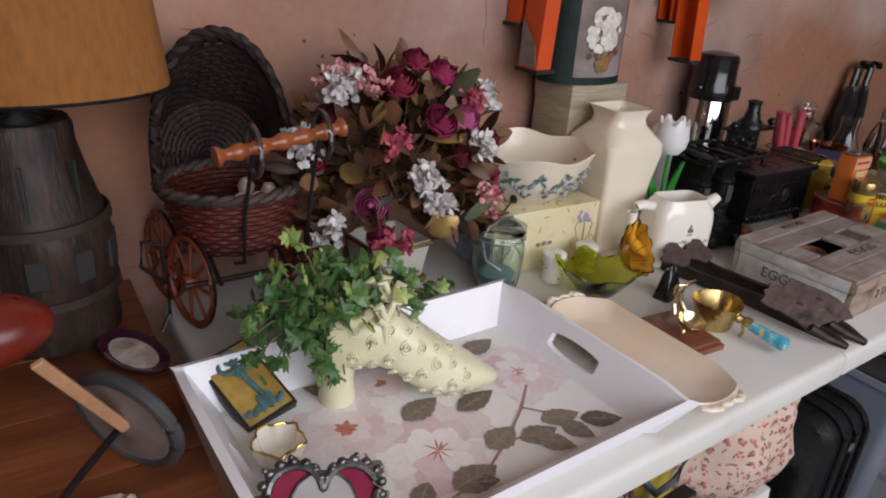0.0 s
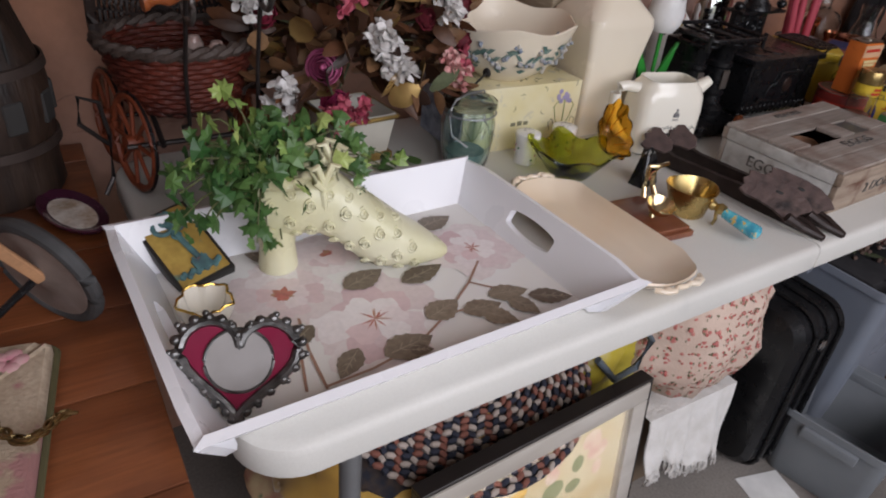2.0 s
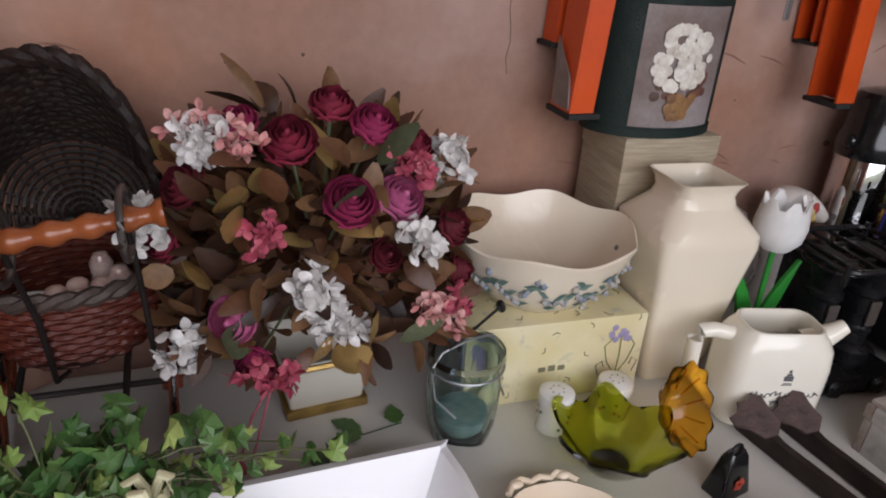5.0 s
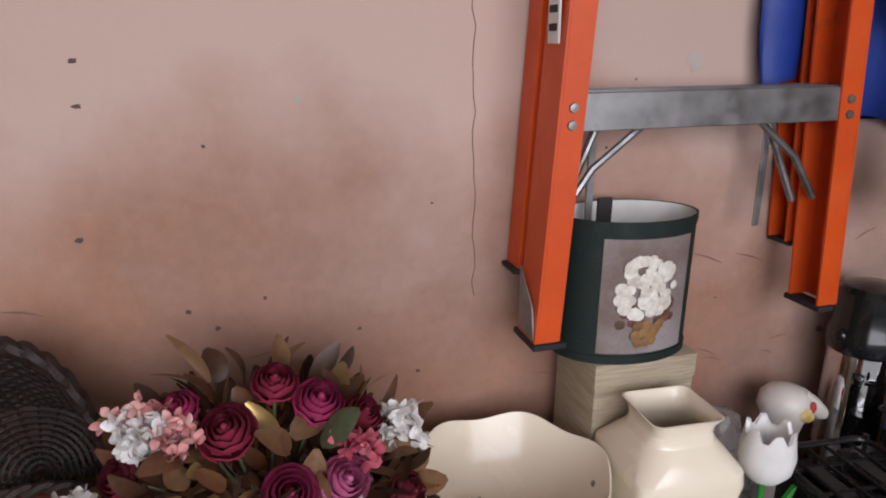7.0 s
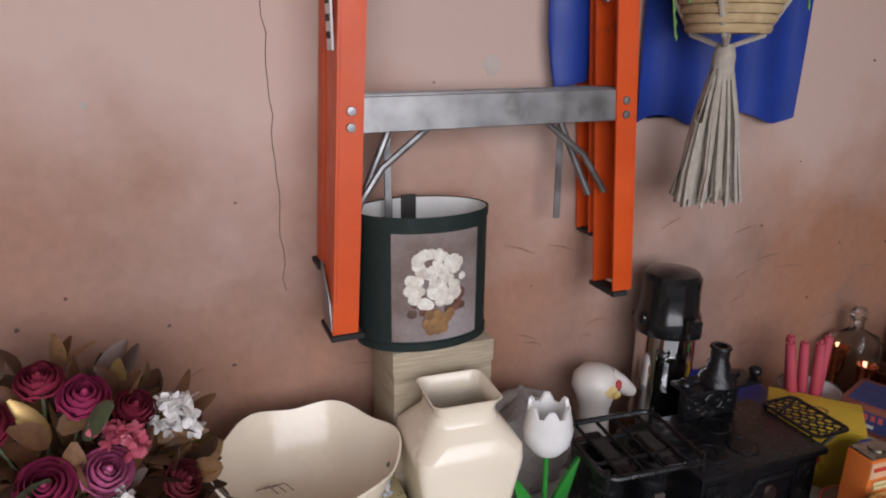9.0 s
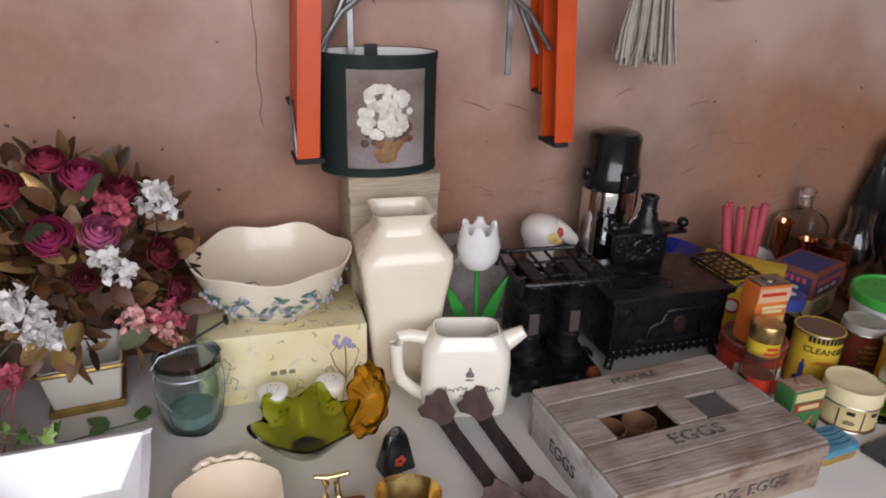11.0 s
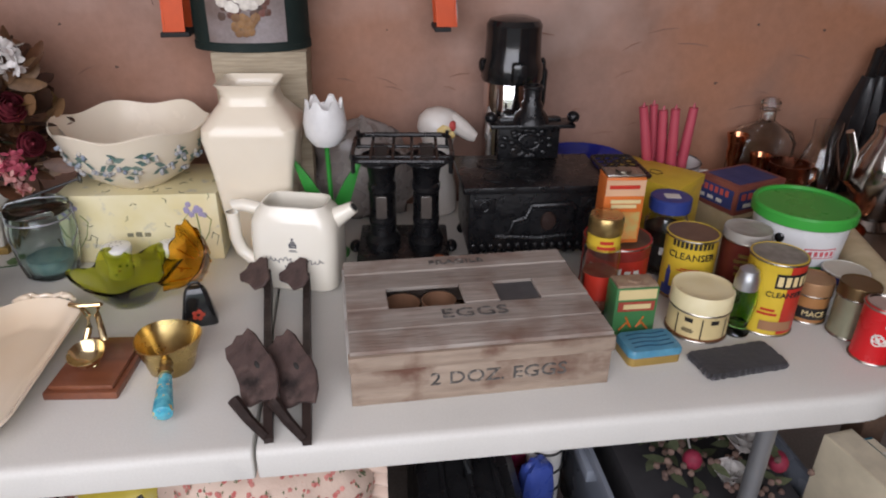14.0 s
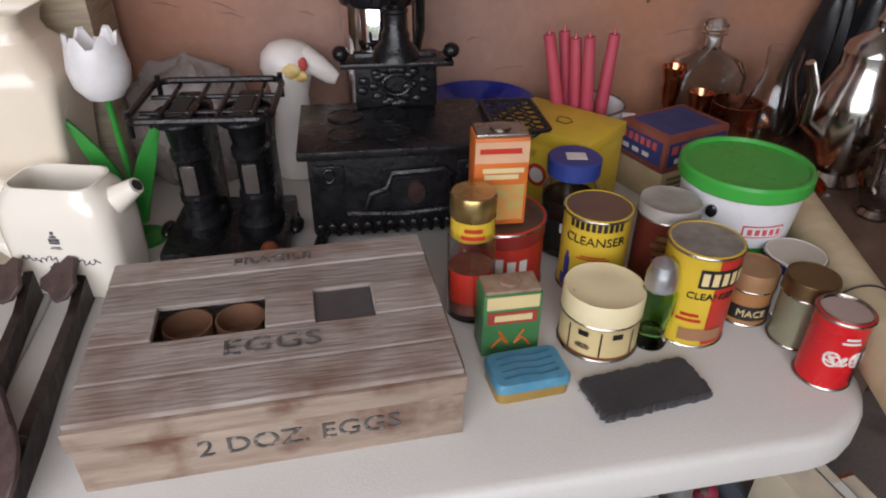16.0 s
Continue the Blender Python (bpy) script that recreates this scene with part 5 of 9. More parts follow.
def toy_range():
    t = thing("toy_cook_range", 0.440, 0.514, TZ, -1, "black cast-iron toy kitchen range with ornate warming shelf", "toy stove")
    bm = B()
    box(bm, -0.122, 0.122, -0.075, 0.078, 0.020, 0.108, 0.004)
    part("oven_body", bm, BLACKIRON, t)
    bm = B()
    box(bm, -0.134, 0.128, -0.086, 0.086, 0.108, 0.118, 0.003)
    part("hotplate", bm, BLACKIRON, t)
    for x, y in ((-0.07, -0.035), (-0.005, -0.035), (-0.07, 0.03), (-0.005, 0.03)):
        bm = B()
        lathe(bm, [(0.026, 0.1182), (0.026, 0.1205), (0.0235, 0.1212), (0.0225, 0.1198), (0.0, 0.1200)], 24, x, y)
        part("stove_lid", bm, BLACKIRON, t)
    bm = B()
    pts = [(-0.075, -0.0765, 0.045), (-0.05, -0.0765, 0.048), (-0.042, -0.0765, 0.066), (-0.02, -0.0765, 0.072), (-0.012, -0.0765, 0.088), (0.06, -0.0765, 0.09), (0.068, -0.0765, 0.084), (0.068, -0.0765, 0.045), (0.0, -0.0765, 0.041)]
    tube(bm, pts, 0.0045, 8, True)
    part("oven_door_moulding", bm, BLACKIRON, t)
    bm = B()
    prism(bm, [(-0.04, 0.05), (0.06, 0.05), (0.06, 0.082), (-0.008, 0.082), (-0.016, 0.066), (-0.036, 0.06)], -0.0775, -0.0735, Matrix(((1, 0, 0, 0), (0, 0, 1, 0), (0, 1, 0, 0), (0, 0, 0, 1))))
    part("oven_door", bm, BLACKIRON, t)
    bm = B()
    lathe(bm, [(0.0, 0), (0.014, 0.0005), (0.012, 0.004), (0.0, 0.005)], 16, m=pose(0.02, -0.0775, 0.066, 90))
    part("door_boss", bm, mat("iron_brown", (0.05, 0.03, 0.025), 0.4, 0.5), t)
    for x in (-0.095, 0.095):
        bm = B()
        box(bm, x - 0.02, x + 0.02, -0.0785, -0.0745, 0.078, 0.100, 0.002)
        ring(bm, (x, -0.0785, 0.089), 0.007, 0.002, "y", 16)
        part("side_door", bm, BLACKIRON, t)
    bm = B()
    bm.free()
    for i in range(15):
        x = -0.112 + 0.016 * i
        bm = B()
        blob(bm, x, -0.077, 0.029, 0.007, 0.004, 0.006, 8, 5)
        part("cast_bead", bm, BLACKIRON, t)
        bm = B()
        blob(bm, x + 0.008, -0.0765, 0.022, 0.004, 0.003, 0.004, 6, 4)
        part("cast_drop", bm, BLACKIRON, t)
    for x in (-0.108, 0.108):
        for y in (-0.065, 0.065):
            bm = B()
            tube(bm, [(x, y, 0.024), (x * 1.05, y * 1.05, 0.012), (x * 1.1, y * 1.1, 0.003)], 0.008, 8)
            part("leg", bm, BLACKIRON, t)
    # warming back with its shelf and chimney
    bm = B()
    box(bm, -0.052, 0.066, 0.058, 0.076, 0.1185, 0.225, 0.004)
    part("back_panel", bm, BLACKIRON, t)
    bm = B()
    bm.free()
    for i in range(26):
        a = i * 2.4
        bm = B()
        blob(bm, 0.007 + 0.05 * math.cos(a) * (0.3 + 0.7 * (i % 5) / 4), 0.057, 0.16 + 0.034 * math.sin(a), 0.008, 0.004, 0.008, 8, 5)
        part("cast_bead", bm, BLACKIRON, t)
    bm = B()
    tube(bm, arc((0.007, 0.055, 0.165), 0.02, 0, 360, 24, "y"), 0.004, 8)
    part("cast_ornament", bm, BLACKIRON, t, "cast scroll ornament")
    bm = B()
    box(bm, -0.072, 0.086, 0.028, 0.080, 0.208, 0.218, 0.003)
    for x in (-0.07, 0.084):
        blob(bm, x, 0.045, 0.232, 0.012, 0.012, 0.014)
    part("shelf", bm, BLACKIRON, t)
    bm = B()
    lathe(bm, [(0.034, 0.218), (0.030, 0.235), (0.020, 0.25), (0.020, 0.262), (0.016, 0.27), (0.016, 0.30), (0.019, 0.303), (0.017, 0.308), (0.011, 0.308), (0.011, 0.29)], 20, 0.007, 0.055)
    part("chimney", bm, BLACKIRON, t)
    # side rack
    bm = B()
    tube(bm, [(x, y, 0.122) for x, y in rounded(0.075, 0.12, 0.01, 3, 0.168, 0.0)], 0.004, 6, True)
    for i in range(6):
        for j in range(4):
            ring(bm, (0.14 + 0.018 * j, -0.045 + 0.018 * i, 0.122), 0.008, 0.002, "z", 10, 5)
    for y in (-0.05, 0.05):
        tube(bm, [(0.128, y, 0.118), (0.135, y, 0.09), (0.2, y, 0.12)], 0.003, 6)
    part("side_rack", bm, BLACKIRON, t)
    # a tall, narrow range: body and back brought to its true proportions
    for ob in t.children_recursive:
        for v in ob.data.vertices:
            x, z = v.co.x, v.co.z
            v.co.x = x * 0.99 if x < 0.122 else 0.1208 + (x - 0.122) * 1.0
            v.co.z = z * 1.31 if z < 0.118 else 0.1546 + (z - 0.118) * 0.74


toy_range()


def airpot():
    t = thing("airpot", 0.434, 0.692, TZ, 0, "black and chrome pump airpot flask", "flask")
    bm = B()
    lathe(bm, [(0.06, 0), (0.064, 0.004), (0.064, 0.045), (0.061, 0.05)], 36)
    part("foot", bm, BLACKPLASTIC, t)
    bm = B()
    lathe(bm, [(0.061, 0.05), (0.062, 0.06), (0.062, 0.285), (0.056, 0.30)], 40)
    part("chrome_body", bm, CHROME, t, "polished chrome body")
    bm = B()
    lathe(bm, [(0.066, 0.285), (0.069, 0.292), (0.068, 0.318), (0.062, 0.330), (0.060, 0.37), (0.061, 0.392), (0.054, 0.402), (0.03, 0.408), (0.0, 0.409)], 36)
    part("cap", bm, BLACKPLASTIC, t)
    bm = B()
    box(bm, -0.016, 0.016, -0.088, -0.05, 0.292, 0.33, 0.007)
    part("spout", bm, BLACKPLASTIC, t)
    bm = B()
    tube(bm, [(0.062, 0, 0.318), (0.074, 0, 0.30), (0.073, 0, 0.24), (0.064, 0, 0.20)], 0.008, 10)
    part("carry_handle", bm, BLACKPLASTIC, t)
    for x in (-0.068, 0.068):
        bm = B()
        blob(bm, x, 0, 0.315, 0.008, 0.014, 0.014)
        part("lug", bm, BLACKPLASTIC, t)
    t.scale = (0.88, 0.88, 0.975)


airpot()
STEEL_RIM = mat("tin_rim", (0.42, 0.40, 0.36), 0.3, 1.0, col2=(0.25, 0.22, 0.18), scale=40)
RUSTLID = mat("rusty_lid", (0.18, 0.11, 0.07), 0.5, 0.6, col2=(0.10, 0.06, 0.045), scale=30, dirt=(0.32, 0.3, 0.27), dscale=18)


def tin_paint(name, col, **k):
    return mat(name, col, k.pop("rough", 0.36), 0.0, scale=14, dirt=k.pop("dirt", tuple(c * 0.35 for c in col)), dscale=k.pop("dscale", 22), dlo=0.64, dhi=0.74, **k)


def round_tin(name, x, y, r, h, paint, label, lid=None, face=-110.0, lidh=0.0, lidr=1.03, category="tin"):
    """A round tin with rolled rims; face: the way its front looks."""
    t = thing(name, x, y, TZ, face + 90, label, category)
    bm = B()
    top = h - lidh
    lathe(bm, [(0.0, 0.0002), (r * 0.96, 0), (r * 1.015, 0.001), (r * 1.015, 0.004), (r, 0.0055), (r, top - 0.005), (r * 1.012, top - 0.004), (r * 1.012, top - 0.0005), (r * 0.965, top), (r * 0.96, top - 0.004)], 36, cap=False)
    part("tin_body", bm, paint, t)
    for z in (0.0028, top - 0.0025):
        bm = B()
        ring(bm, (0, 0, z), r * 1.012, 0.0018, "z", 36, 6)
        part("rim", bm, STEEL_RIM, t)
    bm = B()
    if lidh:
        rl = r * lidr
        lathe(bm, [(rl, top - 0.002), (rl, h - 0.003), (rl * 0.97, h), (rl * 0.9, h - 0.0015), (rl * 0.5, h - 0.001), (0, h - 0.001)], 36)
        part("lid", bm, lid or STEEL_RIM, t)
    else:
        lathe(bm, [(r * 0.97, top - 0.001), (r * 0.955, top - 0.0045), (r * 0.6, top - 0.005), (r * 0.58, top - 0.004), (0, top - 0.004)], 36)
        part("top_disc", bm, lid or STEEL_RIM, t)
    return t


def band(t, r, z0, z1, paint, a0=-180.0, a1=180.0, name="printed_band", lift=0.0008, n=40):
    bm = B()
    bent_patch(bm, r, z0, z1, a0 - 90, a1 - 90, n, lift)
    return part(name, bm, paint, t)


def bars(t, r, z, paint, width, count, h=0.003, gap=1.8, lift=0.0014, a=-90.0):
    """Small unreadable print: short bars in rows."""
    bm = B()
    for i in range(count):
        w = width * (0.65 + 0.35 * ((i * 37) % 10) / 10)
        half = math.degrees(w / r / 2)
        bent_patch(bm, r, z - i * h * gap, z - i * h * gap + h, a - half, a + half, 6, lift)
    return part("printed_lines", bm, paint, t)


YELLOW = tin_paint("tin_yellow", (0.66, 0.46, 0.04))
RED = tin_paint("tin_red", (0.48, 0.035, 0.02))
ORANGE = tin_paint("tin_orange", (0.62, 0.16, 0.03))
BLUE = tin_paint("tin_blue", (0.03, 0.05, 0.22))
GREEN = tin_paint("tin_green", (0.06, 0.20, 0.07))
WHITE = tin_paint("tin_white", (0.70, 0.68, 0.62), dirt=(0.45, 0.4, 0.33))
CREAMTIN = tin_paint("tin_cream", (0.70, 0.56, 0.28), dirt=(0.4, 0.22, 0.08))
BLACK = tin_paint("tin_black", (0.02, 0.018, 0.017), dirt=(0.15, 0.1, 0.06))
GOLD = mat("tin_gold", (0.50, 0.36, 0.14), 0.3, 0.9, col2=(0.32, 0.22, 0.09), scale=30)

# coffee can with a spice box standing on it
c = round_tin("coffee_can", 0.555, 0.352, 0.055, 0.095, RED, "squat red coffee can with white lettering and tarnished lid", RUSTLID, -112)
band(c, 0.055, 0.072, 0.089, mat("can_maroon", (0.2, 0.02, 0.015), 0.4))
bm = B()
for i in range(6):
    bent_patch(bm, 0.055, 0.030 + 0.002 * (i % 2), 0.056 + 0.004 * (i % 3 == 0), -90 - 46 + 16 * i, -90 - 46 + 16 * i + 11, 4, 0.0016)
part("printed_mark", bm, WHITE, c, "broad white slanted brand shapes")


def box_tin(name, x, y, z, rz, w, d, h, paint, label, cap=None):
    t = thing(name, x, y, z, rz, label, "tin")
    bm = B()
    box(bm, -w / 2, w / 2, -d / 2, d / 2, 0, h - 0.004, 0.003)
    part("tin_body", bm, paint, t)
    bm = B()
    box(bm, -w / 2 + 0.002, w / 2 - 0.002, -d / 2 + 0.002, d / 2 - 0.002, h - 0.0045, h, 0.002)
    part("tin_top", bm, cap or STEEL_RIM, t)
    bm = B()
    lathe(bm, [(min(w, d) * 0.3, h), (min(w, d) * 0.3, h + 0.003), (0, h + 0.0035)], 18)
    part("pour_cap", bm, cap or STEEL_RIM, t)
    return t


def panel(t, w0, w1, y, z0, z1, paint, name="printed_panel"):
    bm = B()
    box(bm, w0, w1, y - 0.0007, y + 0.0005, z0, z1)
    return part(name, bm, paint, t, "", False)


o = box_tin("spice_box", 0.544, 0.340, TZ + 0.0965, -3, 0.064, 0.042, 0.116, ORANGE, "orange lidded spice tin standing on the coffee can")
y = -0.0214
panel(o, -0.031, 0.031, y, 0.082, 0.108, mat("label_peach", (0.66, 0.40, 0.24), 0.4))
panel(o, -0.028, 0.028, y - 0.0006, 0.008, 0.055, mat("label_sage", (0.42, 0.36, 0.12), 0.4, col2=(0.60, 0.24, 0.06), scale=60))
for i, (a, b, zz) in enumerate(((-0.026, 0.022, 0.094), (-0.022, 0.026, 0.070), (-0.02, 0.02, 0.062))):
    panel(o, a, b, y - 0.0012, zz, zz + 0.006, RED if i == 0 else CREAMTIN, "printed_lines")

# tall glass jar with a gold lid
def glass_jar(name, x, y, r, h, fill, filltop, lid, label, bandcol=None, face=-100):
    t = thing(name, x, y, TZ, face + 90, label, "jar")
    g = glass("clear_glass", (0.93, 0.95, 0.94), 0.02)
    bm = B()
    lathe(bm, [(r * 0.85, 0), (r, 0.004), (r, h * 0.66), (r * 0.82, h * 0.76), (r * 0.8, h * 0.84), (r * 0.76, h * 0.84), (r * 0.78, h * 0.75), (r * 0.95, h * 0.655), (r * 0.95, 0.008), (0, 0.006)], 32)
    part("glass_body", bm, g, t)
    bm = B()
    lathe(bm, [(r * 0.8, 0.009), (r * 0.94, 0.012), (r * 0.94, h * filltop), (0, h * filltop)], 28)
    part("filling", bm, fill, t)
    bm = B()
    lathe(bm, [(r * 0.90, h * 0.83), (r * 0.92, h * 0.835), (r * 0.92, h * 0.985), (r * 0.86, h), (0, h)], 32)
    part("lid", bm, lid, t)
    return t


j = glass_jar("spice_jar", 0.503, 0.280, 0.0285, 0.166, mat("red_spice", (0.26, 0.05, 0.03), 0.6, col2=(0.4, 0.16, 0.1), scale=40), 0.42, GOLD, "tall glass jar of red spice with a gold lid")
band(j, 0.0280, 0.03, 0.072, RED, -60, 60)
band(j, 0.0262, 0.113, 0.137, YELLOW, -180, 180, lift=-0.001)
bars(j, 0.0262, 0.127, RED, 0.03, 2, 0.005)
j = glass_jar("coffee_jar", 0.664, 0.406, 0.0385, 0.14, mat("dark_coffee", (0.03, 0.018, 0.012), 0.7), 0.6, BLUE, "dark coffee jar with a dented blue lid")
band(j, 0.0385, 0.02, 0.06, BLACK, -70, 70)
bars(j, 0.0385, 0.044, WHITE, 0.05, 1, 0.014)
panel_bm = B()
box(panel_bm, -0.012, 0.014, -0.012, 0.008, 0.1402, 0.1408)
part("lid_sticker", panel_bm, WHITE, j, "small white lid sticker")

l = round_tin("cleanser_tin", 0.670, 0.322, 0.0415, 0.112, YELLOW, "tall yellow cleanser tin with a blue lighthouse picture", mat("dusty_brown_top", (0.16, 0.09, 0.06), 0.6), -112)
band(l, 0.0415, 0.006, 0.024, BLUE, -62, -26)
bm = B()
bent_patch(bm, 0.0415, 0.02, 0.052, -90 - 52, -90 - 40, 4, 0.0013)
bent_patch(bm, 0.0415, 0.052, 0.06, -90 - 49, -90 - 43, 3, 0.0013)
part("printed_lighthouse", bm, BLUE, l)
bent_text("CLEANSER", 0.0165, BLACK, l, 0.0418, 0.082, -90)
bm = B()
for i in range(10):
    bent_patch(bm, 0.0415, 0.097, 0.108, -90 - 46 + 9.4 * i, -90 - 46 + 9.4 * i + 6.5, 3, 0.0012)
part("printed_name", bm, BLACK, l)
bars(l, 0.0415, 0.06, RED, 0.045, 2, 0.002)
d = round_tin("varnish_tin", 0.752, 0.303, 0.036, 0.124, tin_paint("tin_maroon", (0.11, 0.02, 0.014)), "dark maroon tin with a dusty grey lid", mat("dusty_grey_lid", (0.42, 0.40, 0.36), 0.6, 0.3, col2=(0.3, 0.27, 0.24), scale=30), -112, 0.014)
bars(d, 0.036, 0.085, GOLD, 0.04, 4, 0.006)
o = round_tin("cleanser_can", 0.752, 0.213, 0.0400, 0.124, YELLOW, "yellow and red cleanser can with a black name band", mat("dusty_grey_top", (0.33, 0.30, 0.27), 0.6, 0.4, col2=(0.2, 0.18, 0.16), scale=50), -112)
band(o, 0.0400, 0.006, 0.122, RED, 18, 150)
band(o, 0.0400, 0.084, 0.108, BLACK, -8, 74, lift=0.0013)
bm = B()
for i in range(5):
    bent_patch(bm, 0.0400, 0.088, 0.104, -90 - 4 + 15 * i, -90 - 4 + 15 * i + 10, 4, 0.0019)
part("printed_name", bm, CREAMTIN, o)
bent_text("CLEANSER", 0.012, BLACK, o, 0.0407, 0.073, -72)
bars(o, 0.0400, 0.045, RED, 0.03, 2, 0.004, a=-100)
band(o, 0.0400, 0.012, 0.028, mat("label_bronze", (0.35, 0.18, 0.09), 0.4), -20, 50, lift=0.0017)


def pail():
    t = thing("plastic_pail", 0.866, 0.340, TZ, -20, "white and green plastic pail with a bright green lid", "pail")
    wp = mat("pail_white", (0.74, 0.75, 0.75), 0.3, scale=4)
    gp = mat("pail_green", (0.05, 0.36, 0.05), 0.32, col2=(0.04, 0.30, 0.045), scale=6)
    bm = B()
    lathe(bm, [(0.068, 0), (0.071, 0.002), (0.076, 0.06), (0.0835, 0.122), (0.087, 0.124), (0.087, 0.132)], 48)
    part("pail_body", bm, wp, t)
    bm = B()
    lathe(bm, [(0.0718, 0.003), (0.0772, 0.062)], 48, cap=False)
    part("green_band", bm, gp, t, "green printed lower band")
    bm = B()
    lathe(bm, [(0.089, 0.126), (0.0905, 0.128), (0.0905, 0.142), (0.088, 0.1455), (0.084, 0.1455), (0.081, 0.141), (0.0, 0.140)], 48)
    part("lid", bm, gp, t)
    for a in (-125, 55):
        bm = B()
        lathe(bm, [(0.008, 0), (0.008, 0.003), (0.005, 0.005), (0, 0.0055)], 14, m=pose(0.0815 * math.cos(radians(a)), 0.0815 * math.sin(radians(a)), 0.104, 90, 0, a + 90))
        part("handle_boss", bm, BLACKPLASTIC, t)
    flat = B()
    bent_patch(flat, 0.0795, 0.078, 0.094, -90 - 4, -90 + 38, 8, 0.0012)
    part("printed_mark", flat, mat("pail_red", (0.6, 0.1, 0.12), 0.4), t)
    flat = B()
    bent_patch(flat, 0.0795, 0.0798, 0.0922, -90 - 2.5, -90 + 36.5, 8, 0.0019)
    part("printed_field", flat, wp, t)
    flat = B()
    for i in range(5):
        bent_patch(flat, 0.0795, 0.082, 0.090, -90 + 1 + 7 * i, -90 + 1 + 7 * i + 4.5, 2, 0.0024)
    part("printed_word", flat, MATS["pail_red"], t)
    bent_text("PURE", 0.027, wp, t, 0.0762, 0.040, -100, "", 1.25)
    t.scale = (0.90, 0.90, 1.03)


pail()


def tea_boxes():
    t = thing("cracker_carton", 0.886, 0.566, TZ, 20, "worn cream cardboard carton with faded print", "carton")
    bm = B()
    box(bm, -0.062, 0.062, -0.048, 0.048, 0, 0.052, 0.002)
    part("carton_body", bm, mat("old_cream_card", (0.50, 0.40, 0.24), 0.75, col2=(0.40, 0.30, 0.17), scale=20), t)
    bm = B()
    for i in range(4):
        box(bm, -0.05, 0.02 + 0.006 * (i % 3), -0.0487, -0.0478, 0.044 - 0.009 * i - 0.005, 0.044 - 0.009 * i)
    part("printed_lines", bm, mat("green_print_old", (0.16, 0.17, 0.08), 0.7), t, "", False)
    t = thing("tea_box", 0.888, 0.570, TZ + 0.053, 20, "dark red and blue tea bag box", "box")
    bm = B()
    box(bm, -0.066, 0.066, -0.05, 0.05, 0, 0.058, 0.002)
    part("box_body", bm, mat("tea_card", (0.20, 0.055, 0.04), 0.5, col2=(0.27, 0.09, 0.06), scale=20), t)
    bl = mat("tea_blue", (0.035, 0.05, 0.17), 0.5)
    bm = B()
    box(bm, -0.052, 0.052, -0.040, 0.040, 0.0582, 0.0588)
    part("top_panel", bm, bl, t, "dark blue top panel", False)
    bm = B()
    box(bm, -0.060, 0.060, -0.0508, -0.0498, 0.010, 0.048)
    part("front_panel", bm, bl, t, "", False)
    bm = B()
    box(bm, -0.0668, -0.0658, -0.042, 0.042, 0.010, 0.048)
    part("end_panel", bm, bl, t, "", False)
    bm = B()
    for i in range(6):
        box(bm, -0.054 + 0.018 * i, -0.054 + 0.018 * i + 0.012, -0.0514, -0.0506, 0.030, 0.043)
        box(bm, -0.0674, -0.0666, 0.034 - 0.013 * i, 0.034 - 0.013 * i + 0.008, 0.032, 0.044)
    part("printed_name", bm, mat("tea_red", (0.55, 0.10, 0.08), 0.5), t, "", False)
    bm = B()
    for i in range(3):
        box(bm, -0.045 + 0.03 * i, -0.045 + 0.03 * i + 0.022, -0.0514, -0.0506, 0.014, 0.022)
        box(bm, -0.0674, -0.0666, 0.026 - 0.022 * i, 0.026 - 0.022 * i + 0.014, 0.016, 0.023)
    part("printed_words", bm, WHITE, t, "", False)


tea_boxes()


def yellow_box():
    t = thing("yellow_tin_box", 0.692, 0.556, TZ, -48, "scuffed yellow tin box with a round red badge", "tin")
    bm = B()
    box(bm, -0.080, 0.080, -0.056, 0.056, 0, 0.108, 0.003)
    part("tin_body", bm, YELLOW, t)
    bm = B()
    box(bm, -0.082, 0.082, -0.058, 0.058, 0.1075, 0.130, 0.003)
    part("lid", bm, YELLOW, t)
    bm = B()
    lathe(bm, [(0.018, 0), (0.018, 0.0008), (0, 0.0008)], 20, m=pose(0.0, -0.056, 0.058, 90))
    part("printed_badge", bm, RED, t)
    bm = B()
    lathe(bm, [(0.012, 0.0009), (0.012, 0.0015), (0, 0.0015)], 18, m=pose(0.0, -0.056, 0.058, 90))
    part("printed_oval", bm, WHITE, t)
    bm = B()
    tube(bm, [(0.0, -0.012, 0.1306), (0.016, -0.014, 0.1306), (0.022, -0.002, 0.1306), (0.012, 0.008, 0.1306), (-0.006, 0.006, 0.1306)], 0.0012, 4, True)
    part("scratched_outline", bm, mat("scratch_brown", (0.16, 0.08, 0.02), 0.6), t)


yellow_box()


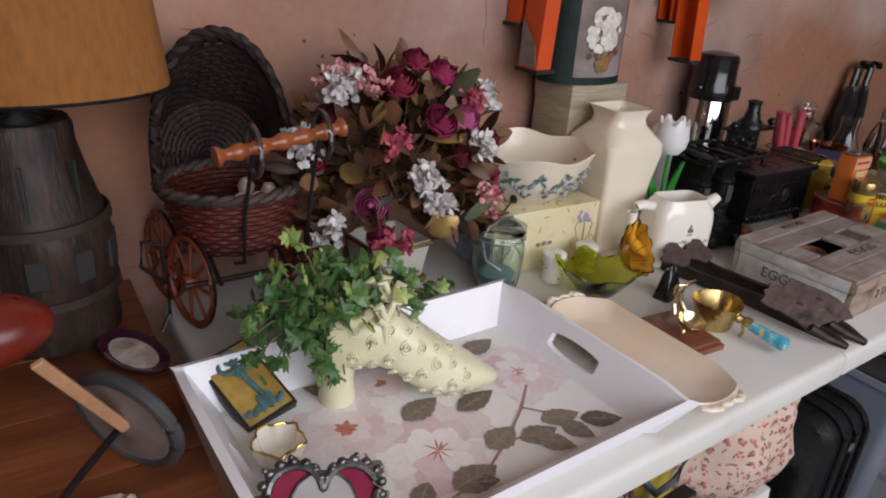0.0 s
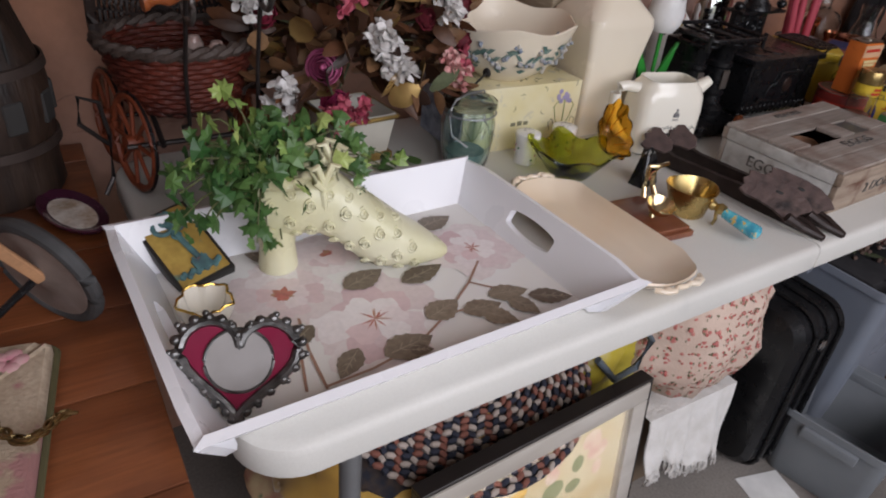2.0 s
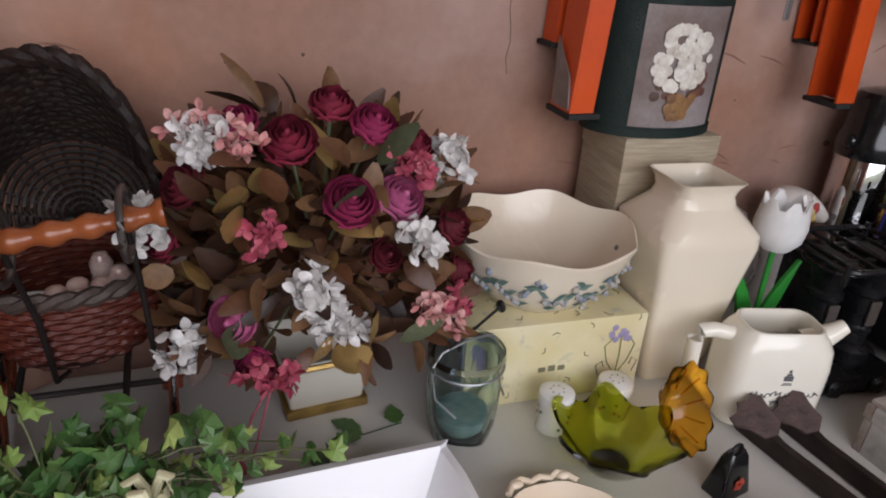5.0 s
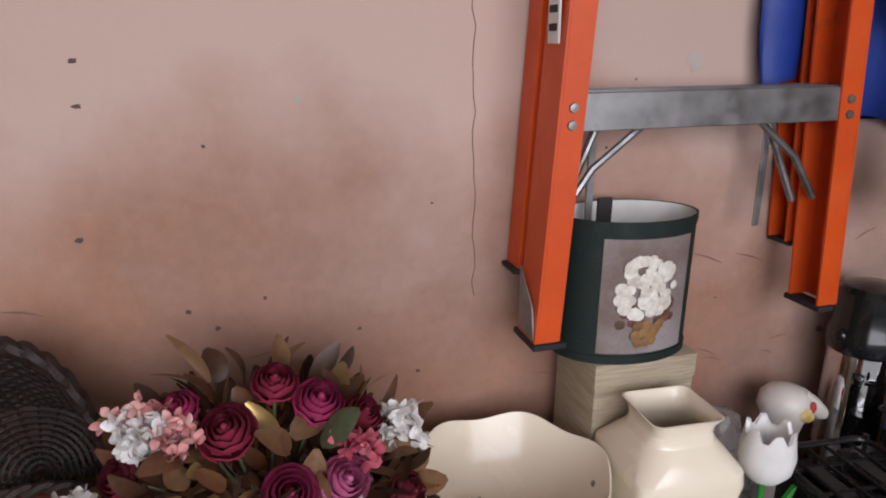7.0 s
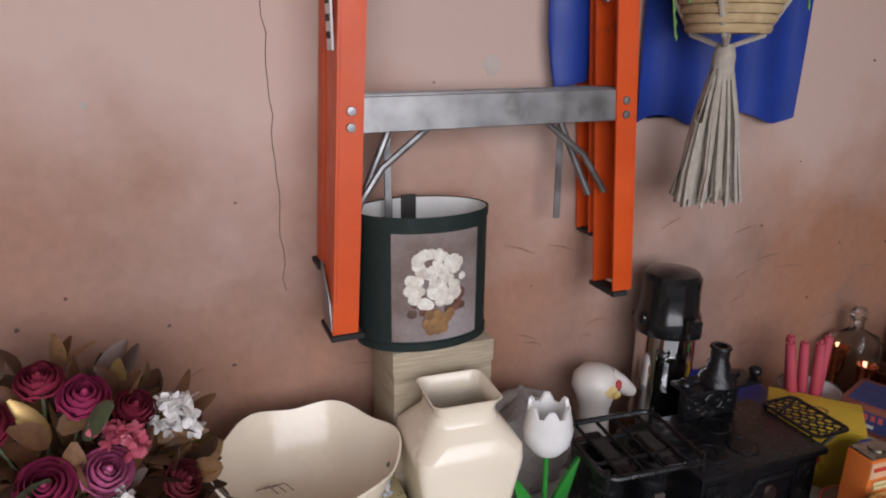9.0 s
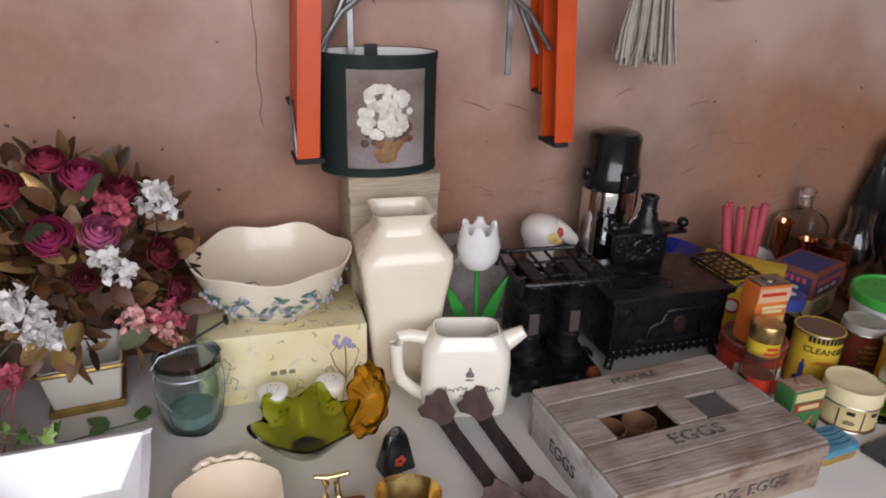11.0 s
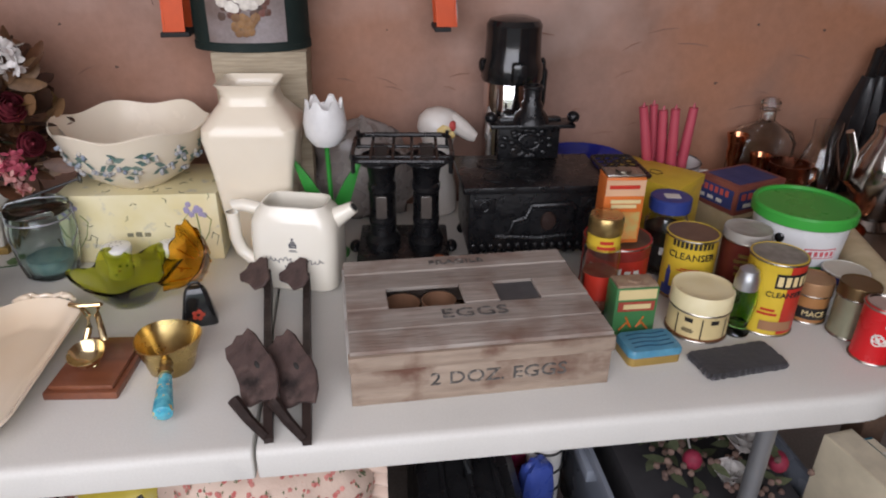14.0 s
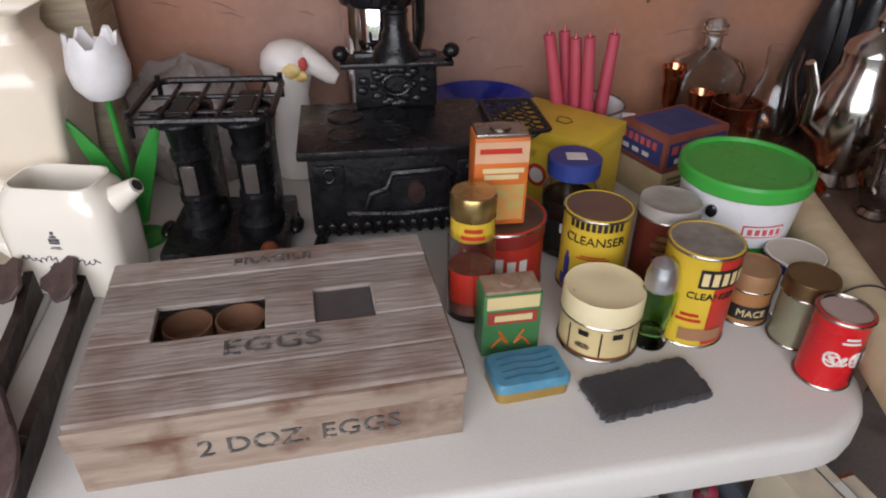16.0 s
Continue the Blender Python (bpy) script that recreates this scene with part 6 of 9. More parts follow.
def enamel_cup():
    t = thing("enamel_cup", 0.760, 0.628, TZ, 0, "white enamel mug holding tall rose-pink candles", "mug")
    en = mat("white_enamel", (0.78, 0.77, 0.75), 0.18, clear=0.4)
    bm = B()
    lathe(bm, [(0.046, 0), (0.05, 0.004), (0.058, 0.118), (0.0605, 0.125), (0.056, 0.125), (0.050, 0.02), (0, 0.018)], 36)
    part("cup_body", bm, en, t)
    bm = B()
    ring(bm, (0, 0, 0.125), 0.0592, 0.0022, "z", 40, 6)
    part("rim", bm, mat("enamel_rim", (0.10, 0.09, 0.09), 0.3), t)
    bm = B()
    tube(bm, [(0.054, 0, 0.1), (0.082, 0, 0.098), (0.088, 0, 0.07), (0.078, 0, 0.04), (0.052, 0, 0.03)], 0.006, 10)
    part("handle", bm, en, t)
    return t


enamel_cup()
wax = mat("rose_wax", (0.42, 0.055, 0.085), 0.45, col2=(0.48, 0.085, 0.115), scale=12)
for k, (dx, dy, tx, ty, h) in enumerate(((-0.03, -0.005, -0.074, 0.0, 0.25), (-0.012, 0.02, -0.04, 0.03, 0.245), (0.0, -0.02, -0.018, -0.022, 0.25), (0.02, 0.0, 0.03, 0.0, 0.246), (-0.01, -0.004, -0.03, 0.004, 0.24))):
    t = thing("taper_candle", 0.760 + dx, 0.628 + dy, TZ + 0.019, 0, "tall rose-pink taper candle leaning in the mug", "candle", "candles in the enamel mug")
    bm = B()
    tube(bm, [(0, 0, 0), ((tx - dx) * 0.5, (ty - dy) * 0.5, h * 0.45), ((tx - dx), (ty - dy), h * 0.87)], 0.0125, 14, taper=lambda u: 1 - 0.3 * u)
    part("wax", bm, wax, t)
    bm = B()
    p = Vector((tx - dx, ty - dy, h * 0.87))
    tube(bm, [p, p + Vector((0.001, 0, 0.009))], 0.003, 6, taper=lambda u: 1 - 0.6 * u)
    part("wick", bm, wax, t)


def blue_bowl():
    t = thing("cobalt_glass_bowl", 0.597, 0.692, TZ, 0, "wide cobalt blue glass bowl", "bowl")
    bm = B()
    lathe(bm, [(0.04, 0), (0.042, 0.004), (0.035, 0.03), (0.05, 0.06), (0.085, 0.10), (0.095, 0.116), (0.09, 0.118), (0.075, 0.10), (0.04, 0.075), (0, 0.07)], 48)
    part("bowl_body", bm, mat("cobalt_glass", (0.012, 0.022, 0.22), 0.06, col2=(0.008, 0.014, 0.14), clear=0.7), t)


blue_bowl()

g = box_tin("spice_tin", 0.532, 0.214, TZ, 1, 0.066, 0.038, 0.088, GREEN, "small green and cream spice tin", mat("worn_cream_top", (0.45, 0.36, 0.25), 0.5, 0.3, col2=(0.25, 0.15, 0.1), scale=40))
panel(g, -0.028, 0.028, -0.0194, 0.046, 0.062, mat("label_red_brown", (0.35, 0.06, 0.04), 0.4))
panel(g, -0.029, 0.029, -0.0192, 0.066, 0.082, CREAMTIN)
panel(g, -0.020, 0.022, -0.0199, 0.050, 0.058, CREAMTIN, "printed_word")
bm = B()
for s in (-1, 1):
    tube(bm, [(s * 0.022, -0.0198, 0.014), (s * 0.012, -0.0198, 0.026), (s * 0.004, -0.0198, 0.018), (s * 0.014, -0.0198, 0.036)], 0.0016, 4)
part("printed_scroll", bm, ORANGE, g, "", False)


def blue_tin():
    t = thing("pastille_tin", 0.539, 0.150, TZ, 5, "flat sky-blue hinged pastille tin", "tin")
    bm = B()
    prism(bm, rounded(0.080, 0.052, 0.009, 5), 0, 0.014)
    part("tin_base", bm, mat("tin_brass_side", (0.42, 0.28, 0.08), 0.4, 0.4), t)
    bm = B()
    loops = [[(x, y, z) for x, y in rounded(w, d, 0.01, 5)] for w, d, z in ((0.083, 0.055, 0.0142), (0.083, 0.055, 0.021), (0.079, 0.051, 0.0245), (0.06, 0.035, 0.0255))]
    rings(bm, loops, True, True, True)
    part("lid", bm, mat("sky_blue_paint", (0.06, 0.22, 0.34), 0.4, col2=(0.10, 0.30, 0.42), scale=40, grain=0.3, gscale=60), t)
    bm = B()
    for i in range(4):
        tube(bm, [(-0.03, -0.016 + 0.010 * i, 0.0258), (-0.01, -0.014 + 0.010 * i, 0.026), (0.01, -0.017 + 0.010 * i, 0.026), (0.03, -0.014 + 0.010 * i, 0.0258)], 0.0012, 4)
    part("printed_scroll", bm, mat("dark_blue_ink", (0.02, 0.08, 0.14), 0.4), t)


blue_tin()
t = round_tin("cream_tin", 0.640, 0.209, 0.0445, 0.076, CREAMTIN, "short cream lidded tin with black print", mat("cream_lid", (0.70, 0.60, 0.34), 0.4, col2=(0.74, 0.66, 0.42), scale=30, dirt=(0.3, 0.16, 0.06), dscale=40, dlo=0.68), -108, 0.026, 1.03)
for a in (-50, -2, 46):
    band(t, 0.0445, 0.008, 0.042, BLACK, a, a + 2.4, "printed_stripe", 0.001, 3)
bars(t, 0.0445, 0.034, BLACK, 0.018, 1, 0.007, a=-90 - 26)
bars(t, 0.0445, 0.034, BLACK, 0.018, 1, 0.007, a=-90 + 22)
bars(t, 0.0445, 0.022, BLACK, 0.02, 3, 0.0014, a=-90 - 26)
band(t, 0.0445, 0.003, 0.008, mat("tin_rust_band", (0.20, 0.08, 0.03), 0.5))


def green_shaker():
    t = thing("green_glass_shaker", 0.698, 0.195, TZ, 0, "pale green glass shaker with a metal cap", "shaker")
    bm = B()
    lathe(bm, [(0.019, 0), (0.020, 0.003), (0.015, 0.014), (0.018, 0.03), (0.0205, 0.05), (0.020, 0.07), (0.016, 0.082), (0.0145, 0.082), (0.018, 0.07), (0.018, 0.05), (0.013, 0.02), (0, 0.014)], 28)
    part("glass_body", bm, glass("pale_green_glass", (0.50, 0.85, 0.38), 0.04), t)
    bm = B()
    lathe(bm, [(0.0175, 0.078), (0.0175, 0.094), (0.016, 0.098), (0.014, 0.108), (0.006, 0.114), (0, 0.1145)], 24)
    part("cap", bm, mat("dull_aluminium", (0.55, 0.56, 0.57), 0.35, 0.9), t)


green_shaker()
t = round_tin("mace_tin", 0.832, 0.226, 0.0275, 0.072, tin_paint("tin_tan", (0.36, 0.17, 0.06)), "small orange-brown spice tin marked mace", mat("tan_lid", (0.34, 0.19, 0.09), 0.45, 0.3), -108, 0.020, 1.05, "spice tin")
band(t, 0.0275, 0.010, 0.030, BLACK, -60, 70)
bent_text("MACE", 0.013, CREAMTIN, t, 0.0283, 0.020, -88)
t = round_tin("striped_tin", 0.868, 0.176, 0.0275, 0.088, mat("tin_silver_green", (0.36, 0.36, 0.25), 0.35, 0.6), "silver spice tin with black stripes and bronze lid", mat("bronze_lid", (0.20, 0.13, 0.06), 0.35, 0.8), -100, 0.018, 1.05, "spice tin")
for i in range(6):
    band(t, 0.0275, 0.012, 0.064, BLACK if i % 2 else WHITE, -10 + 13 * i, -10 + 13 * i + 8, "printed_stripe", 0.001, 3)
t = round_tin("baking_powder_tin", 0.892, 0.240, 0.034, 0.075, WHITE, "small cream and blue lidded tin", mat("cream_top", (0.50, 0.46, 0.38), 0.5), -110)
band(t, 0.034, 0.060, 0.071, BLUE)
bars(t, 0.034, 0.045, RED, 0.03, 3, 0.004)
t = round_tin("soda_can", 0.862, 0.114, 0.0275, 0.090, tin_paint("can_red", (0.58, 0.012, 0.016), rough=0.25), "red soft-drink can with white swirls", CHROME, -102, 0.0, 1.0, "can")
bm = B()
for x0, w in ((-0.012, 0.011), (0.013, 0.011)):
    tube(bm, [(x0 - w + 2 * w * i / 40 + 0.003 * math.sin(i * 0.8), 0.0055 * math.sin(i * 0.62) + (0.004 if i < 9 else 0), 0.0) for i in range(41)], 0.0012, 5)
    tube(bm, [(x0 - w * 0.3 + 0.007 * math.cos(a), 0.001 + 0.0085 * math.sin(a), 0.0) for a in [0.6 + 5.0 * i / 20 for i in range(21)]], 0.0013, 5)
wrap(bm, 0.0275, 0.042, -84)
part("printed_swirl", bm, WHITE, t)
band(t, 0.0275, 0.012, 0.062, BLACK, 28, 38, "printed_bottle", 0.0022, 4)
bars(t, 0.0275, 0.070, WHITE, 0.02, 2, 0.003)
bm = B()
lathe(bm, [(0.0277, 0.085), (0.0262, 0.091), (0.0248, 0.091), (0.0244, 0.088)], 36, cap=False)
part("neck", bm, STEEL_RIM, t)


def wallet():
    t = thing("black_wallet", 0.660, 0.116, TZ, 8, "flat black fabric wallet with frayed edges", "wallet")
    rng = random.Random(12)
    out = []
    for x, y in rounded(0.128, 0.058, 0.006, 4):
        out.append((x, y))
    dense = []
    for (xa, ya), (xb, yb) in zip(out, out[1:] + out[:1]):
        n = max(1, int(math.hypot(xb - xa, yb - ya) / 0.004))
        for i in range(n):
            dense.append((xa + (xb - xa) * i / n + rng.uniform(-0.0014, 0.0014), ya + (yb - ya) * i / n + rng.uniform(-0.0014, 0.0014)))
    bm = B()
    loops = [[(x * k, y * k, z) for x, y in dense] for k, z in ((0.97, 0), (1.0, 0.003), (1.0, 0.008), (0.97, 0.011), (0.5, 0.0118))]
    rings(bm, loops, True, True, True)
    part("cover", bm, mat("black_felt", (0.018, 0.016, 0.017), 0.85, col2=(0.03, 0.028, 0.03), scale=30, sheen=0.15, bump=0.4, bscale=300), t)
    bm = B()
    for i in range(0, len(dense), 2):
        x, y = dense[i]
        k = rng.uniform(1.01, 1.05)
        tube(bm, [(x, y, 0.006), (x * k, y * k, rng.uniform(0.001, 0.008))], 0.0007, 4)
    part("fringe", bm, mat("grey_fray", (0.13, 0.12, 0.14), 0.9), t)


wallet()


# ---- behind and beside the stoves ----
def crumple(bm, x, y, z, rx, ry, rz, seed, seg=26, rows=16, amp=0.28, m=None):
    loops = []
    for k in range(rows + 1):
        a = math.pi * (0.03 + 0.94 * k / rows)
        lp = []
        for i in range(seg):
            b = 2 * math.pi * i / seg
            d = Vector((math.sin(a) * math.cos(b), math.sin(a) * math.sin(b), -math.cos(a)))
            f = 1 + amp * noise.noise(d * 2.3 + Vector((seed, 0, 0))) + amp * 0.6 * abs(noise.noise(d * 6 + Vector((0, seed, 0))))
            p = Vector((x + rx * d.x * f, y + ry * d.y * f, max(0.0, z + rz * d.z * f)))
            lp.append(m @ p if m is not None else p)
        loops.append(lp)
    return rings(bm, loops, True, True, True)


t = thing("plastic_bag", 0.135, 0.700, TZ, 0, "crumpled translucent plastic bag slumped on the table", "bag")
bm = B()
crumple(bm, 0, 0, 0.085, 0.10, 0.055, 0.105, 3.0)
part("film", bm, mat("cloudy_plastic", (0.42, 0.37, 0.34), 0.25, col2=(0.30, 0.26, 0.24), scale=12, trans=0.25, bump=0.6, bscale=40), t, "", True, 60)
t = thing("goose_ornament", 0.291, 0.700, TZ, 0, "white china goose with a yellow bill tip and red blossom", "ornament")
china = mat("goose_white", (0.74, 0.70, 0.65), 0.35, col2=(0.64, 0.58, 0.52), scale=14)
bm = B()
lathe(bm, [(0.034, 0), (0.040, 0.006), (0.038, 0.05), (0.030, 0.10), (0.028, 0.135), (0.034, 0.16), (0.043, 0.182), (0.040, 0.202), (0.028, 0.216), (0.010, 0.222), (0.0, 0.222)], 28, wave=lambda a, k: 1 + 0.03 * math.sin(3 * a + k))
part("body", bm, china, t)
bm = B()
tube(bm, [(0.022, -0.006, 0.196), (0.045, -0.012, 0.184), (0.066, -0.016, 0.168), (0.074, -0.018, 0.164)], 0.020, 14, taper=lambda u: 1.1 - 0.65 * u)
part("bill", bm, china, t)
bm = B()
for a, b, c, r in ((0.006, -0.040, 0.186, 0.014), (0.020, -0.036, 0.176, 0.010)):
    crumple(bm, a, b, c, r, 0.006, r * 0.8, c * 90, 12, 8)
part("yellow_blossom", bm, mat("blossom_yellow", (0.62, 0.42, 0.10), 0.6, col2=(0.72, 0.58, 0.30), scale=60), t, "yellow moulded blossom")
bm = B()
crumple(bm, 0.024, -0.036, 0.194, 0.007, 0.005, 0.010, 4.0, 10, 7)
part("red_blossom", bm, mat("blossom_red", (0.50, 0.06, 0.05), 0.6), t, "red moulded blossom")


# ---- on the wall ----
def step_ladder():
    t = thing("step_ladder", 0.058, 0.006, 1.118, 0, "orange fibreglass step ladder hung folded on the wall", "ladder", ry=-0.9)
    org = mat("orange_fibreglass", (0.66, 0.085, 0.012), 0.42, col2=(0.58, 0.07, 0.010), scale=8, grain=0.12, gscale=80, dirt=(0.36, 0.06, 0.02), dscale=12, dlo=0.66)
    alu = mat("aluminium", (0.34, 0.34, 0.34), 0.42, 0.85, col2=(0.22, 0.22, 0.22), scale=20, dirt=(0.14, 0.13, 0.12), dscale=14)
    H = 1.50
    def rail(name, xb, xt, yf, depth, flange, s, z0):
        """A channel: web on the outer side, two flanges turned inward."""
        bm = B()
        th = 0.004
        def skew(x0, x1, y0, y1):
            lo = [(xb + s * x0, y0, z0), (xb + s * x1, y0, z0), (xb + s * x1, y1, z0), (xb + s * x0, y1, z0)]
            hi = [(xt + s * x0, y0, H), (xt + s * x1, y0, H), (xt + s * x1, y1, H), (xt + s * x0, y1, H)]
            rings(bm, [lo, hi], True, True, True)
        skew(-th, 0, yf, yf + depth)
        skew(0.0003, flange, yf, yf + th)
        skew(0.0003, flange, yf + depth - th, yf + depth)
        return part(name, bm, org, t)
    for s in (1, -1):
        rail("front_rail", -0.258 * s, -0.160 * s, 0.655, 0.062, 0.034, s, 0.0)
        rail("rear_rail", -0.252 * s, -0.162 * s, 0.735, 0.042, 0.030, s, 0.085)
        bm = B()
        box(bm, -0.258 * s - 0.008, -0.258 * s + 0.040 * s + 0.002, 0.648, 0.722, -0.008, 0.0005, 0.002)
        part("rubber_foot", bm, mat("black_rubber", (0.02, 0.02, 0.02), 0.8), t)
        bm = B()
        box(bm, -0.258 * s - 0.006, -0.258 * s + 0.034 * s, 0.730, 0.780, 0.078, 0.0855, 0.002)
        part("rubber_foot", bm, MATS["black_rubber"], t)
        bm = B()
        prism(bm, [(0.660, 0.004), (0.712, 0.004), (0.712, 0.10), (0.70, 0.085), (0.668, 0.05)], -0.0012, 0.0012, Matrix.Translation((-0.258 * s - s * 0.0035, 0, 0)) @ Matrix(((0, 0, 1, 0), (1, 0, 0, 0), (0, 1, 0, 0), (0, 0, 0, 1))))
        part("foot_plate", bm, alu, t)
        for zz in (0.30, 0.322, 0.60, 0.622, 0.90, 0.922):
            bm = B()
            x = (-0.258 + 0.090 * zz / H) * s
            lathe(bm, [(0.007, 0), (0.006, 0.003), (0, 0.0035)], 12, m=pose(x + s * 0.018, 0.655, zz, 90))
            part("rivet", bm, alu, t)
    for z in (0.285, 0.585, 0.885, 1.185):
        w = 0.243 - 0.090 * z / H - 0.0045
        bm = B()
        box(bm, -w, w, 0.658, 0.662, z + 0.006, z + 0.055, 0.001, 1)
        box(bm, -w, w, 0.662, 0.725, z + 0.050, z + 0.055, 0.001, 1)
        for i in range(6):
            box(bm, -w + 0.002, w - 0.002, 0.666 + 0.0095 * i, 0.670 + 0.0095 * i, z + 0.0545, z + 0.0565)
        part("step", bm, alu, t)
        for s in (1, -1):
            bm = B()
            tube(bm, [(s * 0.10, 0.69, z + 0.004), (s * 0.17, 0.69, z - 0.05), (s * (w - 0.006), 0.69, z - 0.115)], 0.0055, 8)
            part("brace", bm, alu, t)
    for s in (1, -1):
        bm = B()
        box(bm, s * 0.15 - 0.006, s * 0.15 + 0.006, 0.728, 0.732, 0.12, 0.33, 0.001, 1, pose(0, 0, 0, 0, 0, 0))
        part("spreader", bm, alu, t)
        bm = B()
        rod(bm, (s * 0.205, 0.72, 0.16), (s * 0.14, 0.73, 0.30), 0.006)
        part("brace", bm, alu, t)
    bm = B()
    box(bm, -0.180, 0.180, 0.645, 0.785, H, H + 0.05, 0.008)
    part("top_cap", bm, org, t)
    bm = B()
    box(bm, -0.2335, -0.2305, 0.670, 0.700, 0.40, 0.56, 0, 1, Matrix.Translation((-0.006, 0, 0)))
    part("sticker", bm, mat("paper_white", (0.75, 0.74, 0.72), 0.6), t, "white warning sticker")
    bm = B()
    for i in range(6):
        box(bm, -0.2405, -0.2385, 0.674, 0.696, 0.415 + 0.022 * i, 0.424 + 0.022 * i)
    part("printed_lines", bm, INK, t, "", False)


step_ladder()

# a crack, chips and dark specks in the plaster
bm = B()
rng = random.Random(31)
pts = [(-0.268 + 0.0005 * i + rng.uniform(-0.003, 0.003), WALL_Y - 0.0004, 1.95 - 0.023 * i) for i in range(36)]
tube(bm, pts, 0.0007, 4)
part("crack", bm, mat("crack_dark", (0.17, 0.10, 0.075), 0.9), bpy.data.objects["wall_north"], "thin vertical crack")
chip = mat("bare_filler", (0.50, 0.43, 0.38), 0.9)
scar = mat("dark_scuff", (0.12, 0.075, 0.06), 0.9)
for i in range(46):
    x, z = rng.uniform(-1.1, 1.3), rng.uniform(0.95, 1.8)
    r0 = rng.choice((0.002, 0.003, 0.004, 0.003, 0.007))
    bm = B()
    outl = [(r0 * rng.uniform(0.5, 1.3) * math.cos(2 * math.pi * k / 9) * rng.choice((1, 1.6)), r0 * rng.uniform(0.5, 1.2) * math.sin(2 * math.pi * k / 9)) for k in range(9)]
    prism(bm, outl, 0, 0.0007, pose(x, WALL_Y, z, 90))
    part("scuff", bm, scar, bpy.data.objects["wall_north"], "", False)
for x, z, r0 in ((0.100, 1.492, 0.018), (0.17, 1.62, 0.012), (-0.5, 1.44, 0.006), (0.05, 1.60, 0.008)):
    bm = B()
    outl = [(r0 * rng.uniform(0.6, 1.1) * math.cos(2 * math.pi * k / 13), r0 * rng.uniform(0.6, 1.1) * math.sin(2 * math.pi * k / 13)) for k in range(13)]
    prism(bm, outl, 0, 0.0008, pose(x, WALL_Y, z, 90))
    part("chip", bm, chip, bpy.data.objects["wall_north"], "pale plaster chip", False)
ridge = mat("plaster_ridge", (0.33, 0.185, 0.135), 0.9, grain=0.2)
for i in range(70):
    x, z = rng.uniform(-1.1, 1.7), rng.uniform(0.76, 1.22)
    bm = B()
    L = rng.uniform(0.02, 0.07)
    a = rng.uniform(-0.5, 0.5)
    tube(bm, [(x, WALL_Y, z), (x + L * 0.5 * math.cos(a), WALL_Y - 0.0004, z + L * 0.5 * math.sin(a) + 0.003), (x + L * math.cos(a), WALL_Y, z + L * math.sin(a))], 0.0022, 5, taper=lambda u: 0.3 + 2.2 * u * (1 - u))
    part("trowel_ridge", bm, ridge, bpy.data.objects["wall_north"])


def blue_cloth():
    t = thing("blue_tarpaulin", 0.59, 0.772, 1.395, 0, "royal blue nylon sheet hanging flat on the wall", "cloth")
    bl = mat("royal_blue_nylon", (0.012, 0.045, 0.30), 0.5, col2=(0.008, 0.03, 0.2), scale=6, bump=0.3, bscale=20)
    bm = B()
    n, mrows = 26, 14
    fr, bk = [], []
    for j in range(mrows):
        fr.append([( -0.21 + 0.37 * i / (n - 1), -0.006 + 0.006 * math.sin(i * 0.9 + 0.3 * j), 0.62 * j / (mrows - 1) + 0.012 * math.sin(i * 0.5)) for i in range(n)])
        bk.append([(x, y + 0.004, z) for x, y, z in fr[-1]])
    loops = [a + b[::-1] for a, b in zip(fr, bk)]
    rings(bm, loops, True, True, True)
    part("sheet", bm, bl, t)
    t = thing("blue_sleeve", 0.233, 0.762, 1.462, 0, "royal blue cloth sleeve hanging beside the ladder", "cloth")
    bm = B()
    loops = []
    for k in range(12):
        u = k / 11
        loops.append([(0.032 * (1 + 0.15 * math.sin(5 * u)) * math.cos(a) - 0.03 * u + 0.006 * math.sin(9 * u + a), 0.012 * math.sin(a), 0.45 * u + 0.006 * math.cos(a) * (1 - u)) for a in [2 * math.pi * i / 16 for i in range(16)]])
    rings(bm, loops, True, True, True)
    part("cloth", bm, bl, t)


blue_cloth()


